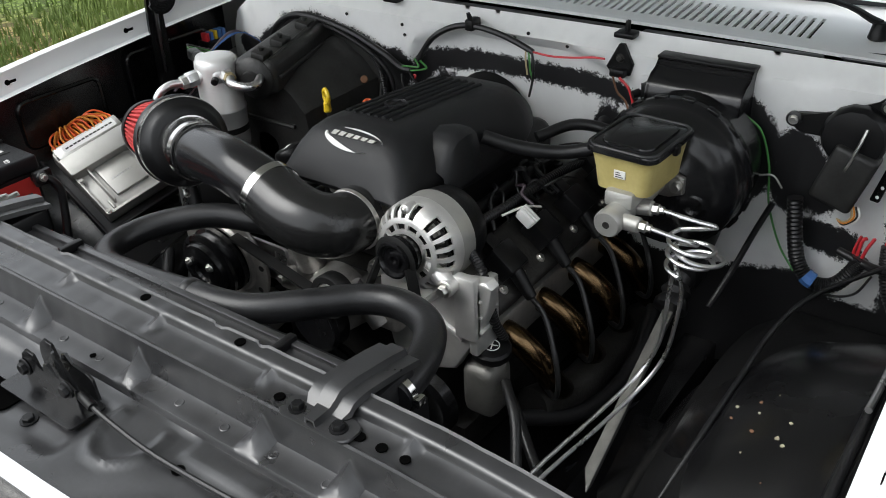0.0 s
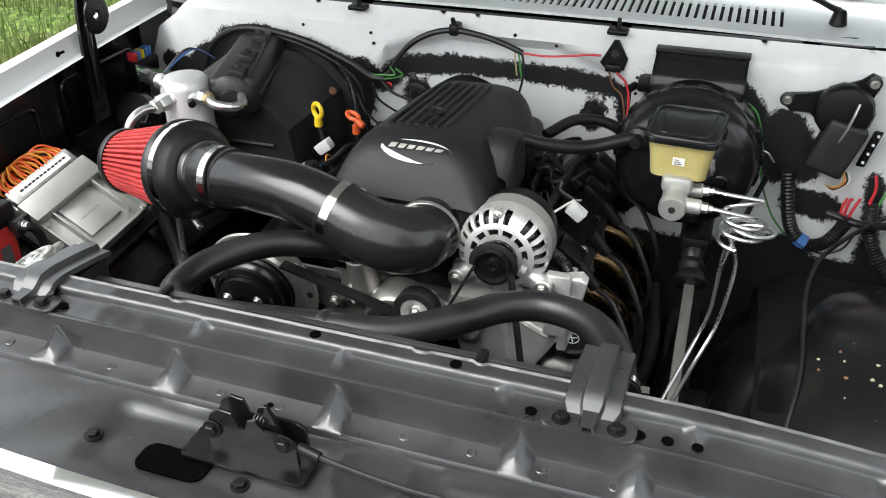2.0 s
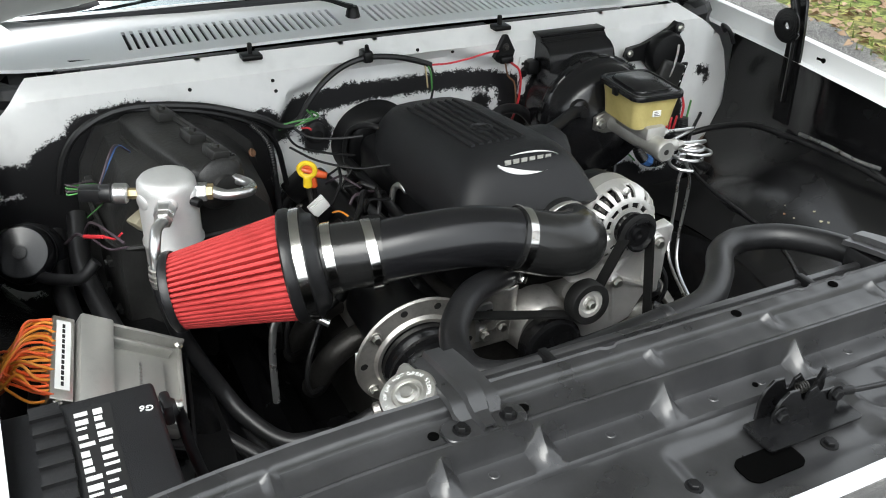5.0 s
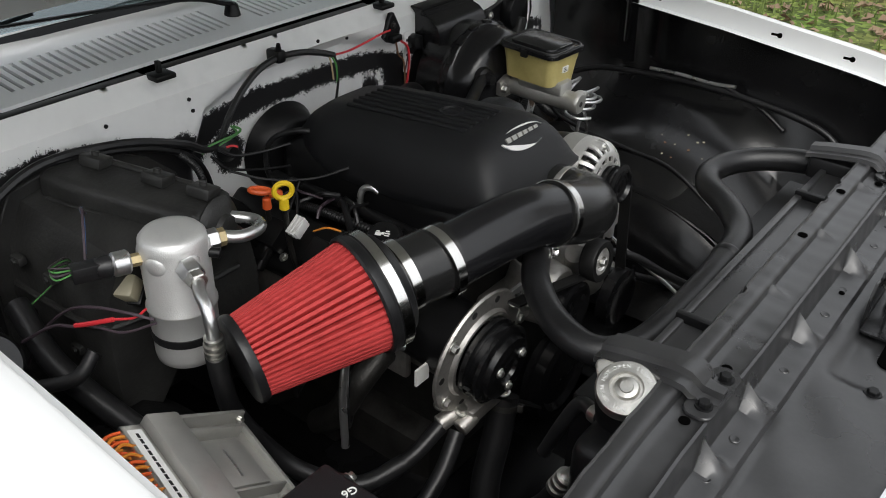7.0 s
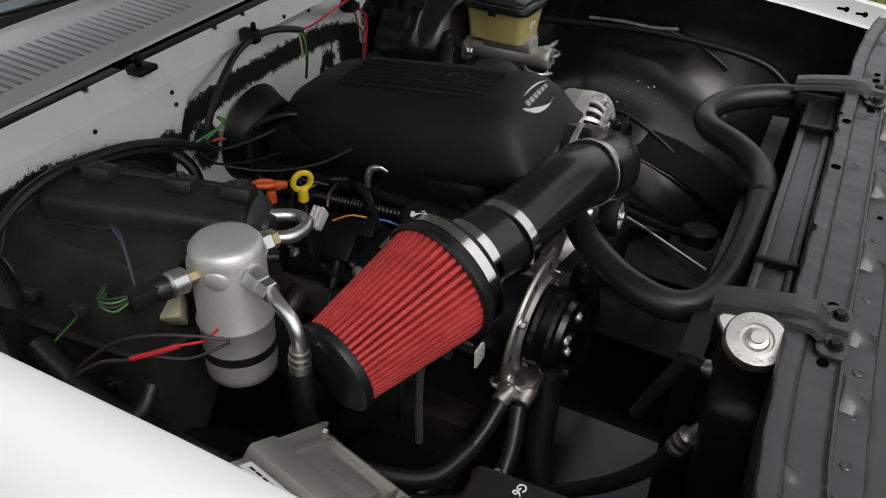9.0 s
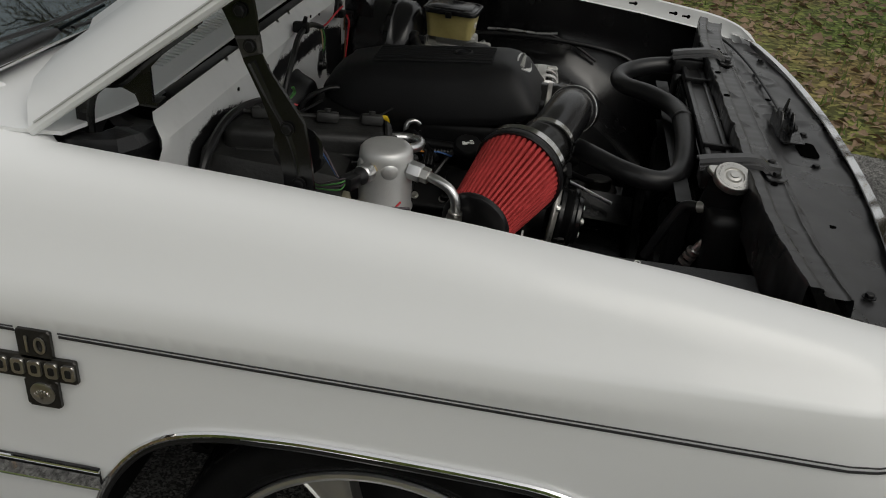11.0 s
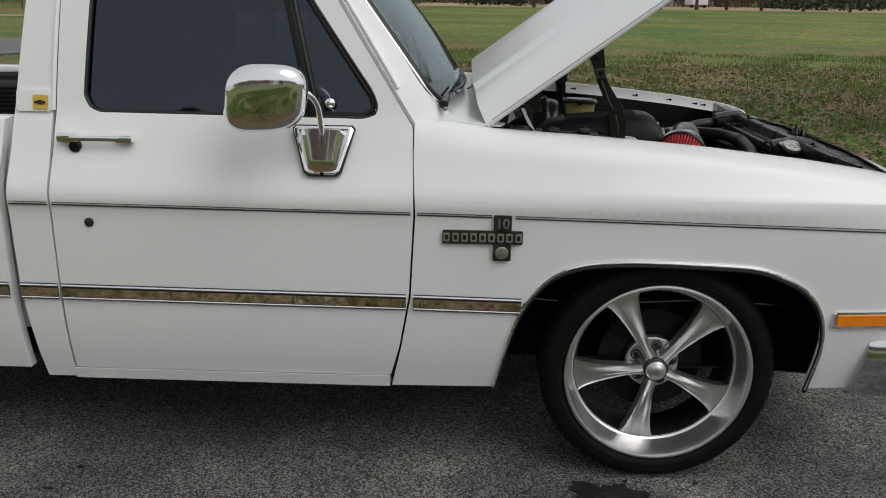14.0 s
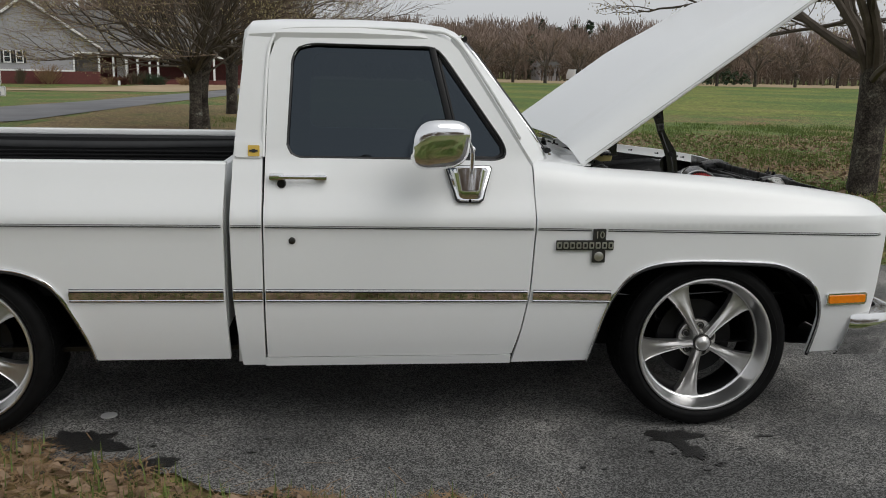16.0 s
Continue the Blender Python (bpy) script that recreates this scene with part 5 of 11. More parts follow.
# wheels
def wheel(at):
    t = holder("wheel", at, truck, "five-spoke gunmetal wheel with a machined lip")
    x, y, z = at
    R = 0.359
    out = Vector((0, -1, 0))
    bm = bm_new()
    prof = [(0.276, -0.02), (0.289, -0.004), (0.296, 0.003), (0.302, 0.009), (0.309, 0.0105), (0.311, 0.009), (0.325, 0.010), (0.341, 0.004), (0.352, -0.010), (0.358, -0.028), (R, -0.05), (R + 0.001, -0.13), (R, -0.21), (0.352, -0.25), (0.32, -0.265), (0.27, -0.25), (0.262, -0.13), (0.276, -0.02)]
    add_lathe(bm, prof, (x, y, z), out, 96)
    tyre = part("tyre", bm, "tyre", t, "black low-profile tyre")
    bm = bm_new()
    for k in range(60):
        a = 2 * math.pi * k / 60
        m = Matrix.Translation((x, y, z)) @ Matrix.Rotation(a, 4, "Y")
        for j, yy in enumerate((0.045, 0.10, 0.16, 0.215)):
            add_box(bm, (-0.012, yy - 0.021, R - 0.006), (0.012, yy + 0.021, R + 0.0012), m @ Matrix.Rotation(0.05 * j, 4, "Y"))
    part("tread", bm, "tyre", tyre, smooth=False)
    bm = bm_new()
    add_lathe(bm, [(0.284, -0.012), (0.289, 0.0), (0.287, 0.0045), (0.281, 0.006), (0.275, 0.004), (0.2735, 0.000), (0.2725, -0.003), (0.270, -0.012), (0.266, -0.030), (0.260, -0.055), (0.2565, -0.066), (0.253, -0.069), (0.248, -0.071)], (x, y, z), out, 128)
    rim = part("rim", bm, "rim_lip", t, "bright machined stepped rim lip", angle=25)
    bm = bm_new()
    add_lathe(bm, [(0.250, -0.069), (0.243, -0.080), (0.236, -0.10), (0.236, -0.20), (0.26, -0.24)], (x, y, z), out, 96)
    part("barrel", bm, "black_plastic", rim, "black inner barrel")
    for k in range(5):
        a = radians(45 + 72 * k)
        d, s = Vector((math.cos(a), 0, math.sin(a))), Vector((-math.sin(a), 0, math.cos(a)))
        bm = bm_new()
        rows = []
        # radius, half width, depth of the edges, height of the middle ridge
        for r, w, dep, crown in ((0.030, 0.0180, -0.046, 0.012), (0.05, 0.0165, -0.048, 0.012), (0.075, 0.0165, -0.052, 0.011), (0.10, 0.0185, -0.055, 0.009), (0.13, 0.0225, -0.057, 0.006), (0.16, 0.0275, -0.060, 0.002), (0.19, 0.0340, -0.062, -0.002), (0.215, 0.0410, -0.064, -0.005), (0.233, 0.0475, -0.066, -0.006), (0.243, 0.0530, -0.066, -0.005), (0.2475, 0.0560, -0.068, -0.003)):
            c = Vector((x, y, z)) + d * r
            rim_w = min(0.22, 0.0032 / w)
            row = []
            for q, lift in ((-1.0, -0.034), (-1.0, -0.002), (-1 + 0.4 * rim_w, 0.0012), (-1 + rim_w, 0.0), (-1 + 1.6 * rim_w, -0.0026), (-0.62, -0.004 + 0.3 * crown), (-0.42, 0.55 * crown - 0.002), (-0.22, 0.85 * crown), (0, crown), (0.22, 0.85 * crown), (0.42, 0.55 * crown - 0.002), (0.62, -0.004 + 0.3 * crown), (1 - 1.6 * rim_w, -0.0026), (1 - rim_w, 0.0), (1 - 0.4 * rim_w, 0.0012), (1.0, -0.002), (1.0, -0.034)):
                bow = 0.010 * max(0.0, (r - 0.215) / 0.037) * (abs(q) ** 2 - 0.4)
                row.append(c + s * (q * w) - d * bow + out * (dep + lift))
            rows.append(row)
        add_grid(bm, rows)
        part("spoke", bm, "wheel_grey", t, angle=35)
    bm = bm_new()
    add_lathe(bm, [(0.084, -0.112), (0.084, -0.094), (0.080, -0.090), (0.046, -0.088), (0.043, -0.070), (0.040, -0.048), (0.0375, -0.044), (0, -0.044)], (x, y, z), out, 48)
    hub = part("hub", bm, "wheel_grey", t)
    bm = bm_new()
    add_lathe(bm, [(0.0365, -0.046), (0.0370, -0.030), (0.0345, -0.027), (0.0325, -0.029)], (x, y, z), out, 40)
    for k in range(28):
        a = 2 * math.pi * k / 28
        c = Vector((x + 0.0368 * math.cos(a), y, z + 0.0368 * math.sin(a)))
        add_cyl(bm, c + out * -0.045, c + out * -0.030, 0.0019, seg=6)
    part("cap_collar", bm, "dark_steel", t, "dark fluted collar")
    bm = bm_new()
    add_lathe(bm, [(0.0325, -0.030), (0.0315, -0.024), (0.027, -0.0195), (0.022, -0.0185), (0.020, -0.0165), (0.011, -0.0125), (0.0, -0.0115)], (x, y, z), out, 32)
    part("centre_cap", bm, "wheel_grey", t, "polished domed centre cap")
    for k in range(5):
        a = radians(45 + 36 + 72 * k)
        bm = bm_new()
        c = Vector((x + 0.060 * math.cos(a), y, z + 0.060 * math.sin(a)))
        add_lathe(bm, [(0.0165, -0.092), (0.0165, -0.0868), (0.0145, -0.0855), (0.0125, -0.0868), (0.0125, -0.0905), (0.0, -0.0905)], c, out, 20)
        pocket = part("lug_pocket", bm, "dark_steel", t)
        bm = bm_new()
        add_lathe(bm, [(0.0095, -0.092), (0.0095, -0.078), (0.0065, -0.074), (0, -0.0735)], c, out, 6)
        part("lug_nut", bm, "dark_steel", pocket, "dark steel lug nut", smooth=False)
    # Disc coloured black, painting the shade behind the spokes.
    bm = bm_new()
    add_lathe(bm, [(0, -0.145), (0.165, -0.145), (0.165, -0.130), (0.09, -0.127), (0.088, -0.112), (0, -0.112)], (x, y, z), out, 48)
    part("brake_disc", bm, "black_plastic", t, "brake disc, its shade put in as black")


wheel((0.003, -0.950, 0.362))
wheel((-2.985, -0.950, 0.362))
for x in (0.003, -2.985):
    bm = bm_new()
    add_lathe(bm, [(0.0, 0), (0.25, 0), (0.27, 0.01), (0.34, 0.01), (0.36, -0.03), (0.36, -0.22), (0.33, -0.25), (0, -0.25)], (x, 0.95, 0.362), (0, 1, 0), 48)
    part("far_wheel", bm, "tyre", truck)
# wheel houses
for xc, w in ((-0.015, 0.475), (-2.972, 0.505)):
    for s in (-1, 1):
        bm = bm_new()
        rows = []
        for yy in (0.945, 0.80, 0.62, 0.56):
            rows.append([(xc + w * math.cos(a), s * yy, 0.345 + 0.398 * math.sin(a) ** 0.7 - (0.05 if yy < 0.6 else 0)) for a in np.linspace(0.30, math.pi - 0.05, 17)])
        add_grid(bm, rows)
        rows = [[(xc + w * math.cos(a) * q, s * 0.56, 0.25 + 0.44 * q * math.sin(a) ** 0.7) for a in np.linspace(0.0, math.pi, 17)] for q in (1.0, 0.02)]
        add_grid(bm, rows)
        part("wheel_house", bm, "tyre", truck)

# ---- engine bay: firewall, inner fenders, radiator support ----
def seg_dist(p, a, b):
    p, a, b = Vector(p), Vector(a), Vector(b)
    t = max(0.0, min(1.0, (p - a).dot(b - a) / max(1e-9, (b - a).length_squared)))
    return (p - a - (b - a) * t).length


BANDS = [((-0.285, 0.935), (-0.245, 0.975), 0.026), ((-0.245, 0.975), (-0.12, 0.992), 0.024), ((-0.12, 0.992), (0.12, 0.990), 0.021), ((0.12, 0.990), (0.235, 0.975), 0.022), ((0.245, 0.97), (0.265, 0.88), 0.026),
         ((-0.69, 0.93), (-0.655, 1.0), 0.032), ((-0.655, 1.0), (-0.57, 1.015), 0.034), ((-0.57, 1.015), (-0.45, 0.995), 0.03), ((-0.45, 0.995), (-0.345, 0.958), 0.03), ((-0.36, 0.955), (-0.325, 0.96), 0.036),
         ((-0.68, 0.9), (-0.40, 0.9), 0.10), ((-0.66, 0.75), (-0.42, 0.75), 0.14), ((-0.208, 0.915), (-0.205, 0.905), 0.036), ((0.178, 0.905), (0.185, 0.925), 0.026), ((0.40, 0.92), (0.405, 0.925), 0.125),
         ((0.555, 0.945), (0.60, 0.88), 0.042), ((0.60, 0.80), (0.66, 0.79), 0.030), ((0.54, 0.90), (0.555, 0.86), 0.03), ((0.735, 0.86), (0.755, 0.72), 0.018), ((0.755, 0.72), (0.745, 0.60), 0.022), ((0.60, 0.66), (0.42, 0.62), 0.06), ((0.790, 0.938), (0.822, 0.932), 0.011), ((0.822, 0.932), (0.828, 0.905), 0.010), ((-0.82, 0.93), (-0.74, 0.92), 0.03), ((-0.85, 0.8), (-0.74, 0.8), 0.09), ((-0.8, 0.50), (0.8, 0.50), 0.18), ((0.22, 0.70), (0.30, 0.78), 0.03)]
RUSTS = [((0.825, 0.712), (0.862, 0.728), 0.016), ((0.800, 0.72), (0.81, 0.70), 0.008)]


def firewall_x(y, z):
    arch = 0.29 - 0.5 * max(0.0, z - 0.93)
    d = min(arch - abs(y + 0.02), 1.065 - z - 0.35 * max(0, abs(y + 0.02) - 0.12))
    rec = max(0.0, min(1.0, (d + 0.01) / 0.035))
    rec = rec * rec * (3 - 2 * rec)
    lip = max(0.0, min(1.0, (z - 1.068) / 0.03))
    bead = 0.004 * math.exp(-((abs(y - 0.52) - 0.045) / 0.012) ** 2) * (1 if 0.85 < z < 1.06 else 0)
    return -0.388 - 0.030 * rec - 0.03 * lip + bead + 0.02 * max(0.0, (abs(y) - 0.72)) - (0.0 if abs(y) < 0.8 else 0.25 * (abs(y) - 0.8))


FW = [(-0.735, 1.103), (-0.785, 1.052), (-0.845, 1.012), (-0.885, 0.93), (-0.885, 0.80), (-0.86, 0.66), (-0.80, 0.52), (-0.70, 0.40), (0.70, 0.40), (0.82, 0.52), (0.885, 0.62), (0.915, 0.70), (0.925, 0.80), (0.912, 0.90), (0.885, 0.97), (0.852, 1.015), (0.80, 1.052), (0.715, 1.104)]
bm = bm_new()
add_panel(bm, FW, lambda y, z: Vector((firewall_x(y, z), y, z)), 0.0125)
me_vals = []
bm.verts.ensure_lookup_table()
for v in bm.verts:
    p = (v.co.y, v.co.z)
    me_vals.append(max(w - seg_dist(p, a, b) for a, b, w in BANDS))
rust_vals = [max(w - seg_dist((v.co.y, v.co.z), a, b) for a, b, w in RUSTS) for v in bm.verts]
fw = part("firewall", bm, "old_white", truck, "white firewall with ragged black overspray")
for nm, vals in (("overspray", me_vals), ("rust", rust_vals)):
    at = fw.data.attributes.new(nm, "FLOAT", "POINT")
    at.data.foreach_set("value", vals)


def spray_mat():
    m = M["old_white"].copy()
    m.name = "oversprayed_white_paint"
    n, l = m.node_tree.nodes, m.node_tree.links
    p = n["Principled BSDF"]
    src = p.inputs["Base Color"].links[0].from_socket
    tc = n["Texture Coordinate"] if "Texture Coordinate" in n else n.new("ShaderNodeTexCoord")
    for name, colour, amp, sc in (("rust", (0.16, 0.09, 0.055), 0.03, 70.0), ("overspray", (0.012, 0.012, 0.013), 0.040, 75.0)):
        at, nz, ma, rr, mx = n.new("ShaderNodeAttribute"), n.new("ShaderNodeTexNoise"), n.new("ShaderNodeMath"), n.new("ShaderNodeMapRange"), n.new("ShaderNodeMix")
        at.attribute_name = name
        nz.inputs["Scale"].default_value, nz.inputs["Detail"].default_value, nz.inputs["Roughness"].default_value = sc, 7.0, 0.72
        l.new(tc.outputs["Object"], nz.inputs["Vector"])
        ma.operation = "MULTIPLY_ADD"
        ma.inputs[1].default_value = amp
        grit, both = n.new("ShaderNodeTexNoise"), n.new("ShaderNodeMath")
        grit.inputs["Scale"].default_value, grit.inputs["Detail"].default_value, grit.inputs["Roughness"].default_value = 420.0, 3.0, 0.7
        l.new(tc.outputs["Object"], grit.inputs["Vector"])
        both.operation = "MULTIPLY_ADD"
        both.inputs[1].default_value = 0.75
        l.new(grit.outputs["Fac"], both.inputs[0])
        l.new(nz.outputs["Fac"], both.inputs[2])
        l.new(both.outputs[0], ma.inputs[0])
        l.new(at.outputs["Fac"], ma.inputs[2])
        rr.inputs["From Min"].default_value, rr.inputs["From Max"].default_value = amp * 0.875 - 0.001, amp * 0.875 + 0.0015
        l.new(ma.outputs[0], rr.inputs["Value"])
        mx.data_type = "RGBA"
        mx.inputs["B"].default_value = rgb(*colour)
        l.new(rr.outputs[0], mx.inputs["Factor"])
        l.new(src, mx.inputs["A"])
        src = mx.outputs["Result"]
    l.new(src, p.inputs["Base Color"])
    return m


fw.data.materials[0] = spray_mat()
for k, (y, z) in enumerate(((-0.46, 1.055), (-0.30, 1.052), (-0.295, 1.03), (-0.02, 1.06), (0.015, 1.075), (0.10, 1.06), (0.33, 0.955))):
    bm = bm_new()
    add_lathe(bm, [(0.0036, 0), (0.0036, 0.002), (0, 0.003)], (firewall_x(y, z) + 0.001, y, z), (1, 0, 0), 10)
    part("firewall_plug", bm, "black_plastic", fw)
# rounded outer corners of the firewall
for s in (1,):
    bm = bm_new()
    add_grid(bm, [[(-0.415, s * 0.715, 1.1), (-0.405, s * 0.80, 1.05), (-0.42, s * 0.885, 0.93)], [(-0.52, s * 0.74, 1.1), (-0.52, s * 0.83, 1.055), (-0.52, s * 0.90, 0.93)]])
    thicken(bm, 0.004)
    part("hinge_pocket", bm, "old_white", truck)


def inner_fender(s):
    bm = bm_new()
    rows = []
    for x in np.linspace(-0.40, 0.60, 26):
        zt = fender_top(x) - 0.042
        d = 0.30 * ((x - 0.03) / 0.5) ** 2
        far = max(0.0, min(1.0, (-0.05 - x) / 0.12))
        o = 0.026
        sec = [(0.836 + o, zt), (0.833 + o + 0.045 * far, zt - 0.03), (0.831 + o + 0.05 * far, 0.90), (0.828 + o + 0.05 * far, 0.85 - 0.1 * d), (0.812 + 0.04 * far, 0.822 - 0.5 * d), (0.78, 0.806 - d), (0.74, 0.794 - d), (0.68, 0.776 - d), (0.62, 0.745 - d), (0.57, 0.70 - d), (0.53, 0.64 - d), (0.50, 0.55 - d), (0.485, 0.44 - d)]
        rows.append([(x, s * y, max(0.30, z)) for y, z in sec])
    add_grid(bm, rows)
    ob = part("inner_fender", bm, "black_paint", truck, "black painted inner fender")
    for x0, x1 in (((-0.30, -0.06), (0.02, 0.22), (0.28, 0.47)) if s < 0 else ()):
        z0, z1 = fender_top((x0 + x1) / 2) - 0.085, 0.865
        pts = [Vector(((x0 + x1) / 2 + a, s * 0.857, (z0 + z1) / 2 + b)) for a, b in rounded_rect(x1 - x0, z0 - z1, 0.02)]
        bm = bm_new()
        add_tube(bm, pts + [pts[0]], 0.0045, 6, 1, caps=False)
        part("pressed_rib", bm, "black_paint", ob)
    return ob


for s in (-1, 1):
    ob = inner_fender(s)
    for x in (-0.09, 0.21, 0.375, 0.50, 0.54):
        bm = bm_new()
        z = fender_top(x) - 0.026
        add_box(bm, (x - 0.011, s * 0.863 - 0.0015, z - 0.003), (x + 0.011, s * 0.863 + 0.0015, z + 0.003), bevel=0.001)
        add_lathe(bm, [(0.006, 0), (0.006, 0.004), (0, 0.004)], (x + 0.009, s * 0.865, z), (0, -s, 0), 10)
        part("fender_slot", bm, "hole", ob)
rng = random.Random(5)
for k in range(11):
    x, y = 0.11 + rng.gauss(0, 0.035), 0.70 + rng.gauss(0, 0.022)
    d = 0.30 * ((x - 0.03) / 0.5) ** 2
    z = float(np.interp(y, (0.62, 0.68, 0.74, 0.78), (0.745, 0.776, 0.794, 0.806))) - d
    bm = bm_new()
    r = rng.uniform(0.0010, 0.0034)
    up = Vector((0.15, -0.32, 1)).normalized()
    add_prism(bm, [(r * rng.uniform(0.5, 1.3) * math.cos(a), r * rng.uniform(0.5, 1.3) * math.sin(a)) for a in np.linspace(0, 5.5, 8)], Vector((x, y, z)), up.orthogonal(), up.cross(up.orthogonal().normalized()), 0.0012)
    part("paint_chip", bm, "tan_plastic" if k % 3 else "rust", truck, smooth=False)

# radiator support
SUP = [(0.545, 0.90), (0.546, 0.993), (0.552, 0.9985), (0.564, 0.9985), (0.570, 0.996), (0.575, 0.9865), (0.604, 0.9845), (0.609, 0.987), (0.614, 0.984), (0.618, 0.951), (0.624, 0.946), (0.648, 0.944), (0.652, 0.942), (0.655, 0.934)]


def bump_line(d, w):
    return max(0.0, 1 - abs(d) / w)


def front_panel_z(x, y):
    f = (x - 0.655) / max(0.02, nose_x(y) - 0.655)
    pocket = min(1.0, max(0.0, (y + 0.175) / 0.02)) * min(1.0, max(0.0, (0.11 - y) / 0.02)) * min(1.0, max(0.0, (x - 0.668) / 0.015)) * min(1.0, max(0.0, (0.772 - x) / 0.02))
    z = 0.934 - 0.002 * f - 0.007 * pocket + 0.0012 * math.sin(17 * y) + 0.0010 * math.sin(41 * y + 60 * x)
    for yc in (0.155, 0.40):
        r = math.hypot((x - 0.700) * (1.0 if x > 0.700 else 0.55), y - yc)
        if x > 0.668:
            z += 0.0045 * bump_line(r - 0.040, 0.009)
    return z + 0.003 * min(1.0, max(0.0, (y - 0.225) / 0.01)) * min(1.0, max(0.0, (0.69 - x) / 0.01))


RIDGE = (-0.60, -0.117, 0.073, 0.268, 0.47, 0.66)
WEBS = (-0.60, -0.426, -0.303, -0.129, 0.083, 0.296, 0.421, 0.60)


def gusset_z(x, y, z):
    """The pressed webs that stiffen the two folds of the support."""
    if 0.564 < x < 0.596:
        f = max(bump_line(y - g, 0.011) for g in RIDGE)
        z += max(0.0, 0.9990 - (x - 0.564) * 0.46 - z) * f
    if 0.608 < x < 0.650:
        f = max(bump_line(y - g, 0.019) for g in WEBS)
        z += max(0.0, 0.9865 - (x - 0.608) * 1.02 - z) * f
    return z


support = part("radiator_support", bm_new(), "support_paint", truck, "satin black radiator support with pressed gussets")
bm = bm_new()
fine = smooth_path([(x, 0, z) for x, z in SUP], 6)
prof = [fine[0]]
for p in fine:
    if (p - prof[-1]).length > 0.0028:
        prof.append(p)
rows = []
keys = sorted(g + d for g, w in [(g, 0.011) for g in RIDGE] + [(g, 0.019) for g in WEBS] for d in (-w, -w / 2, 0.0, w / 2, w) if abs(g + d) < 0.79)
span = sorted(keys + [y for y in np.linspace(-0.80, 0.80, 261) if min(abs(y - k) for k in keys) > 0.003])
for y in span:
    wob = 0.0008 * math.sin(23 * y) + 0.0006 * math.sin(71 * y + 1) + 0.0003 * math.sin(190 * y)
    notch = 0.004 * max(bump_line(y - c, 0.012) > 0.35 for c in (-0.165, 0.16, 0.232))
    end = max(0.0, (abs(y) - 0.45) / 0.35)
    row = [(p.x + (wob + notch if p.x < 0.56 else 0.4 * wob) + 0.028 * end * end, y, gusset_z(p.x, y, p.z) + wob * 0.6 - 0.006 * end) for p in prof]
    x0 = row[-1][0]
    for q in np.linspace(0.04, 1, 26):
        x = x0 + (nose_x(y) - 0.004 - x0) * q
        row.append((x, y, front_panel_z(x, y) - 0.006 * end))
    rows.append(row)
add_grid(bm, rows)
bmesh.ops.recalc_face_normals(bm, faces=bm.faces)
bm.to_mesh(support.data)
bm.free()
support.data.polygons.foreach_set("use_smooth", [True] * len(support.data.polygons))
support.data.set_sharp_from_angle(angle=radians(40))
# Flat black discs: each hole's inner shade is painted on the panel.
for x, y, z, r in ((0.592, -0.423, 0.9857, 0.0065), (0.592, -0.310, 0.9857, 0.0065), (0.594, 0.301, 0.9857, 0.0065), (0.594, 0.416, 0.9857, 0.0065), (0.594, 0.445, 0.9857, 0.0065), (0.594, 0.475, 0.9857, 0.006), (0.560, 0.03, 0.9990, 0.007), (0.560, 0.205, 0.9990, 0.007), (0.636, 0.005, 0.9455, 0.004), (0.70, 0.115, 0.9335, 0.0075), (0.70, 0.245, 0.9335, 0.0075), (0.72, 0.52, 0.93, 0.008), (0.70, -0.45, 0.93, 0.009), (0.74, -0.62, 0.925, 0.009)):
    bm = bm_new()
    add_lathe(bm, [(r, 0), (r, 0.0012), (0, 0.0012)], (x, y, z), (0, 0, 1), 14)
    part("punched_hole", bm, "hole", support)
for k in range(16):
    y = -0.60 + 0.077 * k
    bm = bm_new()
    add_lathe(bm, [(0.0065, 0), (0.0052, 0.0012), (0.003, 0.0006), (0, 0.0005)], (0.634, y, 0.9448), (0, 0, 1), 12)
    part("spot_weld", bm, "support_paint", support)
# latch pocket slot, tongue and bolts on the front panel
bm = bm_new()
add_prism(bm, rounded_rect(0.040, 0.085, 0.014), (0.735, -0.062, 0.9262), (1, 0, 0), (0, 1, 0), 0.0022)
part("latch_slot", bm, "hole", support)
for x, y in ((0.742, 0.025), (0.73, -0.17), (0.735, 0.60), (0.70, -0.70)):
    bm = bm_new()
    add_hex(bm, (x, y, front_panel_z(x, y) + 0.0005), (0, 0, 1), 0.0075, 0.007)
    part("bolt", bm, "black_plastic", support)

# hood latch
latch = thing("hood_latch", (0.69, 0.02, 0.93), "black steel hood latch bolted to the radiator support", "latch")
bm = bm_new()
add_prism(bm, rounded_rect(0.15, 0.05, 0.006), (0.705, 0.018, 0.9345), (0, 1, 0), (-1, 0, 0), 0.003)
part("base_plate", bm, "black_paint", latch)
bm = bm_new()
prof = [(-0.052, 0.0), (0.058, 0.0), (0.056, 0.03), (0.045, 0.036), (0.018, 0.037), (0.010, 0.050), (0.000, 0.046), (-0.004, 0.032), (-0.012, 0.034), (-0.018, 0.052), (-0.034, 0.054), (-0.046, 0.044), (-0.052, 0.028)]
for x in (0.676, 0.700):
    add_prism(bm, prof, (x, 0.018, 0.936), (0, 1, 0), (0, 0, 1), 0.0035, 0.0008)
part("side_plate", bm, "black_paint", latch)
bm = bm_new()
add_prism(bm, [(-0.012, 0.0), (0.012, 0.0), (0.010, 0.03), (0.0, 0.062), (-0.004, 0.062), (-0.008, 0.03)], (0.688, 0.042, 0.944), (0, 1, 0), (0.12, 0, 1), 0.004, 0.0008)
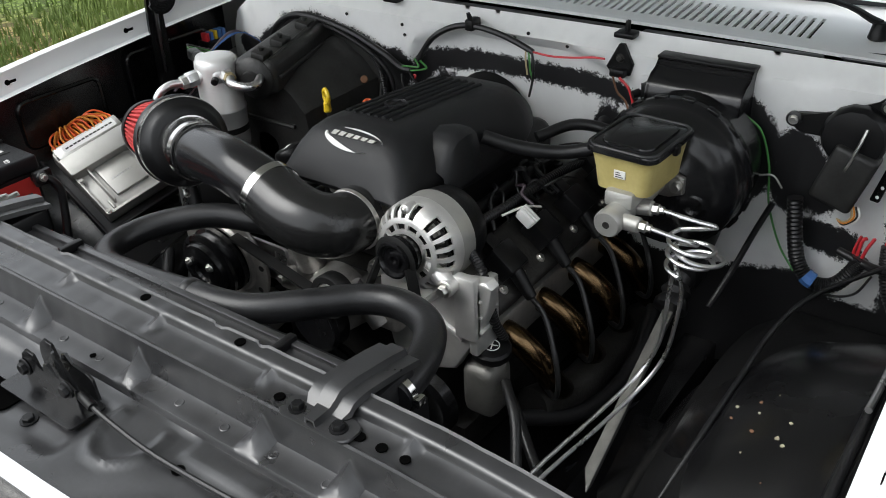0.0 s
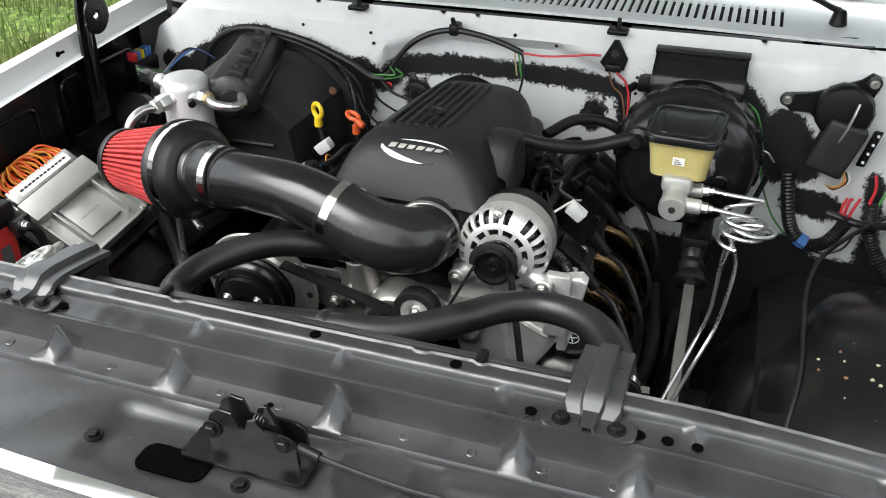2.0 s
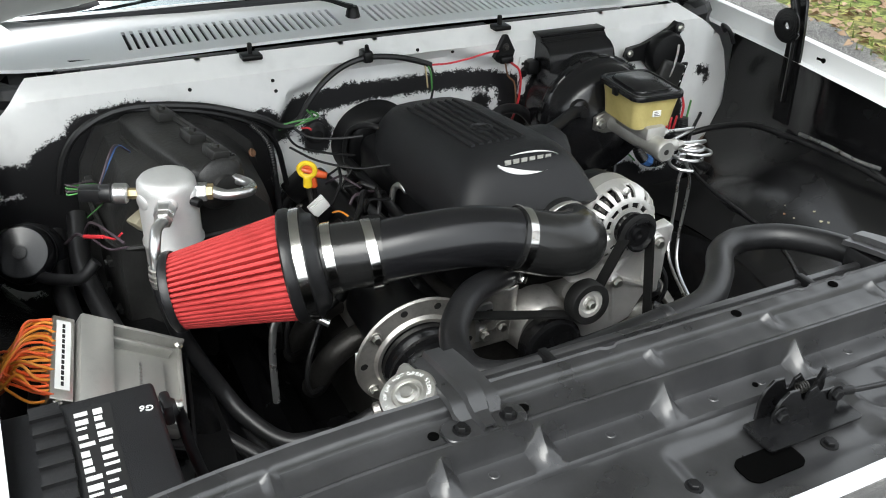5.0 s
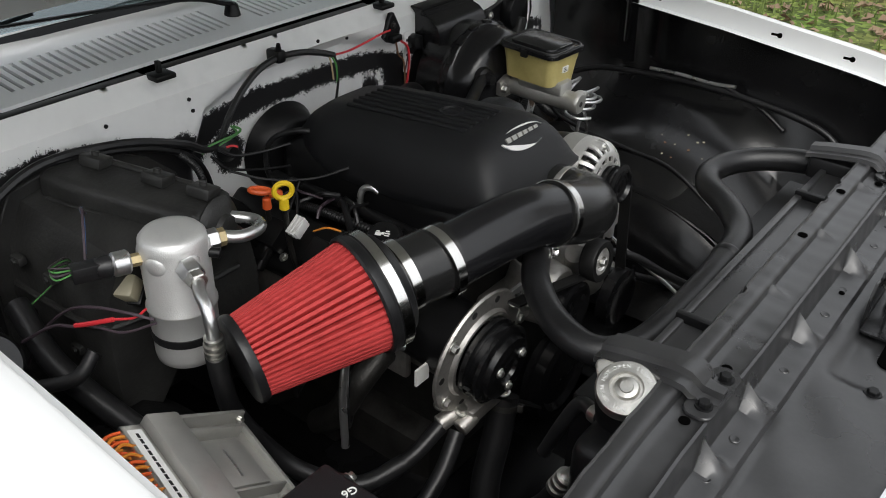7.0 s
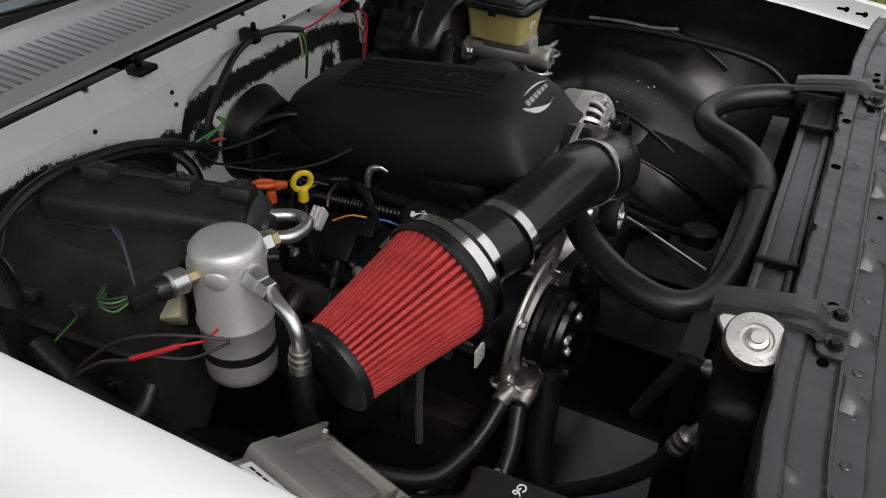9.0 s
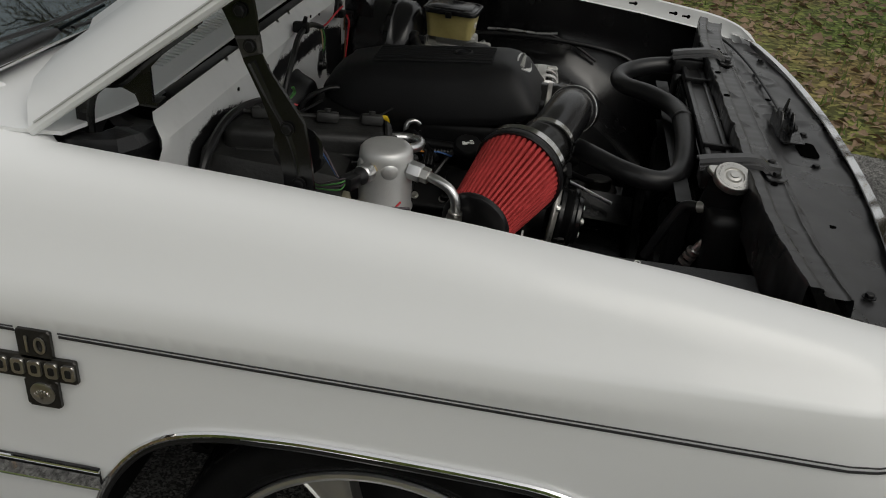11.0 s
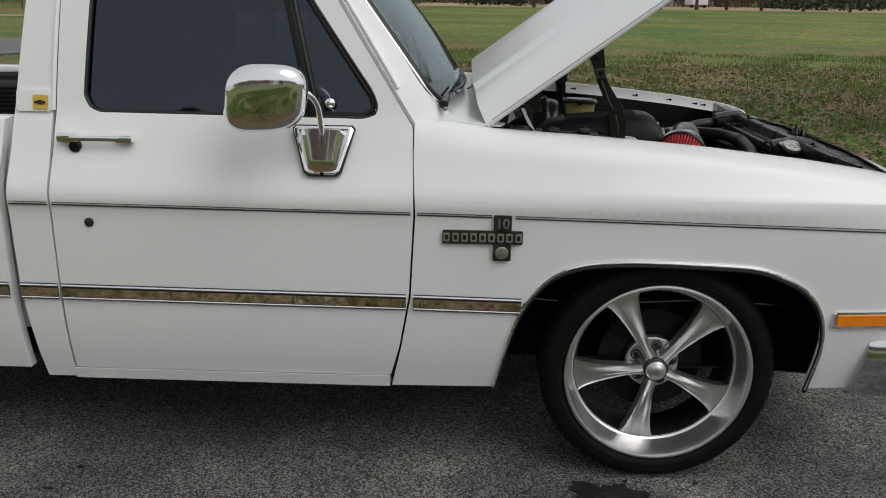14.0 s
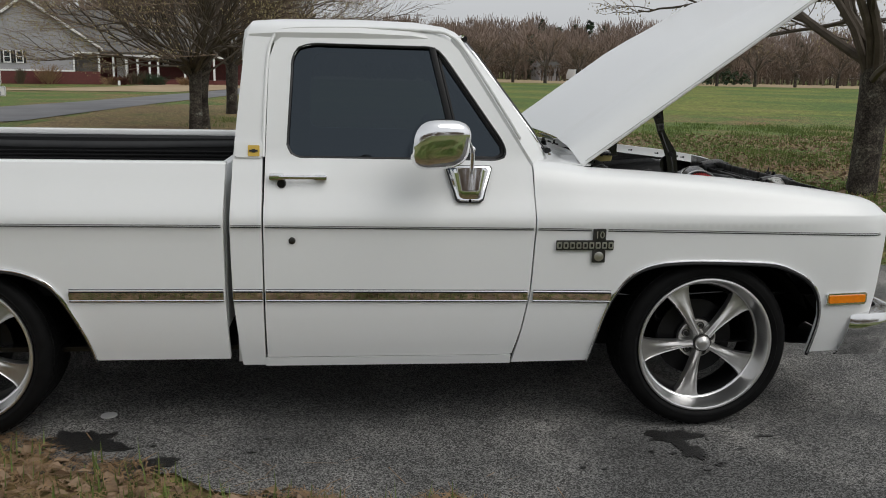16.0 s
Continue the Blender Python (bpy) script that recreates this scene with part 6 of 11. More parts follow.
part("latch_pawl", bm, "black_paint", latch)
bm = bm_new()
add_tube(bm, [(0.686 + 0.006 * math.cos(a), 0.018 + 0.004 * a / 6.28, 0.972 + 0.006 * math.sin(a)) for a in np.linspace(0, 25, 50)], 0.0012, 5, 1, smooth=False)
part("latch_spring", bm, "dark_steel", latch)
for p in ((0.7045, -0.026, 0.961), (0.7045, 0.062, 0.965)):
    bm = bm_new()
    add_hex(bm, p, (1, 0, 0), 0.008, 0.008)
    part("latch_bolt", bm, "black_plastic", latch)
cable = thing("latch_cable", (0.70, 0.30, 0.94), "thin black hood release cable on the radiator support", "cable")
bm = bm_new()
add_tube(bm, [(0.698, 0.080, 0.956), (0.702, 0.13, 0.949), (0.705, 0.22, 0.943), (0.700, 0.36, 0.942), (0.690, 0.50, 0.943), (0.66, 0.66, 0.95), (0.60, 0.74, 0.97)], 0.0034, 8, 6)
part("cable_sleeve", bm, "rubber", cable)
bm = bm_new()
add_cyl(bm, (0.697, 0.074, 0.957), (0.700, 0.100, 0.953), 0.006, seg=12)
part("cable_end", bm, "black_plastic", cable)


def rad_mount(s):
    c = 0.364 * s
    t = thing("radiator_mount", (0.55, c, 0.98), "black stamped radiator mount bracket with two bolts", "bracket", "radiator mounts")
    bm = bm_new()
    add_prism(bm, rounded_rect(0.100, 0.034, 0.012), (0.598, c, 0.9868), (0, 1, 0), (-1, 0, 0), 0.0035, 0.0012)
    part("base_flange", bm, "support_paint", t)
    bm = bm_new()
    rows = []
    for x, z, w in ((0.612, 0.9905, 0.020), (0.600, 0.9910, 0.022), (0.590, 0.9925, 0.026), (0.582, 0.9990, 0.031), (0.574, 1.0045, 0.031), (0.560, 1.0060, 0.031), (0.545, 1.0050, 0.031), (0.520, 1.0010, 0.031), (0.490, 0.9960, 0.031), (0.464, 0.9900, 0.031)):
        rows.append([(x, c + q * w, z + up - (0.007 if abs(q) == 1 and x < 0.585 else 0)) for q, up in ((-1, 0), (-0.94, 0), (-0.42, 0), (-0.33, 0.0075), (0.33, 0.0075), (0.42, 0), (0.94, 0), (1, 0))])
    add_grid(bm, rows)
    thicken(bm, 0.003)
    part("stamped_plate", bm, "support_paint", t, angle=30)
    for d in (-0.029, 0.029):
        bm = bm_new()
        add_hex(bm, (0.600, c + d, 0.990), (0, 0, 1), 0.0072, 0.008)
        part("mount_bolt", bm, "black_plastic", t)
    bm = bm_new()
    add_box(bm, (0.470, c - 0.028, 0.945), (0.545, c + 0.028, 0.985), bevel=0.006)
    part("rubber_pad", bm, "rubber", t)


rad_mount(-1)
rad_mount(1)

# radiator
radiator = thing("radiator", (0.52, 0, 0.45), "black radiator with a steel pressure cap", "radiator")
bm = bm_new()
add_box(bm, (0.492, -0.36, 0.42), (0.538, 0.36, 0.935), bevel=0.003)
part("core", bm, "black_paint", radiator)
bm = bm_new()
add_box(bm, (0.494, -0.34, 0.94), (0.545, 0.34, 0.962), bevel=0.004)
part("top_rail", bm, "support_paint", radiator)
for x in (0.498, 0.538):
    bm = bm_new()
    add_box(bm, (x - 0.006, -0.34, 0.955), (x + 0.006, 0.34, 0.968), bevel=0.003)
    part("rail_bead", bm, "support_paint", radiator)
for y in (-0.222, 0.219):
    bm = bm_new()
    add_box(bm, (0.491, y - 0.006, 0.962), (0.547, y + 0.006, 0.975), bevel=0.002)
    part("rail_strap", bm, "black_plastic", radiator)
for s in (-1, 1):
    bm = bm_new()
    add_box(bm, (0.485, s * 0.42 - 0.055, 0.42), (0.556, s * 0.42 + 0.045, 0.93), bevel=0.02, seg=3)
    part("end_tank", bm, "black_plastic", radiator)
bm = bm_new()
SHROUD = [(-0.38, -0.25), (0.38, -0.25), (0.38, 0.23), (-0.38, 0.23)]
add_panel(bm, SHROUD, lambda y, z: Vector((0.468, y, 0.68 + z)), 0.06, holes=[[(-0.185 + 0.155 * math.cos(a), -0.01 + 0.195 * math.sin(a)) for a in np.linspace(0, 6.2, 28)], [(0.185 + 0.155 * math.cos(a), -0.01 + 0.195 * math.sin(a)) for a in np.linspace(0, 6.2, 28)]], lip=(-0.03, 0, 0))
part("fan_shroud", bm, "black_plastic", radiator, "black plastic fan shroud")
for cy in (-0.185, 0.185):
    bm = bm_new()
    add_lathe(bm, [(0.0, -0.012), (0.052, -0.012), (0.056, 0.0), (0.056, 0.022), (0, 0.022)], (0.452, cy, 0.67), (1, 0, 0), 28)
    add_lathe(bm, [(0.142, 0.0), (0.147, 0.0), (0.147, 0.022), (0.142, 0.022)], (0.452, cy, 0.67), (1, 0, 0), 40)
    for k in range(7):
        a = 2 * math.pi * k / 7
        add_box(bm, (0.050, -0.024, -0.002), (0.144, 0.024, 0.002), Matrix.Translation((0.462, cy, 0.67)) @ frame_z((1, 0, 0)) @ Matrix.Rotation(a, 4, "Z") @ Matrix.Rotation(0.45, 4, "X"))
    part("cooling_fan", bm, "black_plastic", radiator)
CAP_AT, CAP_UP = Vector((0.521, -0.42, 0.988)), Vector((0.1, -0.45, 1)).normalized()
cap_pose = basis(CAP_AT, (1, 0, -0.1), CAP_UP)
bm = bm_new()
add_lathe(bm, [(0.036, -0.17), (0.036, -0.03), (0.030, -0.02), (0.030, -0.008), (0, -0.008)], CAP_AT, CAP_UP, 28)
part("filler_neck", bm, "black_plastic", radiator)
cap = holder("pressure_cap", CAP_AT, radiator, "stamped steel radiator pressure cap")
bm = bm_new()
add_lathe(bm, [(0.030, -0.010), (0.0350, -0.008), (0.0350, 0.002), (0.033, 0.005), (0.0195, 0.006), (0.018, 0.0025), (0.0150, 0.0025), (0.0130, 0.006), (0.0080, 0.007), (0.0072, 0.009), (0, 0.009)], CAP_AT, CAP_UP, 48)
part("cap_disc", bm, "zinc", cap)
for a in (radians(-18), radians(162)):
    bm = bm_new()
    d = cap_pose.to_3x3() @ Vector((math.cos(a), math.sin(a), 0))
    add_prism(bm, [(0.032, -0.014), (0.046, -0.006), (0.049, 0.0), (0.046, 0.006), (0.032, 0.014)], CAP_AT - CAP_UP * 0.007, d, CAP_UP.cross(d), 0.008, 0.002)
    part("cap_ear", bm, "zinc", cap)
for words, a0, step in (("OPEN SLOWLY", 150, -11.5), ("DO NOT OPEN HOT", -32, -11.5)):
    bm = bm_new()
    for k, ch in enumerate(words):
        if ch == " ":
            continue
        a = radians(a0 + step * k)
        d = cap_pose.to_3x3() @ Vector((math.cos(a), math.sin(a), 0))
        merge(bm, text_bm(ch, 0.0068, basis(CAP_AT + CAP_UP * 0.0058 + d * 0.0265, d.cross(CAP_UP), CAP_UP), 0.0003))
    part("cap_lettering", bm, "grey_print", cap)


def hose(name, label, points, r, material="rubber", category="hose", group="", steps=8, seg=16, ridges=0.0, radii=None):
    t = thing(name, points[0], label, category, group)
    bm = bm_new()
    add_tube(bm, points, r, seg, steps, ridges=ridges, radii=radii)
    part("hose_wall" if category == "hose" else "sleeve", bm, material, t)
    return t


def clamp(parent, at, axis, r, w=0.010, name="hose_clamp", material="steel"):
    bm = bm_new()
    ax = Vector(axis).normalized()
    add_lathe(bm, [(r, -w / 2), (r + 0.0016, -w / 2), (r + 0.0016, w / 2), (r, w / 2)], at, ax, 32)
    side = ax.orthogonal().normalized()
    add_box(bm, (-0.006, -0.007, r), (0.006, 0.007, r + 0.010), Matrix.Translation(at) @ frame_z(ax) @ Matrix.Rotation(radians(90), 4, "Y") @ Matrix.Rotation(radians(-90), 4, "Z"), bevel=0.0015)
    return part(name, bm, material, parent)


top_hose = hose("radiator_hose", "thick black upper radiator hose in a long bend", [(0.195, -0.085, 0.885), (0.225, -0.135, 0.902), (0.268, -0.205, 0.914), (0.336, -0.265, 0.911), (0.408, -0.282, 0.904), (0.452, -0.24, 0.908), (0.470, -0.15, 0.925), (0.472, -0.005, 0.941), (0.455, 0.085, 0.941), (0.408, 0.15, 0.943), (0.352, 0.205, 0.940), (0.334, 0.262, 0.940), (0.36, 0.325, 0.945), (0.425, 0.366, 0.953), (0.505, 0.385, 0.957)], 0.0215, seg=20, steps=7)
bm = bm_new()
add_lathe(bm, [(0.0215, -0.008), (0.0240, -0.004), (0.0240, 0.004), (0.0215, 0.008)], (0.472, -0.005, 0.941), (0, 1, 0), 24)
part("hose_bead", bm, "rubber", top_hose)
clamp(top_hose, (0.494, 0.384, 0.957), (1, 0.1, 0.05), 0.022)
clamp(top_hose, (0.207, -0.10, 0.893), (0.4, -0.8, 0.5), 0.022)
lower = hose("radiator_hose", "thick black lower radiator hose dropping from the pump", [(0.22, -0.19, 0.66), (0.23, -0.22, 0.60), (0.245, -0.27, 0.51), (0.30, -0.32, 0.42), (0.45, -0.38, 0.40)], 0.025, seg=18)
clamp(lower, (0.222, -0.197, 0.645), (0.1, -0.3, -1), 0.0255, material="dark_steel")
over = hose("overflow_hose", "thin black overflow hose with a steel clamp", [(0.505, -0.415, 0.925), (0.480, -0.40, 0.914), (0.452, -0.385, 0.905), (0.43, -0.38, 0.86), (0.40, -0.37, 0.78)], 0.009)
clamp(over, (0.482, -0.401, 0.914), (1, -0.5, 0.3), 0.0095, 0.014, material="zinc")
ac = thing("ac_line", (0.47, -0.45, 0.8), "bare aluminium air conditioning line with a crimped fitting", "pipe")
bm = bm_new()
add_tube(bm, [(0.575, -0.45, 0.893), (0.530, -0.462, 0.897), (0.495, -0.452, 0.874), (0.475, -0.450, 0.845)], 0.0075, 12, 6)
part("line_tube", bm, "sat_alu", ac)
bm = bm_new()
add_lathe(bm, [(0.011, 0), (0.011, 0.022), (0.009, 0.024), (0, 0.024)], (0.542, -0.460, 0.897), (-1, -0.15, 0.0), 6)
part("flare_nut", bm, "zinc", ac)
for q in (0.0, 0.013, 0.026):
    bm = bm_new()
    add_lathe(bm, [(0.008, 0), (0.013, 0.001), (0.013, 0.008), (0.008, 0.0095)], Vector((0.478, -0.450, 0.850)) + Vector((-0.4, 0.05, -0.9)).normalized() * q, (-0.4, 0.05, -0.9), 18)
    part("crimp_ring", bm, "zinc", ac)
bm = bm_new()
add_tube(bm, [(0.466, -0.449, 0.822), (0.44, -0.445, 0.77), (0.38, -0.44, 0.70), (0.28, -0.43, 0.62)], 0.011, 12, 6)
part("line_hose", bm, "rubber", ac)

# ---- engine ----
engine = thing("engine", (-0.05, 0, 0.45), "black and bare aluminium V8 engine block with valve covers", "engine")
CY = -0.020
bm = bm_new()
add_box(bm, (-0.42, -0.20, 0.50), (0.15, 0.16, 0.78), bevel=0.02)
part("block", bm, "dark_steel", engine)
for s in (-1, 1):
    cy = CY + s * 0.222
    tilt = Matrix.Translation((-0.13, cy, 0.80)) @ Matrix.Rotation(radians(-s * 38), 4, "X")
    bm = bm_new()
    add_box(bm, (-0.26, -0.058, -0.10), (0.25, 0.058, 0.028), tilt, bevel=0.012, seg=3)
    part("valve_cover", bm, "dark_steel" if s > 0 else "black_plastic", engine)
    bm = bm_new()
    add_box(bm, (-0.25, -0.07, -0.16), (0.24, 0.065, -0.085), tilt, bevel=0.006)
    part("cylinder_head", bm, "aluminium", engine)
    for k in range(4):
        x = -0.345 + 0.118 * k + (0.02 if s > 0 else 0)
        m = Matrix.Translation((x, cy, 0.80)) @ Matrix.Rotation(radians(-s * 38), 4, "X")
        bm = bm_new()
        add_box(bm, (-0.026, -0.030, 0.030), (0.026, 0.022, 0.066), m, bevel=0.004)
        add_box(bm, (-0.032, -0.036, 0.028), (-0.006, 0.010, 0.046), m, bevel=0.003)
        nose = m @ Vector((0.0, 0.012 * s, 0.050))
        add_cyl(bm, nose, m @ Vector((0.006, 0.072 * s, 0.040)), 0.014, 0.010, 16, 0.002)
        add_box(bm, (-0.012, -0.056, 0.034), (0.012, -0.028, 0.056), m, bevel=0.002)
        coil = part("ignition_coil", bm, "black_plastic", engine, "black ignition coil pack")
        for q in (-0.028, 0.03):
            bm = bm_new()
            add_hex(bm, m @ Vector((q, 0.03 * s, 0.028)), m.to_3x3() @ Vector((0, 0, 1)), 0.006, 0.006)
            part("coil_bolt", bm, "zinc", engine)
        tip = m @ Vector((0.006, 0.072 * s, 0.040))
        bm = bm_new()
        add_tube(bm, [tip, tip + Vector((0.015, 0.035 * s, -0.02)), tip + Vector((0.045, 0.075 * s, -0.09)), tip + Vector((0.04, 0.07 * s, -0.15)), tip + Vector((0.01, 0.03 * s, -0.165))], 0.0048, 8, 7)
        part("spark_lead", bm, "rubber", engine, "black spark plug lead")
        bm = bm_new()
        e = Vector((x + 0.035, CY + s * 0.275, 0.715))
        add_tube(bm, [e + Vector((0, -0.03 * s, 0.012)), e + Vector((0, 0.015 * s, 0.002)), e + Vector((-0.01, 0.055 * s, -0.035)), e + Vector((-0.04, 0.07 * s, -0.10)), e + Vector((-0.10, 0.06 * s, -0.16))], 0.023, 16, 6)
        part("exhaust_runner", bm, "exhaust" if s > 0 else "dark_steel", engine, "heat-coloured exhaust runner")
    bm = bm_new()
    add_box(bm, (-0.36, CY + s * 0.262 - 0.008, 0.685), (0.09, CY + s * 0.262 + 0.008, 0.755), bevel=0.006)
    part("exhaust_flange", bm, "aluminium", engine)
bm = bm_new()
add_box(bm, (-0.36, CY - 0.12, 0.78), (0.08, CY + 0.12, 0.93), bevel=0.03, seg=3)
part("intake_manifold", bm, "black_plastic", engine)
for s in (-1, 1):
    bm = bm_new()
    add_tube(bm, [(-0.34, CY + s * 0.145, 0.872), (-0.13, CY + s * 0.147, 0.876), (0.07, CY + s * 0.145, 0.872)], 0.011, 10, 4)
    part("fuel_rail", bm, "black_plastic", engine)
    for k in range(4):
        bm = bm_new()
        x = -0.30 + 0.11 * k
        add_cyl(bm, (x, CY + s * 0.142, 0.86), (x, CY + s * 0.125, 0.815), 0.010, 0.008, 12, 0.002)
        add_box(bm, (x - 0.01, CY + s * 0.155 - 0.012, 0.842), (x + 0.01, CY + s * 0.155 + 0.012, 0.862), bevel=0.003)
        part("injector", bm, "black_plastic", engine)
# throttle body
bm = bm_new()
add_lathe(bm, [(0.050, 0), (0.054, 0.004), (0.054, 0.012), (0.047, 0.016), (0.044, 0.055), (0.05, 0.06), (0.05, 0.07)], (0.175, 0.028, 0.925), (-1, 0, 0.05), 32)
tb = part("throttle_body", bm, "aluminium", engine, "bare aluminium throttle body")
bm = bm_new()
add_cyl(bm, (0.130, 0.022, 0.962), (0.130, 0.050, 0.962), 0.013, seg=14, bevel=0.002)
part("idle_valve", bm, "rust", engine, "brown idle air valve")
bm = bm_new()
add_box(bm, (0.105, -0.045, 0.945), (0.145, 0.015, 0.972), bevel=0.006)
part("sensor_housing", bm, "aluminium", engine)
# front: water pump, brackets, pulleys
bm = bm_new()
add_box(bm, (0.13, -0.165, 0.735), (0.185, 0.115, 0.805), bevel=0.012, seg=3)
add_cyl(bm, (0.15, -0.02, 0.76), (0.21, -0.02, 0.76), 0.062, 0.055, 32, 0.006)
add_cyl(bm, (0.165, -0.085, 0.80), (0.182, -0.09, 0.868), 0.026, 0.024, 24, 0.004)
add_cyl(bm, (0.165, -0.175, 0.70), (0.215, -0.185, 0.67), 0.035, 0.028, 24, 0.004)
for y in (-0.12, -0.04, 0.05):
    add_cyl(bm, (0.185, y, 0.79), (0.197, y, 0.792), 0.014, 0.012, 16, 0.002)
part("water_pump", bm, "aluminium", engine, "cast aluminium water pump")
bm = bm_new()
add_cyl(bm, (0.177, -0.088, 0.855), (0.19, -0.092, 0.895), 0.0225, seg=24, bevel=0.002)
part("hose_neck", bm, "steel", engine)
bm = bm_new()
add_prism(bm, rounded_rect(0.100, 0.072, 0.006), (0.190, -0.168, 0.800), (0, 1, 0), (0, 0, 1), 0.006, 0.001)
plate = part("bracket_plate", bm, "sat_alu", engine, "smooth aluminium bracket plate with raised marks")
for k, w in enumerate((0.006, 0.010, 0.010)):
    bm = bm_new()
    add_prism(bm, rounded_rect(w, 0.016, 0.002), (0.196, -0.186 + 0.014 * k, 0.806), (0, 1, 0), (0, 0, 1), 0.0012)
    part("raised_mark", bm, "sat_alu", plate)
for y, z in ((-0.132, 0.775), (-0.196, 0.775), (-0.03, 0.795), (-0.10, 0.785)):
    bm = bm_new()
    add_hex(bm, (0.197, y, z), (1, 0, 0), 0.008, 0.01)
    part("front_bolt", bm, "zinc", engine)
# compressor
comp = thing("ac_compressor", (0.2, -0.25, 0.7), "air conditioning compressor with a drilled steel mounting ring", "compressor")
CC = Vector((0.205, -0.262, 0.790))
bm = bm_new()
add_lathe(bm, [(0.0, -0.16), (0.055, -0.16), (0.062, -0.15), (0.062, -0.01), (0.05, 0.0)], CC, (1, 0, -0.1), 40)
part("compressor_body", bm, "black_plastic", comp)
bm = bm_new()
add_lathe(bm, [(0.066, 0.0), (0.104, 0.0), (0.106, 0.003), (0.104, 0.007), (0.076, 0.008), (0.072, 0.014), (0.066, 0.014)], CC, (1, 0, -0.1), 56)
part("mounting_ring", bm, "aluminium", comp)
for k in range(10):
    a = 2 * math.pi * k / 10
    q = frame_z((1, 0, -0.1)).to_3x3()
    c = CC + q @ Vector((0.092 * math.cos(a), 0.092 * math.sin(a), 0.0072))
    bm = bm_new()
    if k in (1, 4, 6, 8):
        add_hex(bm, c, (1, 0, -0.1), 0.007, 0.009)
        part("ring_bolt", bm, "zinc", comp)
    else:
        add_lathe(bm, [(0.006, 0), (0.006, 0.001), (0, 0.001)], c, (1, 0, -0.1), 12)
        part("ring_hole", bm, "black_print", comp)
bm = bm_new()
add_lathe(bm, [(0.060, 0.014), (0.066, 0.018), (0.066, 0.026), (0.062, 0.028), (0.060, 0.030), (0.062, 0.032), (0.060, 0.034), (0.062, 0.036), (0.060, 0.038), (0.062, 0.040), (0.066, 0.044), (0.066, 0.05), (0.058, 0.054), (0.054, 0.052), (0.052, 0.062), (0.042, 0.066), (0.02, 0.066), (0.018, 0.060), (0, 0.060)], CC, (1, 0, -0.1), 48)
part("clutch_pulley", bm, "black_paint", comp, "black grooved clutch pulley")
q = frame_z((1, 0, -0.1)).to_3x3()
for a in (0.6, 2.7, 4.8):
    bm = bm_new()
    add_hex(bm, CC + q @ Vector((0.033 * math.cos(a), 0.033 * math.sin(a), 0.066)), (1, 0, -0.1), 0.006, 0.006)
    part("clutch_rivet", bm, "zinc", comp)
bm = bm_new()
add_box(bm, (0.155, -0.335, 0.735), (0.159, -0.305, 0.765), Matrix.Translation((0, -0.012, 0.01)))
part("paper_label", bm, "white_label", comp)
bm = bm_new()
add_box(bm, (0.17, -0.30, 0.672), (0.235, -0.20, 0.700), bevel=0.008)
add_cyl(bm, (0.20, -0.30, 0.685), (0.19, -0.33, 0.675), 0.014, seg=16, bevel=0.002)
add_cyl(bm, (0.225, -0.285, 0.685), (0.22, -0.315, 0.672), 0.014, seg=16, bevel=0.002)
part("line_manifold", bm, "aluminium", comp)
for x, y, z in ((0.178, -0.31, 0.695), (0.212, -0.30, 0.695), (0.245, -0.235, 0.71)):
    bm = bm_new()
    add_hex(bm, (x, y, z), (0.3, -0.2, 1), 0.008, 0.012)
    part("line_bolt", bm, "zinc", comp)
hose("ac_hose", "black rubber air conditioning hose", [(0.195, -0.33, 0.675), (0.18, -0.39, 0.64), (0.14, -0.47, 0.60), (0.05, -0.56, 0.60), (-0.10, -0.62, 0.64)], 0.0125)
hose("ac_hose", "black rubber air conditioning hose", [(0.22, -0.32, 0.67), (0.23, -0.38, 0.62), (0.22, -0.46, 0.57), (0.16, -0.55, 0.55), (0.05, -0.60, 0.55)], 0.0135)
# tensioner
tens = thing("belt_tensioner", (0.22, 0.036, 0.8), "black belt tensioner pulley with a steel centre", "pulley")
TC = Vector((0.228, 0.036, 0.823))
bm = bm_new()
add_lathe(bm, [(0.025, 0.0), (0.036, 0.001), (0.038, 0.004), (0.038, 0.026), (0.036, 0.029), (0.0255, 0.029), (0.0255, 0.024)], TC, (1, 0, 0.1), 48)
part("pulley_rim", bm, "belt", tens)
bm = bm_new()
add_lathe(bm, [(0.0255, 0.0245), (0.0235, 0.027), (0.0175, 0.0265), (0.0145, 0.021), (0.010, 0.021), (0.010, 0.026), (0, 0.026)], TC, (1, 0, 0.1), 40)
part("pulley_hub", bm, "bright_alu", tens)
bm = bm_new()
add_hex(bm, TC + Vector((0.026, 0, 0.0026)), (1, 0, 0.1), 0.007, 0.008)
part("pulley_bolt", bm, "zinc", tens)
bm = bm_new()
add_tube(bm, [(0.20, 0.036, 0.82), (0.19, 0.06, 0.78), (0.185, 0.08, 0.75)], 0.018, 12, 4)
part("tensioner_arm", bm, "aluminium", tens)
# alternator
alt = thing("alternator", (0.16, 0.15, 0.83), "bright cast aluminium alternator with a black pulley", "alternator")
AC = Vector((0.188, 0.150, 0.912))
AX = Vector((1, 0, 0.06)).normalized()
qa = frame_z(AX).to_3x3()
bm = bm_new()
add_lathe(bm, [(0.0, -0.135), (0.055, -0.135), (0.066, -0.125), (0.070, -0.10), (0.070, -0.065)], AC, AX, 48)
part("rear_housing", bm, "black_plastic", alt)
bm = bm_new()
add_lathe(bm, [(0.070, -0.085), (0.0735, -0.083), (0.0735, -0.050), (0.070, -0.048)], AC, AX, 48)
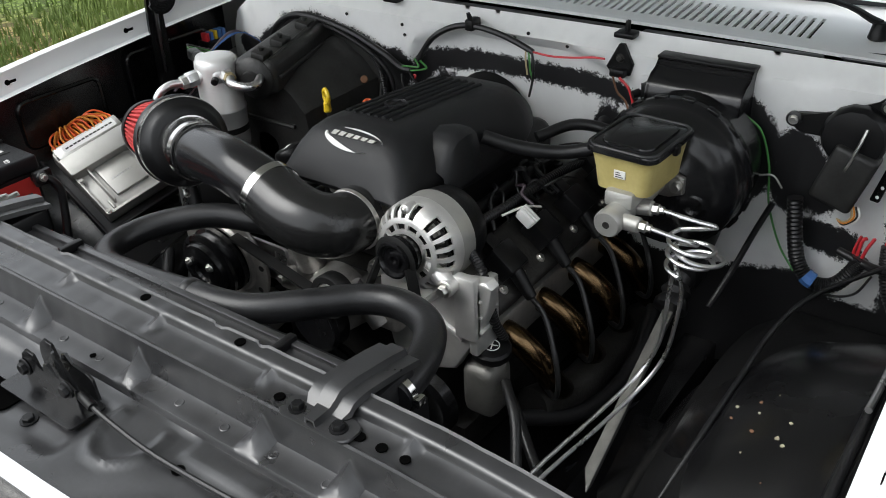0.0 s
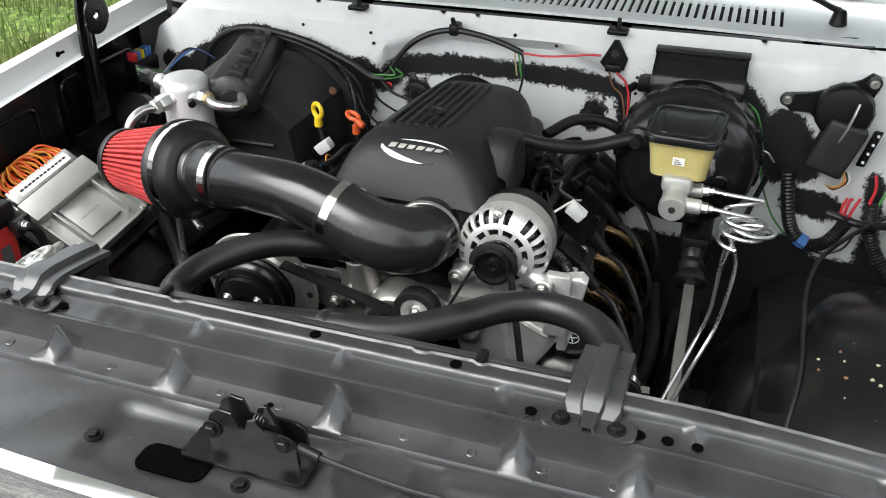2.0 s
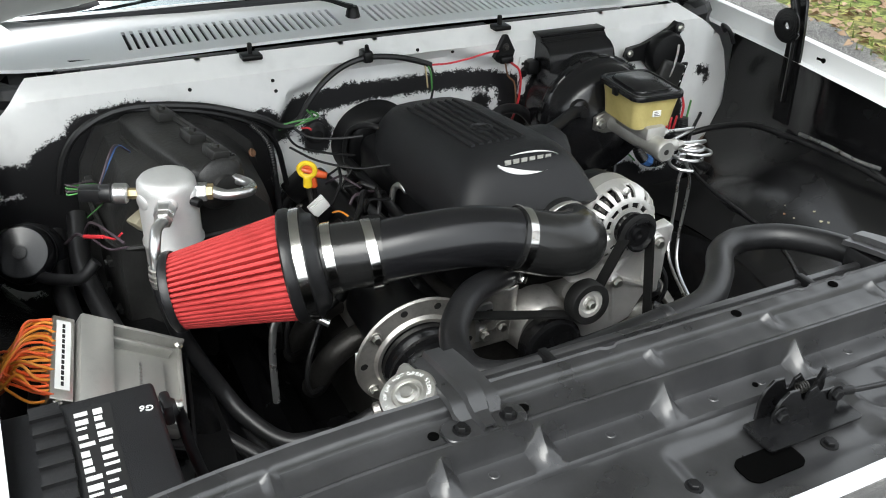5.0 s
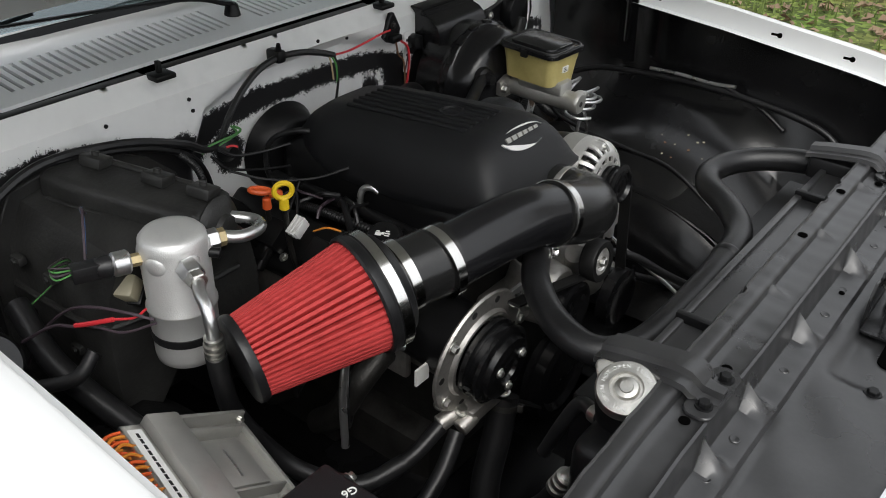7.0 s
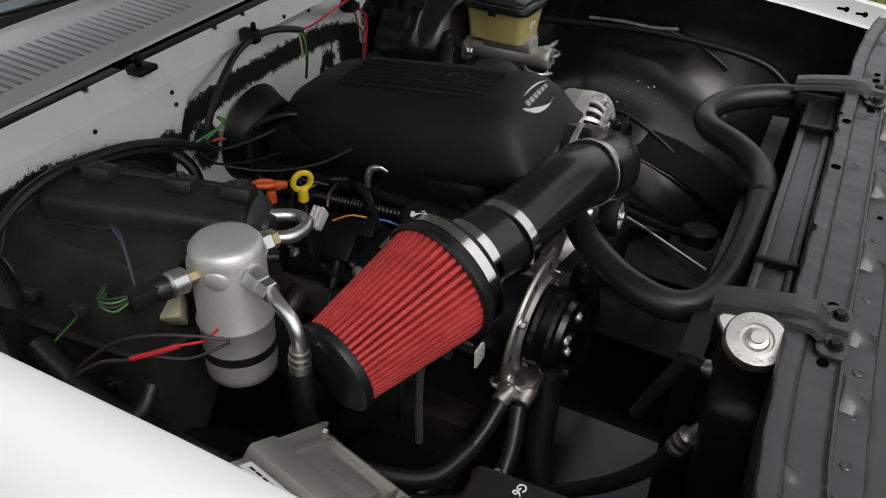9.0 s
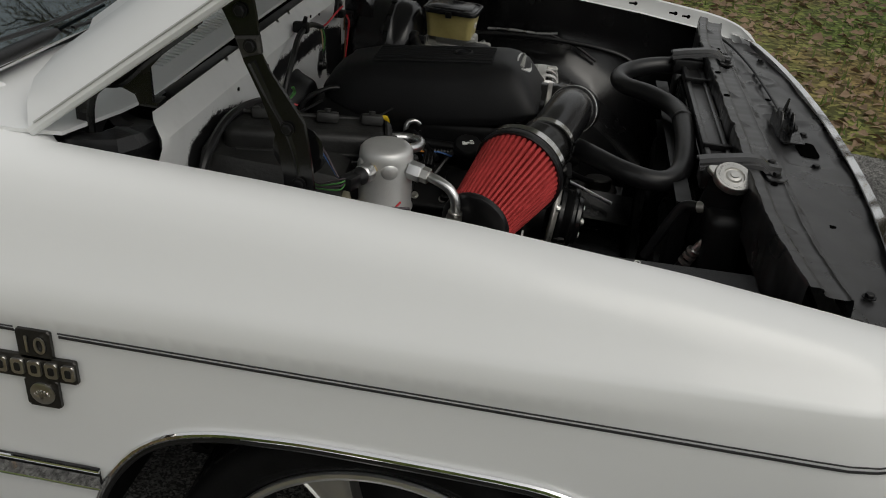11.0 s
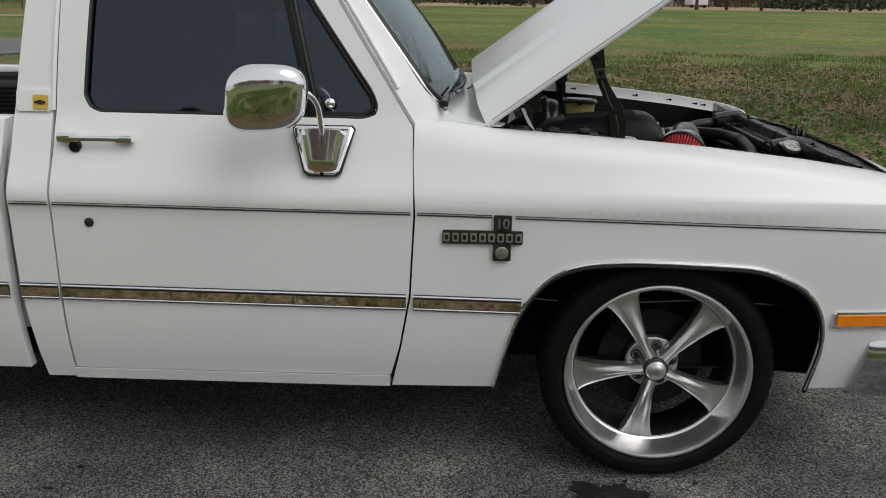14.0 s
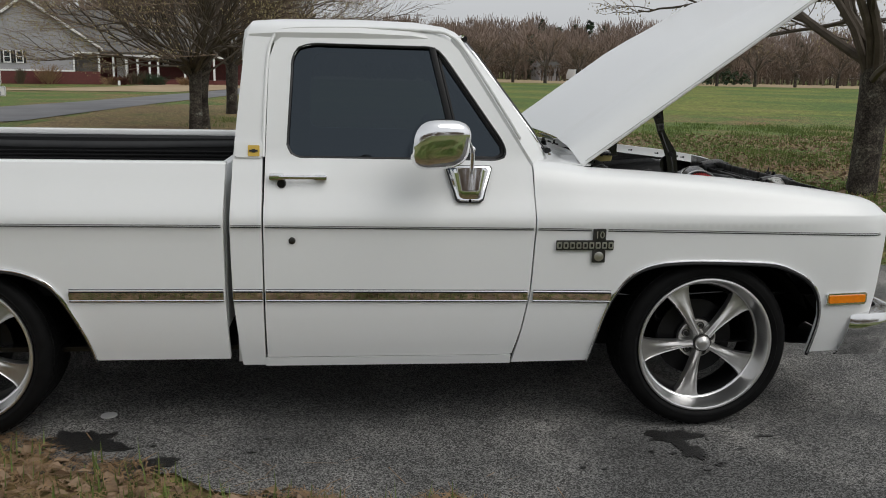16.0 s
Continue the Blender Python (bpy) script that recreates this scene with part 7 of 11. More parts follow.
part("stator_ring", bm, "ecu_alu", alt)
bm = bm_new()
# a drum with twelve wide windows round the pulley and a comb of slots round the shoulder
shape = [(0.030, -0.001), (0.0375, -0.001), (0.0470, -0.002), (0.0520, -0.0025), (0.0560, -0.004), (0.0640, -0.009), (0.0705, -0.018), (0.0728, -0.030), (0.0738, -0.040), (0.0735, -0.052)]
NA = 120
rings = [[bm.verts.new(AC + qa @ Vector((r * math.cos(2 * math.pi * k / NA), r * math.sin(2 * math.pi * k / NA), h))) for k in range(NA)] for r, h in shape]
for i in range(len(shape) - 1):
    for k in range(NA):
        inner = i == 1 and k % 10 in (1, 2, 3, 4, 5, 6, 7)
        outer = i in (4, 5, 6) and k % 5 in (1, 2, 3) and (k // 5) % 12 not in (4,)
        if not inner and not outer:
            q = (k + 1) % NA
            bm.faces.new((rings[i][k], rings[i][q], rings[i + 1][q], rings[i + 1][k]))
thicken(bm, 0.004)
housing = part("front_housing", bm, "bright_alu", alt, "slotted front housing")
for k in range(3):
    bm = bm_new()
    a = radians(95 + 118 * k)
    add_cyl(bm, AC + qa @ Vector((0.068 * math.cos(a), 0.068 * math.sin(a), -0.030)), AC + qa @ Vector((0.068 * math.cos(a), 0.068 * math.sin(a), -0.006)), 0.0085, 0.0075, 16, 0.002)
    part("bolt_boss", bm, "bright_alu", housing)
    bm = bm_new()
    add_hex(bm, AC + qa @ Vector((0.068 * math.cos(a), 0.068 * math.sin(a), -0.006)), AX, 0.0035, 0.003)
    part("housing_screw", bm, "zinc", housing)
bm = bm_new()
for k in range(28):
    m = Matrix.Translation(AC) @ qa.to_4x4() @ Matrix.Rotation(2 * math.pi * k / 28, 4, "Z")
    add_box(bm, (0.050, -0.0030, -0.034), (0.062, 0.0030, -0.018), m)
part("copper_winding", bm, "cast_grey", alt)
bm = bm_new()
add_lathe(bm, [(0.0, -0.03), (0.064, -0.03), (0.064, -0.024), (0, -0.02)], AC, AX, 32)
part("cooling_fan", bm, "black_print", alt)
bm = bm_new()
add_lathe(bm, [(0.024, 0.004), (0.033, 0.006), (0.033, 0.012), (0.029, 0.013), (0.0255, 0.015), (0.027, 0.017), (0.0255, 0.019), (0.027, 0.021), (0.0255, 0.023), (0.027, 0.025), (0.030, 0.027), (0.030, 0.034), (0.026, 0.035), (0.023, 0.028), (0.012, 0.027), (0.011, 0.031), (0.006, 0.031), (0.0055, 0.027), (0, 0.027)], AC, AX, 40)
part("pulley", bm, "black_paint", alt, "black grooved pulley")
for y, z in ((0.083, 0.862), (0.221, 0.869)):
    c = Vector((0.176, y, z))
    bm = bm_new()
    d = (AC + Vector((-0.02, 0, 0)) - c)
    add_tube(bm, [c, c + d * 0.35, c + d * 0.6], 0.014, 12, 3, radii=[0.015, 0.014, 0.016])
    add_cyl(bm, c - Vector((0.012, 0, 0)), c + Vector((0.014, 0, 0)), 0.0145, seg=20, bevel=0.002)
    part("mounting_ear", bm, "bright_alu", alt)
    bm = bm_new()
    add_hex(bm, c + Vector((0.014, 0, 0)), (1, 0, 0), 0.009, 0.010)
    part("ear_bolt", bm, "zinc", alt)
# cast bracket
br = thing("alternator_bracket", (0.16, 0.16, 0.75), "ribbed cast aluminium alternator bracket", "bracket")
bm = bm_new()
add_prism(bm, [(-0.085, 0.115), (-0.045, 0.120), (0.0, 0.098), (0.045, 0.112), (0.125, 0.130), (0.135, 0.120), (0.128, 0.075), (0.105, 0.02), (0.06, -0.06), (-0.02, -0.09), (-0.07, -0.06), (-0.09, 0.02)], (0.135, 0.150, 0.750), (0, 1, 0), (0, 0, 1), 0.022, 0.004, 2)
add_box(bm, (0.152, 0.222, 0.77), (0.170, 0.262, 0.885), bevel=0.004)
add_box(bm, (0.10, 0.245, 0.74), (0.165, 0.262, 0.865), bevel=0.004)
for z in (0.78, 0.81, 0.84):
    add_box(bm, (0.11, 0.255, z), (0.16, 0.268, z + 0.006), bevel=0.002)
for a, b in (((0.150, 0.797), (0.075, 0.74)), ((0.150, 0.797), (0.165, 0.70)), ((0.150, 0.797), (0.23, 0.76)), ((0.150, 0.797), (0.125, 0.86)), ((0.150, 0.797), (0.20, 0.85))):
    add_tube(bm, [(0.158, *a), (0.158, *b)], 0.006, 8, smooth=False)
part("casting", bm, "bright_alu", br)
bm = bm_new()
add_cyl(bm, (0.155, 0.150, 0.797), (0.178, 0.150, 0.797), 0.014, 0.012, 20, 0.002)
part("bolt_boss", bm, "bright_alu", br)
bm = bm_new()
add_hex(bm, (0.178, 0.150, 0.797), (1, 0, 0), 0.0085, 0.009)
part("bracket_bolt", bm, "zinc", br)
# power steering pump and reservoir
ps = thing("steering_pump", (0.13, 0.24, 0.66), "power steering pump with a black capped reservoir", "pump")
bm = bm_new()
add_box(bm, (0.085, 0.215, 0.60), (0.155, 0.280, 0.705), bevel=0.02, seg=3)
part("reservoir", bm, "cast_grey", ps)
bm = bm_new()
add_lathe(bm, [(0.030, 0), (0.033, 0.004), (0.033, 0.016), (0.029, 0.020), (0, 0.020)], (0.125, 0.262, 0.722), (0.1, 0.1, 1), 14)
part("filler_cap", bm, "black_plastic", ps)
bm = bm_new()
for k in range(20):
    a0, a1 = 2 * math.pi * k / 20, 2 * math.pi * (k + 0.8) / 20
add_lathe(bm, [(0.013, 0.0203), (0.013, 0.0208), (0.0115, 0.0208), (0.0115, 0.0203)], (0.125, 0.262, 0.722), (0.1, 0.1, 1), 24)
add_box(bm, (-0.001, -0.010, 0), (0.001, 0.010, 0.0006), basis((0.127, 0.264, 0.7425), (1, 0.4, 0), (0.1, 0.1, 1)))
add_box(bm, (-0.010, -0.001, 0), (0.010, 0.001, 0.0006), basis((0.127, 0.264, 0.7428), (1, 0.4, 0), (0.1, 0.1, 1)))
part("cap_symbol", bm, "white_label", ps)
bm = bm_new()
add_lathe(bm, [(0.0, 0.0), (0.050, 0.0), (0.062, 0.004), (0.062, 0.026), (0.05, 0.03), (0.03, 0.022), (0, 0.022)], (0.205, 0.19, 0.655), (1, 0, 0), 40)
part("pump_pulley", bm, "black_paint", ps)
# crank and fan side pulleys
cr = thing("crank_pulley", (0.2, -0.02, 0.6), "black ribbed crankshaft pulley", "pulley")
bm = bm_new()
add_lathe(bm, [(0, 0.0), (0.07, 0.0), (0.085, 0.004), (0.085, 0.014), (0.080, 0.017), (0.085, 0.02), (0.085, 0.04), (0.07, 0.044), (0.06, 0.034), (0.02, 0.034), (0, 0.04)], (0.195, -0.02, 0.60), (1, 0, 0), 48)
part("pulley_rim", bm, "black_paint", cr)
bm = bm_new()
add_lathe(bm, [(0, 0.0), (0.052, 0.0), (0.055, 0.004), (0.055, 0.03), (0.048, 0.034), (0.03, 0.026), (0, 0.026)], (0.21, -0.02, 0.745), (1, 0, 0), 40)
part("water_pump_pulley", bm, "black_paint", cr)


def belt_run(bm, a, b, x, w=0.021, t=0.0045):
    a, b = Vector((x, *a)), Vector((x, *b))
    add_box(bm, (-w / 2, -t / 2, 0), (w / 2, t / 2, (b - a).length), basis(a, (1, 0, 0), b - a))


belt = thing("serpentine_belt", (0.215, 0, 0.75), "black ribbed serpentine belt", "belt")
bm = bm_new()
belt_run(bm, (0.123, 0.913), (0.070, 0.805), 0.214)
belt_run(bm, (0.177, 0.907), (0.205, 0.70), 0.214)
belt_run(bm, (0.006, 0.800), (-0.205, 0.856), 0.232)
belt_run(bm, (-0.325, 0.77), (-0.10, 0.58), 0.232)
add_tube(bm, [Vector((0.214, 0.150 + 0.0285 * math.cos(a), 0.914 + 0.0285 * math.sin(a))) for a in np.linspace(-0.3, 3.3, 14)], 0.0105, 6, 1, smooth=False, flat=0.25)
part("belt_band", bm, "belt", belt)

# engine cover
def cover_edge(x):
    return (float(np.interp(x, (-0.330, -0.31, -0.26, -0.1, 0.07, 0.126, 0.150), (0.078, 0.098, 0.118, 0.130, 0.134, 0.134, 0.128))),
            float(np.interp(x, (-0.330, -0.30, -0.22, -0.05, 0.07, 0.150), (0.952, 0.930, 0.915, 0.925, 0.942, 0.966))),
            float(np.interp(x, (-0.330, -0.315, -0.28, -0.215, -0.05, 0.03, 0.065, 0.090, 0.112, 0.130, 0.142, 0.150), (0.960, 0.985, 1.010, 1.025, 1.040, 1.0465, 1.048, 1.044, 1.031, 1.008, 0.987, 0.972))))


def cover_at(x, y, lift=0.0):
    w, ze, zt = cover_edge(x)
    k = min(1.0, abs(y - CY) / w)
    f = 1 - k ** 5.0
    skew = 0.004 * max(0.0, (x - 0.04) / 0.08)
    f = max(0.0, f) ** 0.75
    return Vector((x, y, ze + (zt - ze) * f + lift))


cover = thing("engine_cover", (0, CY, 0.93), "grained black plastic engine cover with ribs and a pale crescent emblem", "engine cover")
bm = bm_new()
us = [-1, -0.995, -0.985, -0.97, -0.945, -0.91, -0.87, -0.82, -0.75, -0.65, -0.5, -0.3, 0, 0.3, 0.5, 0.65, 0.75, 0.82, 0.87, 0.91, 0.945, 0.97, 0.985, 0.995, 1]
xs = [-0.330, -0.324, -0.315, -0.30, -0.28, -0.25, -0.215, -0.17, -0.12, -0.06, 0, 0.03, 0.05, 0.065, 0.078, 0.09, 0.102, 0.112, 0.122, 0.130, 0.137, 0.143, 0.150]
rows = []
for x in xs:
    w = cover_edge(x)[0]
    row = [cover_at(x, CY + u * w) for u in us]
    row = [row[0] + Vector((0, 0.004, -0.012))] + row + [row[-1] + Vector((0, -0.004, -0.012))]
    rows.append(row)
rows.append([p + Vector((0.003, 0, -0.006)) for p in rows[-1]])
rows.append([p + Vector((-0.006, 0, -0.010)) for p in rows[-1]])
rows.insert(0, [p + Vector((0.01, 0, -0.03)) for p in rows[0]])
add_grid(bm, rows)
part("cover_shell", bm, "cover_plastic", cover, angle=50)
for k in range(7):
    y = -0.083 + 0.0162 * k
    bm = bm_new()
    pts = [cover_at(x, y, 0.0005) for x in np.linspace(-0.222, 0.040, 12)]
    add_tube(bm, pts, 0.0042, 8, 2, flat=1.0)
    part("cover_rib", bm, "cover_plastic", cover)
bm = bm_new()
c = cover_at(-0.029, -0.030, 0.0045)
add_lathe(bm, [(0.021, -0.004), (0.021, 0.001), (0.0175, 0.002), (0.0165, -0.002), (0, -0.002)], c, (-0.06, 0, 1), 32)
part("centre_boss", bm, "cover_plastic", cover)
bm = bm_new()
rows = []
for x, zz, yy in ((-0.060, 1.002, 0.116), (-0.050, 1.024, 0.122), (-0.02, 1.032, 0.126), (0.01, 1.029, 0.126), (0.03, 1.012, 0.124), (0.045, 0.978, 0.120)):
    rows.append([(x, 0.055, zz - 0.004), (x, 0.09, zz), (x, yy - 0.012, zz - 0.001), (x, yy, zz - 0.008), (x, yy + 0.006, zz - 0.03), (x, yy + 0.008, 0.945)])
add_grid(bm, rows)
thicken(bm, 0.003)
part("cover_shoulder", bm, "cover_plastic", cover)


def on_slope(u, v, lift):
    """A spot on the cover's front slope: u across, v up the slope from its middle, in metres."""
    x = 0.106 - v * 0.62
    return cover_at(x, -0.012 + u, 0.0) + Vector((0.8, 0, 0.6)) * lift


def slope_shape(name, outline, material, lift):
    bm = bm_new()
    top = [bm.verts.new(on_slope(u, v, lift)) for u, v in outline]
    bottom = [bm.verts.new(on_slope(u, v, lift - 0.003)) for u, v in outline]
    bm.faces.new(top)
    for k in range(len(top)):
        bm.faces.new((top[k], bottom[k], bottom[(k + 1) % len(top)], top[(k + 1) % len(top)]))
    bmesh.ops.triangulate(bm, faces=[f for f in bm.faces if len(f.verts) > 4])
    return part(name, bm, material, cover)


def crescent(a0, a1, w, h, t0, n=22):
    outer = [(w * math.cos(radians(a0 + (a1 - a0) * k / n)), h * math.sin(radians(a0 + (a1 - a0) * k / n))) for k in range(n + 1)]
    inner = []
    for k in range(n, -1, -1):
        q = k / n
        t = t0 * math.sin(math.pi * min(1, q * 1.15 + 0.02)) ** 0.8
        a = radians(a0 + (a1 - a0) * q)
        inner.append(((w - t * 1.3) * math.cos(a), (h - t) * math.sin(a)))
    return outer + inner


slope_shape("emblem_lower_crescent", crescent(170, 305, 0.060, 0.026, 0.009), "grey_print", 0.0028)
slope_shape("emblem_upper_crescent", crescent(120, 12, 0.060, 0.026, 0.0045), "grey_print", 0.0028)
for k in range(6):
    u = -0.041 + 0.0155 * k
    h = 0.0075 - 0.0005 * k
    slope_shape("emblem_bar", [(u - 0.006, -h * 0.7 + 0.004), (u + 0.0045, -h * 0.7 + 0.004), (u + 0.0085, h + 0.004), (u - 0.003, h + 0.004)], "ecu_alu", 0.0032)
# oil filler and dipsticks
oil = thing("oil_filler_cap", (0.02, -0.26, 0.9), "black oil filler cap with a pale oil can symbol", "cap")
bm = bm_new()
add_lathe(bm, [(0.018, -0.05), (0.018, -0.012), (0.028, -0.010), (0.030, -0.004), (0.029, 0.008), (0.025, 0.012), (0, 0.012)], (0.022, -0.262, 0.917), (0.1, -0.45, 1), 16)
part("cap_body", bm, "black_plastic", oil)
bm = bm_new()
mm = basis((0.023, -0.2675, 0.9295), (0.9, 0.3, 0), (0.1, -0.45, 1))
for lo, hi in (((-0.012, -0.005, 0), (-0.002, 0.001, 0.0008)), ((-0.002, -0.002, 0), (0.003, 0.002, 0.0008)), ((-0.012, 0.002, 0), (-0.006, 0.004, 0.0008)), ((0.004, -0.004, 0), (0.012, -0.002, 0.0008)), ((0.004, 0.0, 0), (0.012, 0.002, 0.0008)), ((0.004, 0.004, 0), (0.010, 0.006, 0.0008))):
    add_box(bm, lo, hi, mm)
part("cap_symbol", bm, "white_label", oil)


def dipstick(at, material, label, lean):
    t = thing("dipstick", (at[0], at[1], at[2] - 0.25), label, "dipstick", "dipsticks")
    a = Vector(at)
    bm = bm_new()
    add_tube(bm, [a + Vector((0.0, 0.0, -0.03)), a + Vector((-0.01, 0.02, -0.14)), a + Vector((0.0, 0.06, -0.28))], 0.005, 8, 5)
    part("tube", bm, "dark_steel", t)
    bm = bm_new()
    lean = Vector(lean).normalized()
    up = Vector((0, 0, 1))
    ring = [a + (lean * math.cos(q) + up.cross(lean) * 0.4 * math.cos(q) + up * math.sin(q)) * 0.0135 for q in np.linspace(0, 2 * math.pi, 18)]
    if material == "yellow":
        add_tube(bm, ring, 0.0046, 8, 2, caps=False)
    add_cyl(bm, a + Vector((0, 0, -0.034)), a + Vector((0, 0, -0.012)), 0.0085, 0.0075, 12, 0.002)
    part("handle", bm, material, t)
    return t


dipstick((-0.146, -0.316, 0.966), "yellow", "oil dipstick with a yellow ring handle", (0.75, 0.6, 0))
dip = dipstick((-0.236, -0.277, 0.918), "orange", "transmission dipstick with an orange handle", (1, 0.3, 0))
bm = bm_new()
a, d = Vector((-0.236, -0.277, 0.915)), Vector((0.5, 0.83, -0.2)).normalized()
w = d.cross((0, 0, 1)).normalized()
add_tube(bm, [a + d * (0.017 * math.cos(q) - 0.010) + w * 0.009 * math.sin(q) + Vector((0, 0, 0.004)) for q in np.linspace(0, 2 * math.pi, 16)], 0.0048, 8, 2, caps=False)
add_cyl(bm, a + d * 0.004, a + d * 0.028, 0.0085, 0.007, 12, 0.002)
part("grip", bm, "orange", dip)

vent = thing("breather_pipe", (-0.126, -0.147, 0.86), "small bent bare steel breather pipe beside the engine cover", "pipe")
bm = bm_new()
add_tube(bm, [(-0.128, -0.160, 0.85), (-0.128, -0.158, 0.895), (-0.124, -0.152, 0.912), (-0.110, -0.146, 0.916), (-0.098, -0.142, 0.910)], 0.0062, 10, 6)
part("pipe_wall", bm, "sat_alu", vent)
bell = thing("bell_housing", (-0.40, -0.09, 0.80), "black rubber seal and bell housing behind the engine", "bell housing")
bm = bm_new()
add_lathe(bm, [(0.0, 0.05), (0.060, 0.05), (0.075, 0.04), (0.085, 0.012), (0.092, 0.0)], (-0.412, -0.085, 0.885), (1, 0, -0.1), 32)
part("dome", bm, "black_plastic", bell)
hose("breather_hose", "thin black hose looped behind the engine cover", [(-0.27, -0.10, 0.955), (-0.31, -0.13, 0.960), (-0.355, -0.155, 0.935), (-0.362, -0.165, 0.885), (-0.345, -0.16, 0.84), (-0.30, -0.17, 0.815)], 0.0055)

# ---- intake ----
filt = thing("air_filter", (0.14, -0.53, 0.86), "red pleated cone air filter with black rubber ends", "air filter")
FB, FS = Vector((0.139, -0.427, 0.952)), Vector((0.081, -0.603, 0.916))
FA = (FS - FB).normalized()
FL = (FS - FB).length
qf = frame_z(FA).to_3x3()
bm = bm_new()
n = 4 * 46
rings = []
pleat = (0.0004, 0.0, 0.0004, 0.0115)
for h, r0 in ((0.004, 0.0825), (FL - 0.006, 0.0575)):
    rings.append([bm.verts.new(FB + qf @ Vector(((r0 - pleat[k % 4]) * math.cos(2 * math.pi * k / n), (r0 - pleat[k % 4]) * math.sin(2 * math.pi * k / n), h))) for k in range(n)])
for k in range(n):
    bm.faces.new((rings[0][k], rings[0][(k + 1) % n], rings[1][(k + 1) % n], rings[1][k]))
part("pleated_cone", bm, "red_filter", filt, smooth=False)
bm = bm_new()
add_lathe(bm, [(0.05, -0.004), (0.0845, -0.004), (0.0875, 0.0), (0.0875, 0.010), (0.0845, 0.013), (0.080, 0.012)], FB, FA, 64)
add_lathe(bm, [(0.054, -0.002), (0.084, -0.003), (0.084, -0.022), (0.076, -0.026), (0.072, -0.034), (0.066, -0.038), (0.052, -0.040)], FB, FA, 64)
part("base_flange", bm, "rubber", filt, "black rubber base")
bm = bm_new()
add_lathe(bm, [(0.052, FL - 0.008), (0.0605, FL - 0.010), (0.0625, FL - 0.004), (0.0615, FL + 0.002), (0.057, FL + 0.005), (0.03, FL + 0.004), (0, FL + 0.004)], FB, FA, 64)
part("end_cap", bm, "rubber", filt)
bm = bm_new()
add_lathe(bm, [(0.0845, -0.020), (0.0858, -0.020), (0.0858, -0.006), (0.0845, -0.006)], FB, FA, 64)
part("base_clamp", bm, "steel", filt, "polished steel clamp band")
bm = bm_new()
a = radians(200)
for dr in (0.0, ):
    p0 = FB + qf @ Vector((0.0835 * math.cos(a), 0.0835 * math.sin(a), 0.008))
    p1 = FB + qf @ Vector((0.0585 * math.cos(a), 0.0585 * math.sin(a), FL - 0.008))
    add_tube(bm, [p0, (p0 + p1) / 2, p1], 0.0022, 6, 3)
part("screen_seam", bm, "black_print", filt)
pipe = thing("intake_pipe", (0.2, -0.2, 0.9), "glossy black intake pipe with steel clamps", "pipe")
TP = [FB - FA * 0.030, FB - FA * 0.055, (0.183, -0.322, 0.971), (0.200, -0.250, 0.981), (0.214, -0.180, 0.984), (0.222, -0.122, 0.974), (0.229, -0.082, 0.962)]
bm = bm_new()
add_tube(bm, TP[2:], 0.0475, 40, 8)
part("tube", bm, "tube_gloss", pipe)
bm = bm_new()
add_tube(bm, [FB - FA * 0.026, FB - FA * 0.05, Vector(TP[2]) + Vector((0.001, 0.016, 0.001))], 0.0515, 40, 6)
part("coupler", bm, "silicone", pipe, "short black silicone coupler")
for at, ax, r in ((FB - FA * 0.052, FA, 0.0515), (Vector((0.1815, -0.327, 0.9705)), (0.22, 1, 0.14), 0.0515), (Vector((0.2255, -0.100, 0.968)), (0.10, 1, -0.30), 0.0515)):
    bm = bm_new()
    p = 0.0028 if at.y < -0.2 else 0.0012
    add_lathe(bm, [(r, -0.0072), (r + p, -0.007), (r + p, 0.007), (r, 0.0072)], at, ax, 48)
    part("clamp_band", bm, "steel", pipe, "polished steel clamp band")
bm = bm_new()
EL = [(0.2235, -0.108, 0.9705), (0.230, -0.078, 0.961), (0.2345, -0.040, 0.949), (0.229, -0.002, 0.939), (0.210, 0.022, 0.932), (0.185, 0.029, 0.928), (0.150, 0.029, 0.927)]
add_tube(bm, EL, 0.0515, 40, 7, radii=[0.0515, 0.0515, 0.052, 0.0525, 0.052, 0.051, 0.051])
part("elbow", bm, "silicone", pipe, "black silicone elbow")
for k in range(7):
    bm = bm_new()
    a = radians(38 - 11 * k)
    cpt = Vector((0.2285, -0.084, 0.963))
    q = frame_z((0.10, 1, -0.30)).to_3x3()
    d = q @ Vector((math.cos(a), math.sin(a), 0))
    add_box(bm, (-0.0032, -0.0045, 0), (0.0032, 0.0045, 0.0006), basis(cpt + d * 0.0519, q @ Vector((-math.sin(a), math.cos(a), 0)), d))
    part("print_bar", bm, "white_label", pipe)

# ---- engine bay: brake parts, heater box, accumulator, wiring ----
def wires(name, label, lines, category="wiring", group=""):
    """One loom: each line is (part name, points, radius, material) or with a ridge depth."""
    t = thing(name, lines[0][1][0], label, category, group)
    for ln in lines:
        nm, pts, r, m = ln[:4]
        bm = bm_new()
        ridge = ln[4] if len(ln) > 4 else 0.0
        if ridge:
            path = smooth_path(pts, 8)
            n = max(8, int(sum((b - a).length for a, b in zip(path, path[1:])) / 0.0028))
            dense = [path[min(len(path) - 1, int(q))].lerp(path[min(len(path) - 1, int(q) + 1)], q - int(q)) for q in np.linspace(0, len(path) - 1, n)]
            add_tube(bm, dense, r, 12, 1, smooth=False, ridges=ridge)
        else:
            add_tube(bm, pts, r, 8, 7)
        part(nm, bm, m, t)
    return t


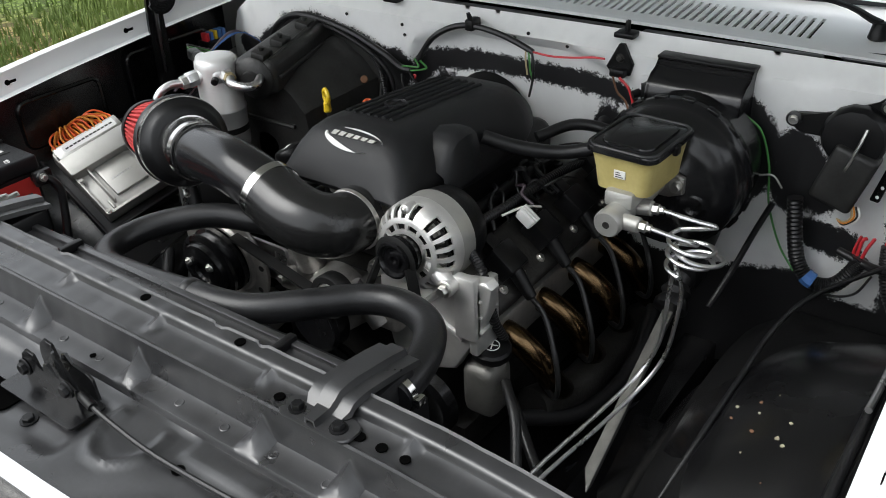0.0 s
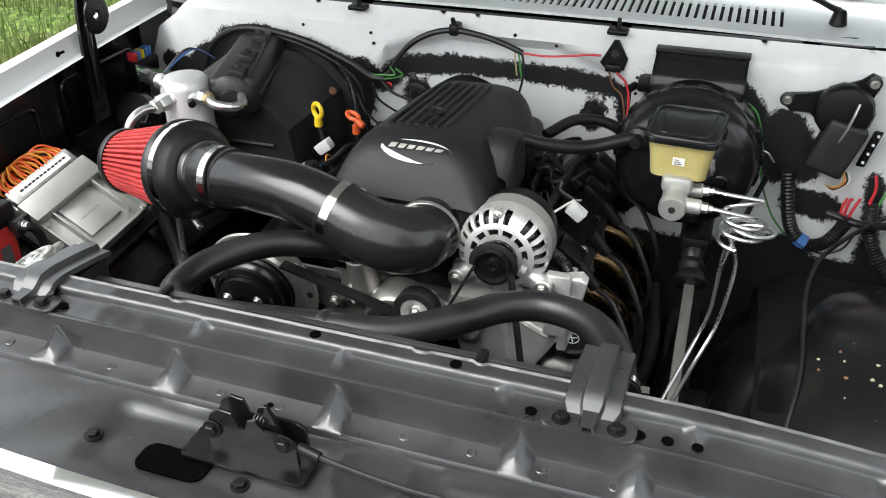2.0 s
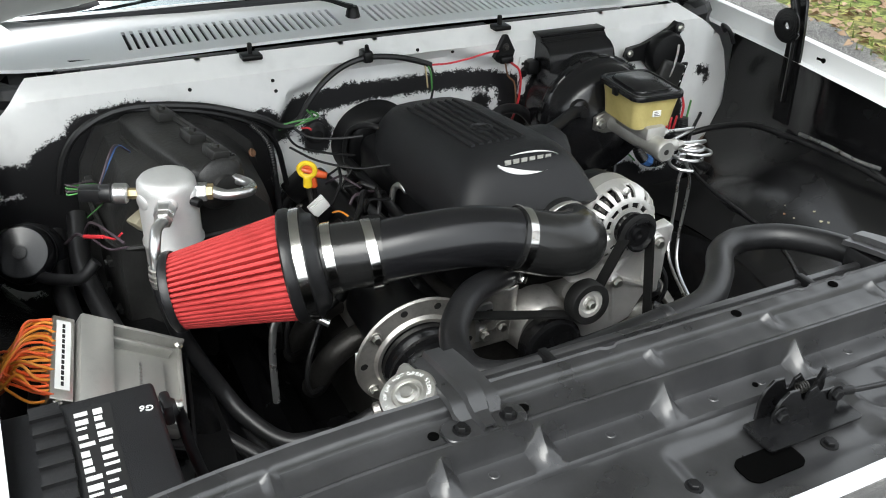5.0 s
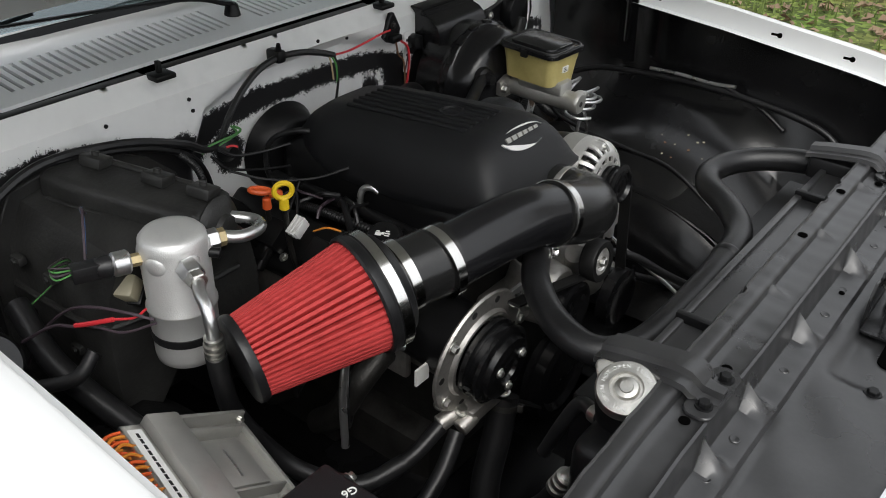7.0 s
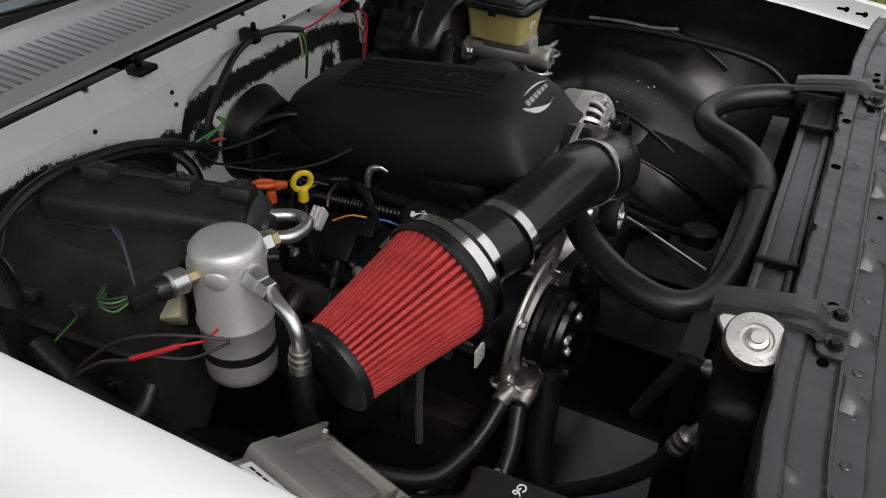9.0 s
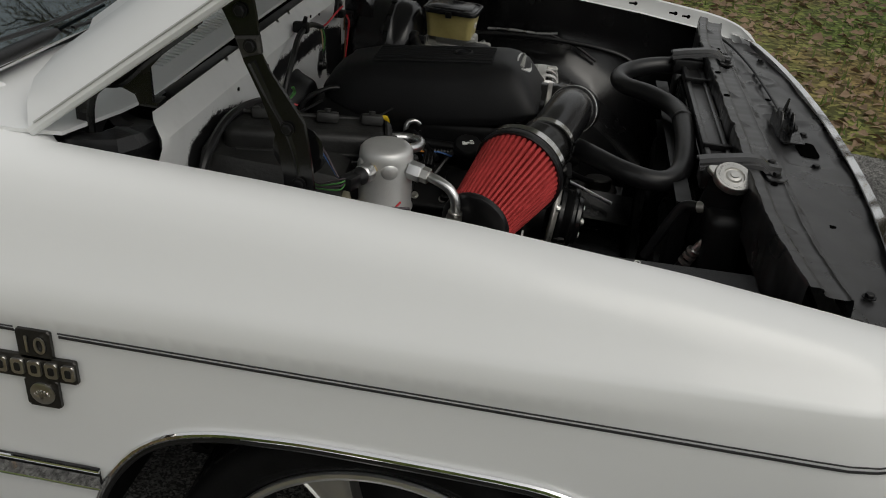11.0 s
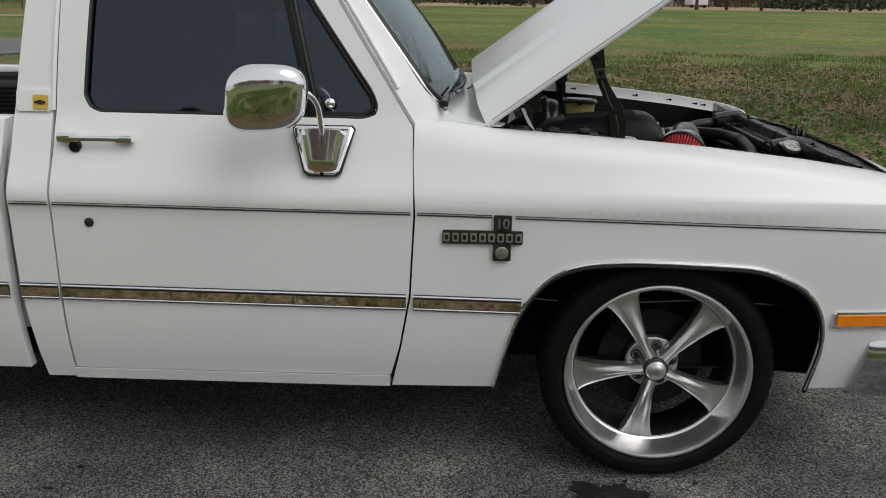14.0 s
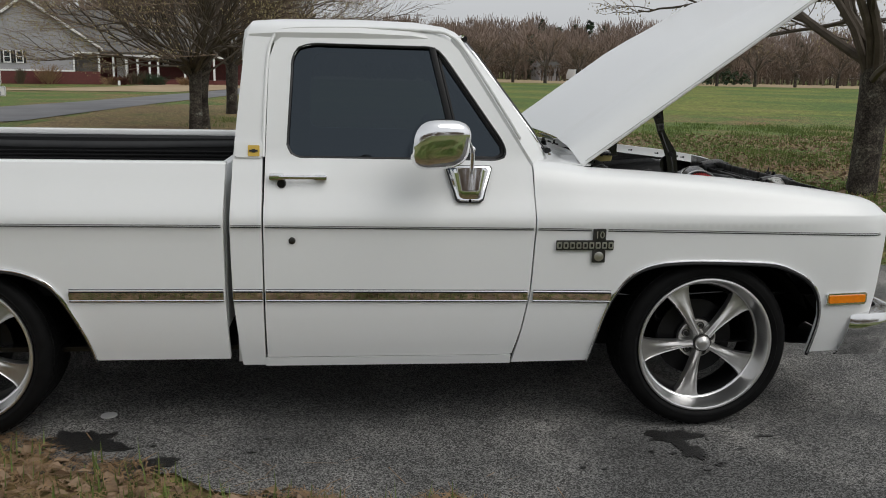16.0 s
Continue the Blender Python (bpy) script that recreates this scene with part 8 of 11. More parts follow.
# brake booster
booster = thing("brake_booster", (-0.22, 0.385, 0.945), "round black vacuum brake booster on the firewall", "booster")
bm = bm_new()
add_lathe(bm, [(0, -0.185), (0.1123, -0.185), (0.1227, -0.175), (0.1258, -0.12), (0.129, -0.105), (0.1342, -0.1), (0.1342, -0.09), (0.13, -0.086), (0.1279, -0.07), (0.1258, -0.048), (0.1123, -0.03), (0.09152, -0.02), (0.06, -0.014), (0.05, -0.004), (0.035, 0), (0, 0)], (-0.18, 0.387, 0.914), (1, 0, -0.06), 64)
part("shell", bm, "tube_gloss", booster)
for k in range(18):
    a = 2 * math.pi * k / 18 + 0.07
    bm = bm_new()
    m = Matrix.Translation((-0.275, 0.387, 0.920)) @ frame_z((1, 0, -0.06)) @ Matrix.Rotation(a, 4, "Z")
    add_box(bm, (0.1295, -0.012, -0.007), (0.1375, 0.012, 0.007), m, bevel=0.002)
    part("crimp_tab", bm, "black_paint", booster)
bm = bm_new()
add_lathe(bm, [(0.020, -0.006), (0.022, 0.0), (0.020, 0.008), (0.012, 0.012), (0.010, 0.03), (0, 0.03)], (-0.202, 0.303, 0.97), (1, -0.15, 0), 24)
part("vacuum_valve", bm, "rubber", booster)
bm = bm_new()
add_lathe(bm, [(0.022, 0.0), (0.024, 0.002), (0.016, 0.006), (0.012, 0.003), (0, 0.002)], (-0.199, 0.452, 0.900), (1, 0.15, 0), 24)
part("pressed_dimple", bm, "black_paint", booster)
bm = bm_new()
add_prism(bm, rounded_rect(0.020, 0.09, 0.006), (-0.386, 0.270, 0.99), (0, 1, 0), (0, 0, 1), 0.004, 0.001)
part("mount_strap", bm, "old_white", booster, "white painted mounting strap with holes")
for z in (1.018, 1.005, 0.985):
    bm = bm_new()
    add_lathe(bm, [(0.0035, 0), (0.0035, 0.001), (0, 0.001)], (-0.3815, 0.268, z), (1, 0, 0), 10)
    part("strap_hole", bm, "black_print", booster)

# master cylinder and reservoir
master = thing("master_cylinder", (-0.09, 0.388, 0.93), "cast aluminium brake master cylinder with a yellow reservoir", "master cylinder")
bm = bm_new()
add_lathe(bm, [(0, 0), (0.022, 0), (0.024, 0.004), (0.024, 0.10), (0.021, 0.104), (0.021, 0.165), (0.0225, 0.17), (0.0225, 0.182), (0.020, 0.186), (0, 0.186)], (-0.195, 0.386, 0.940), (1, 0.005, -0.03), 28)
add_box(bm, (-0.155, 0.362, 0.945), (-0.045, 0.412, 0.975), bevel=0.008)
add_cyl(bm, (-0.035, 0.395, 0.934), (-0.035, 0.432, 0.934), 0.0135, 0.0125, 20, 0.002)
add_cyl(bm, (-0.085, 0.395, 0.936), (-0.085, 0.430, 0.940), 0.0135, 0.0125, 20, 0.002)
part("cylinder_body", bm, "ecu_alu", master)
bm = bm_new()
add_prism(bm, [(-0.055, -0.014), (-0.03, -0.024), (0.03, -0.024), (0.055, -0.014), (0.055, 0.014), (0.03, 0.024), (-0.03, 0.024), (-0.055, 0.014)], (-0.185, 0.386, 0.940), (0, 1, 0), (0, 0, 1), 0.010, 0.002)
part("mounting_flange", bm, "aluminium", master)
for y in (0.342, 0.430):
    bm = bm_new()
    add_hex(bm, (-0.175, y, 0.940), (1, 0, 0), 0.009, 0.012)
    part("flange_nut", bm, "zinc", master)
bm = bm_new()
add_lathe(bm, [(0.006, 0), (0.006, 0.001), (0, 0.001)], (-0.0095, 0.387, 0.934), (1, 0, 0), 12)
part("nose_plug", bm, "dark_steel", master)
for p, d in (((-0.035, 0.432, 0.934), (0, 1, 0)), ((-0.085, 0.430, 0.940), (0, 1, 0.1))):
    bm = bm_new()
    add_lathe(bm, [(0.009, 0), (0.009, 0.010), (0.006, 0.012), (0.006, 0.018), (0, 0.018)], p, d, 6)
    part("line_nut", bm, "zinc", master)
res = holder("reservoir", (-0.115, 0.388, 1.0), master, "yellowed plastic brake fluid reservoir")
bm = bm_new()
RT = basis((-0.116, 0.388, 1.0), (1, -0.06, -0.03), (0.02, 0, 1))
lo = rounded_rect(0.118, 0.092, 0.016)
hi = rounded_rect(0.132, 0.108, 0.016)
rows = [[RT @ Vector((x, y, -0.030)) for x, y in lo], [RT @ Vector((x, y, 0.002)) for x, y in rounded_rect(0.124, 0.098, 0.016)], [RT @ Vector((x, y, 0.034)) for x, y in hi]]
for r in rows:
    r.append(r[0])
add_grid(bm, rows)
bmesh.ops.remove_doubles(bm, verts=bm.verts, dist=1e-5)
bmesh.ops.holes_fill(bm, edges=[e for e in bm.edges if e.is_boundary], sides=0)
part("tank", bm, "fluid_plastic", res)
bm = bm_new()
add_prism(bm, rounded_rect(0.146, 0.122, 0.02), RT @ Vector((0, 0, 0.034)), RT.to_3x3() @ Vector((1, 0, 0)), RT.to_3x3() @ Vector((0, 1, 0)), 0.010, 0.003, 2)
add_prism(bm, rounded_rect(0.110, 0.088, 0.018), RT @ Vector((0, 0, 0.043)), RT.to_3x3() @ Vector((1, 0, 0)), RT.to_3x3() @ Vector((0, 1, 0)), 0.0055, 0.004, 2)
part("lid", bm, "tube_gloss", res, "glossy black reservoir lid")
bm = bm_new()
add_tube(bm, [RT @ Vector((x, y, 0.0435)) for x, y in rounded_rect(0.136, 0.112, 0.02)] + [RT @ Vector((*rounded_rect(0.136, 0.112, 0.02)[0], 0.0435))], 0.0028, 6, 1, smooth=False)
part("lid_rim", bm, "rubber", res)
for s in (-1, 1):
    bm = bm_new()
    add_box(bm, (-0.008, s * 0.061 - 0.004, 0.026), (0.008, s * 0.061 + 0.004, 0.042), RT, bevel=0.002)
    part("lid_tab", bm, "black_plastic", res)
bm = bm_new()
add_box(bm, (0.0605, -0.009, -0.004), (0.0645, 0.010, 0.009), RT)
lab = part("paper_label", bm, "white_label", res)
for k in range(3):
    bm = bm_new()
    add_box(bm, (0.0646, -0.006, -0.002 + 0.0035 * k), (0.065, 0.007 - 0.003 * k, -0.0005 + 0.0035 * k), RT)
    part("label_bar", bm, "black_print", res)

# coiled brake lines
lines = thing("brake_line", (-0.07, 0.50, 0.89), "coiled bare steel brake lines from the master cylinder", "pipe")
coil = []
for k in range(46):
    a = k / 45 * 2 * math.pi * 2.6
    coil.append((-0.072 + 0.030 * math.cos(a + 2.4), 0.502 + 0.036 * math.sin(a + 2.4), 0.918 - 0.0135 * a / 6.28 * 1.7))
bm = bm_new()
add_tube(bm, [(-0.085, 0.448, 0.941), (-0.088, 0.50, 0.936), (-0.095, 0.530, 0.930)] + coil[4:] + [(-0.060, 0.482, 0.85), (-0.055, 0.478, 0.78), (-0.050, 0.474, 0.72), (-0.02, 0.455, 0.665), (0.08, 0.425, 0.63), (0.22, 0.39, 0.60), (0.38, 0.36, 0.55)], 0.0036, 8, 4)
part("line_tube", bm, "sat_alu", lines)
bm = bm_new()
c2 = [(x + 0.006, y + 0.016, z - 0.010) for x, y, z in coil]
add_tube(bm, [(-0.035, 0.450, 0.934), (-0.035, 0.490, 0.930), (-0.045, 0.52, 0.922)] + c2[6:26] + [(-0.050, 0.502, 0.83), (-0.046, 0.498, 0.76), (-0.038, 0.488, 0.70), (0.0, 0.465, 0.65), (0.09, 0.437, 0.62), (0.23, 0.40, 0.59), (0.38, 0.37, 0.54)], 0.0036, 8, 4)
part("line_tube", bm, "sat_alu", lines)

# steering shaft
shaft = thing("steering_shaft", (-0.1, 0.435, 0.63), "steel steering shaft with a black rubber boot", "shaft")
bm = bm_new()
add_lathe(bm, [(0.0, -0.05), (0.020, -0.05), (0.022, 0.0), (0.024, 0.02), (0.020, 0.03), (0.028, 0.045), (0.022, 0.055), (0.031, 0.068), (0.031, 0.080), (0.012, 0.086), (0, 0.086)], (-0.262, 0.428, 0.728), (0.075, 0.004, -0.047), 24)
part("boot", bm, "rubber", shaft)
bm = bm_new()
a, b = Vector((-0.19, 0.432, 0.682)), Vector((0.32, 0.445, 0.44))
add_box(bm, (-0.010, -0.007, 0), (0.010, 0.007, (b - a).length), basis(a, (0, 1, 0), b - a), bevel=0.002)
part("shaft_bar", bm, "cast_grey", shaft)
bm = bm_new()
add_box(bm, (-0.30, 0.40, 0.70), (-0.24, 0.46, 0.76), bevel=0.015)
add_cyl(bm, (-0.39, 0.425, 0.80), (-0.26, 0.428, 0.73), 0.03, seg=20, bevel=0.004)
part("column_joint", bm, "black_plastic", shaft)

# duct box above the booster
duct = thing("air_duct", (-0.37, 0.385, 1.05), "black plastic duct box on the firewall", "duct")
bm = bm_new()
prof = [(-0.395, 1.080), (-0.372, 1.081), (-0.364, 1.074), (-0.356, 1.066), (-0.338, 1.060), (-0.323, 1.047), (-0.317, 1.030), (-0.318, 1.012), (-0.326, 0.998), (-0.395, 0.990)]
add_grid(bm, [[(x, 0.300, z) for x, z in prof], [(x, 0.385, z) for x, z in prof], [(x, 0.470, z) for x, z in prof]])
thicken(bm, 0.004)
for y in (0.302, 0.466):
    add_prism(bm, [(x + 0.36, z - 1.04) for x, z in prof], (-0.36, y, 1.04), (1, 0, 0), (0, 0, 1), -0.004)
part("duct_shell", bm, "tube_gloss", duct)
bm = bm_new()
add_box(bm, (-0.398, 0.298, 1.078), (-0.366, 0.472, 1.084), bevel=0.002)
for z in (1.068, 1.074):
    add_box(bm, (-0.372, 0.300, z - 0.001), (-0.358 + (1.068 - z), 0.470, z + 0.001))
part("duct_lip", bm, "black_plastic", duct)

# triangular bracket, connector and red wires
tri_b = thing("relay_bracket", (-0.386, 0.217, 1.053), "small black triangular bracket bolted to the firewall", "bracket")
bm = bm_new()
add_prism(bm, [(-0.028, -0.012), (-0.004, 0.034), (0.006, 0.034), (0.026, -0.002), (0.020, -0.024), (-0.014, -0.026)], (-0.390, 0.220, 1.053), (0, 1, 0), (0, 0, 1), 0.010, 0.002)
add_box(bm, (-0.385, 0.205, 1.027), (-0.366, 0.236, 1.043), bevel=0.004)
part("plate", bm, "black_plastic", tri_b)
bm = bm_new()
add_hex(bm, (-0.380, 0.221, 1.061), (1, 0, 0), 0.006, 0.006)
part("bracket_bolt", bm, "dark_steel", tri_b)
con = thing("wire_connector", (-0.383, 0.285, 1.010), "small black connector clipped to the firewall", "connector")
bm = bm_new()
add_box(bm, (-0.392, 0.272, 0.996), (-0.362, 0.300, 1.026), bevel=0.004)
add_cyl(bm, (-0.372, 0.268, 1.006), (-0.360, 0.258, 1.002), 0.008, seg=12)
part("connector_body", bm, "black_plastic", con)
wires("red_wire", "thin red wires hanging on the firewall", [
    ("wire", [(-0.374, 0.036, 1.046), (-0.374, 0.08, 1.044), (-0.372, 0.13, 1.050), (-0.368, 0.170, 1.058), (-0.366, 0.196, 1.060)], 0.0022, "red_wire"),
    ("wire", [(-0.366, 0.214, 1.030), (-0.368, 0.224, 1.00), (-0.370, 0.243, 0.98), (-0.374, 0.252, 0.93), (-0.374, 0.246, 0.88)], 0.0020, "rust"),
    ("wire", [(-0.364, 0.228, 1.03), (-0.364, 0.250, 1.01), (-0.368, 0.258, 0.97), (-0.372, 0.254, 0.92), (-0.372, 0.238, 0.88)], 0.0026, "red_wire"),
    ("wire", [(-0.366, 0.268, 1.004), (-0.368, 0.256, 0.99), (-0.372, 0.250, 0.955)], 0.0016, "dark_wire")])
hose("vacuum_hose", "black vacuum hose from the intake to the booster", [(-0.10, 0.10, 0.985), (-0.13, 0.150, 0.965), (-0.165, 0.215, 0.955), (-0.19, 0.275, 0.966), (-0.197, 0.300, 0.970)], 0.0125)
hose("heater_hose", "black hose behind the engine cover", [(-0.25, 0.12, 0.93), (-0.31, 0.17, 0.945), (-0.335, 0.24, 0.93), (-0.33, 0.29, 0.88)], 0.011)

# wiper motor
wm = thing("wiper_motor", (-0.36, 0.62, 1.0), "black wiper motor bolted to the firewall", "motor")
bm = bm_new()
add_prism(bm, [(-0.105, 0.000), (-0.098, 0.020), (-0.055, 0.026), (-0.02, 0.040), (0.02, 0.058), (0.035, 0.072), (0.050, 0.066), (0.052, 0.045), (0.040, 0.02), (0.032, -0.03), (0.0, -0.06), (-0.03, -0.035), (-0.055, -0.008), (-0.09, -0.012)], (-0.388, 0.632, 1.008), (0, 1, 0), (0, 0, 1), 0.014, 0.003)
part("mounting_plate", bm, "black_plastic", wm)
bm = bm_new()
add_lathe(bm, [(0.050, 0), (0.052, 0.004), (0.052, 0.022), (0.047, 0.030), (0.03, 0.034), (0, 0.034)], (-0.376, 0.632, 1.012), (1, 0, 0), 14)
part("gear_case", bm, "black_plastic", wm)
bm = bm_new()
m = basis((-0.345, 0.634, 0.955), (0, 0.95, -0.3), (1, 0, 0))
add_box(bm, (-0.036, -0.062, -0.03), (0.036, 0.042, 0.014), m, bevel=0.008, seg=3)
part("motor_housing", bm, "dusty_black", wm)
bm = bm_new()
add_prism(bm, rounded_rect(0.016, 0.075, 0.003), (-0.362, 0.690, 0.945), (0.3, 0.95, 0), (0, 0.25, 1), 0.003)
part("hole_strap", bm, "black_paint", wm)
for k in range(4):
    bm = bm_new()
    add_lathe(bm, [(0.003, 0), (0.003, 0.001), (0, 0.001)], Vector((-0.3585, 0.684 + 0.005 * k, 0.918 + 0.018 * k)), (0.95, -0.3, 0), 8)
    part("strap_hole", bm, "old_white", wm)
for p in ((-0.374, 0.532, 1.020), (-0.374, 0.672, 1.066)):
    bm = bm_new()
    add_lathe(bm, [(0.013, 0), (0.013, 0.006), (0.009, 0.008), (0, 0.008)], p, (1, 0, 0), 18)
    part("grommet", bm, "rubber", wm)
    bm = bm_new()
    add_hex(bm, Vector(p) + Vector((0.008, 0, 0)), (1, 0, 0), 0.006, 0.006)
    part("motor_bolt", bm, "zinc", wm)
bm = bm_new()
add_tube(bm, [(-0.340, 0.652, 1.036), (-0.334, 0.646, 1.01), (-0.332, 0.636, 0.975), (-0.335, 0.628, 0.955)], 0.003, 6, 5)
part("motor_lead", bm, "zinc", wm)
for k, c in enumerate(("tan_wire", "orange_wire", "black_print", "white_wire")):
    bm = bm_new()
    add_tube(bm, [(-0.345, 0.65 + 0.004 * k, 0.90), (-0.34, 0.655 + 0.004 * k, 0.882), (-0.345, 0.645, 0.868 - 0.003 * k), (-0.36, 0.63, 0.862)], 0.0017, 6, 5)
    part("motor_wire", bm, c, wm)

wm.matrix_basis = Matrix.Translation((0.006, 0.016, -0.006)) @ wm.matrix_basis

# firewall loom
wires("firewall_loom", "taped black wiring loom arched across the firewall", [
    ("loom", [(-0.36, -0.72, 0.90), (-0.366, -0.70, 0.965), (-0.364, -0.66, 1.015), (-0.360, -0.58, 1.045), (-0.360, -0.45, 1.030), (-0.362, -0.345, 0.992), (-0.366, -0.30, 0.965), (-0.368, -0.27, 0.960)], 0.0075, "rubber"),
    ("loom", [(-0.368, -0.285, 0.957), (-0.370, -0.255, 0.972), (-0.368, -0.235, 1.005), (-0.366, -0.20, 1.045), (-0.370, -0.155, 1.070), (-0.370, -0.107, 1.080), (-0.372, -0.05, 1.074), (-0.374, 0.0, 1.060), (-0.374, 0.037, 1.046)], 0.0062, "rubber"),
    ("loom", [(-0.36, -0.58, 1.043), (-0.352, -0.45, 1.022), (-0.352, -0.36, 0.985), (-0.352, -0.315, 0.94), (-0.345, -0.300, 0.86), (-0.33, -0.295, 0.78)], 0.0055, "black_plastic"),
    ("loom", [(-0.352, -0.36, 0.985), (-0.342, -0.33, 0.94), (-0.338, -0.322, 0.86), (-0.32, -0.32, 0.76)], 0.0070, "rubber", 0.0012),
    ("wire", [(-0.37, -0.30, 0.955), (-0.365, -0.26, 0.962), (-0.36, -0.22, 0.975), (-0.358, -0.235, 0.99)], 0.0022, "green_wire"),
    ("wire", [(-0.37, -0.31, 0.962), (-0.358, -0.27, 0.972), (-0.352, -0.235, 0.978), (-0.352, -0.245, 0.995)], 0.0020, "green_wire"),
    ("wire", [(-0.372, 0.028, 1.050), (-0.366, 0.034, 1.03), (-0.366, 0.036, 1.010), (-0.37, 0.040, 0.99)], 0.0020, "green_wire"),
    ("wire", [(-0.372, 0.022, 1.050), (-0.368, 0.024, 1.03), (-0.368, 0.028, 1.00)], 0.0018, "tan_wire"),
    ("wire", [(-0.372, 0.036, 1.046), (-0.368, 0.042, 1.02), (-0.368, 0.040, 0.99), (-0.368, 0.032, 0.955)], 0.0026, "rubber"),
    ("wire", [(-0.365, -0.27, 0.955), (-0.355, -0.24, 0.935), (-0.34, -0.19, 0.93), (-0.32, -0.14, 0.935)], 0.0030, "rubber"),
    ("wire", [(-0.36, -0.29, 0.95), (-0.34, -0.27, 0.925), (-0.31, -0.22, 0.915), (-0.29, -0.17, 0.91)], 0.0024, "black_plastic"),
    ("wire", [(-0.36, -0.255, 0.955), (-0.352, -0.245, 0.957), (-0.345, -0.24, 0.955)], 0.0022, "red_wire")])
clip = thing("loom_clip", (-0.372, -0.117, 1.08), "black plastic loom clip on the firewall", "clip")
bm = bm_new()
add_box(bm, (-0.395, -0.117, 1.070), (-0.360, -0.097, 1.094), bevel=0.005)
add_cyl(bm, (-0.370, -0.107, 1.092), (-0.366, -0.110, 1.106), 0.006, 0.004, 10)
part("clip_body", bm, "black_plastic", clip)
for y, z, r in ((-0.208, 0.916, 0.020), (0.178, 0.91, 0.013)):
    g = thing("grommet", (-0.40, y, z), "black rubber grommet in the firewall", "grommet", "firewall grommets")
    bm = bm_new()
    x = firewall_x(y, z)
    add_lathe(bm, [(r * 1.25, 0), (r * 1.2, 0.005), (r, 0.008), (r * 0.8, 0.012), (r * 0.55, 0.02), (0, 0.02)], (x - 0.002, y, z), (1, 0, 0), 20)
    part("grommet_ring", bm, "rubber", g)

# evaporator and heater box
evap = thing("evaporator_box", (-0.28, -0.51, 0.8), "dusty black plastic evaporator and heater box on the firewall", "heater box")
bm = bm_new()
rows = []
outline = [(-0.365, 0.60), (-0.362, 0.86), (-0.372, 0.925), (-0.41, 0.965), (-0.47, 1.000), (-0.56, 1.010), (-0.625, 0.995), (-0.655, 0.94), (-0.668, 0.86), (-0.668, 0.60)]
for x, k in ((-0.388, 1.0), (-0.34, 1.0), (-0.325, 0.985), (-0.22, 0.955), (-0.165, 0.925), (-0.150, 0.88), (-0.148, 0.2)):
    rows.append([(x, -0.515 + (y + 0.515) * k, 0.80 + (z - 0.80) * k) for y, z in outline])
add_grid(bm, rows)
part("case", bm, "dusty_black", evap, angle=30)
bm = bm_new()
add_prism(bm, [(y + 0.515, z) for y, z in [(-0.345, 0.60), (-0.345, 0.875), (-0.355, 0.94), (-0.40, 0.982), (-0.47, 1.018), (-0.56, 1.028), (-0.64, 1.012), (-0.675, 0.95), (-0.69, 0.86), (-0.69, 0.60)]], (-0.384, -0.515, 0.0), (0, 1, 0), (0, 0, 1), 0.012, 0.002)
part("rear_flange", bm, "dusty_black", evap)
bm = bm_new()
axis_a, axis_b = Vector((-0.375, -0.555, 1.000)), Vector((-0.105, -0.480, 0.988))
add_box(bm, (-0.050, -0.038, 0.0), (0.050, 0.036, (axis_b - axis_a).length), basis(axis_a, (0.2, -1, 0), axis_b - axis_a), bevel=0.016, seg=3)
add_box(bm, (-0.056, -0.004, 0.02), (0.056, 0.004, (axis_b - axis_a).length - 0.02), basis(axis_a, (0.2, -1, 0), axis_b - axis_a), bevel=0.002)
add_lathe(bm, [(0.044, 0), (0.046, 0.004), (0.040, 0.012), (0.022, 0.016), (0.020, 0.024), (0, 0.024)], axis_b - Vector((0.004, 0, 0)), axis_b - axis_a, 24)
part("core_housing", bm, "dusty_black", evap, "rounded housing over the evaporator core", angle=50)
for q in (0.22, 0.62, 0.9):
    c = axis_a.lerp(axis_b, q) + Vector((0.0, 0.012, 0.044))
    bm = bm_new()
    add_box(bm, (-0.020, -0.016, -0.008), (0.020, 0.016, 0.010), basis(c, axis_b - axis_a, (0, 0.25, 1)), bevel=0.004)
    add_cyl(bm, c + Vector((0, 0, 0.008)), c + Vector((0, 0.002, 0.016)), 0.006, seg=10)
    part("case_clip", bm, "dusty_black", evap)
bm = bm_new()
a, b = axis_a + Vector((0.02, 0.030, 0.040)), axis_b + Vector((-0.02, 0.030, 0.036))
add_tube(bm, [a, a.lerp(b, 0.5), b], 0.005, 8, 3)
part("case_seam", bm, "dusty_black", evap)
for p in ((-0.20, -0.40, 0.90), (-0.25, -0.385, 0.86), (-0.18, -0.45, 0.87), (-0.30, -0.38, 0.80), (-0.21, -0.385, 0.77)):
    bm = bm_new()
    add_hex(bm, p, (0.5, 0.6, 0.6), 0.005, 0.006)
    part("case_screw", bm, "rust", evap)
for dz in (-0.012, -0.030):
    bm = bm_new()
    a, b = axis_a + Vector((0.01, -0.052, dz)), axis_b + Vector((0.0, -0.052, dz))
    add_tube(bm, [a, a.lerp(b, 0.5), b], 0.0035, 6, 3)
    part("case_bead", bm, "dusty_black", evap)
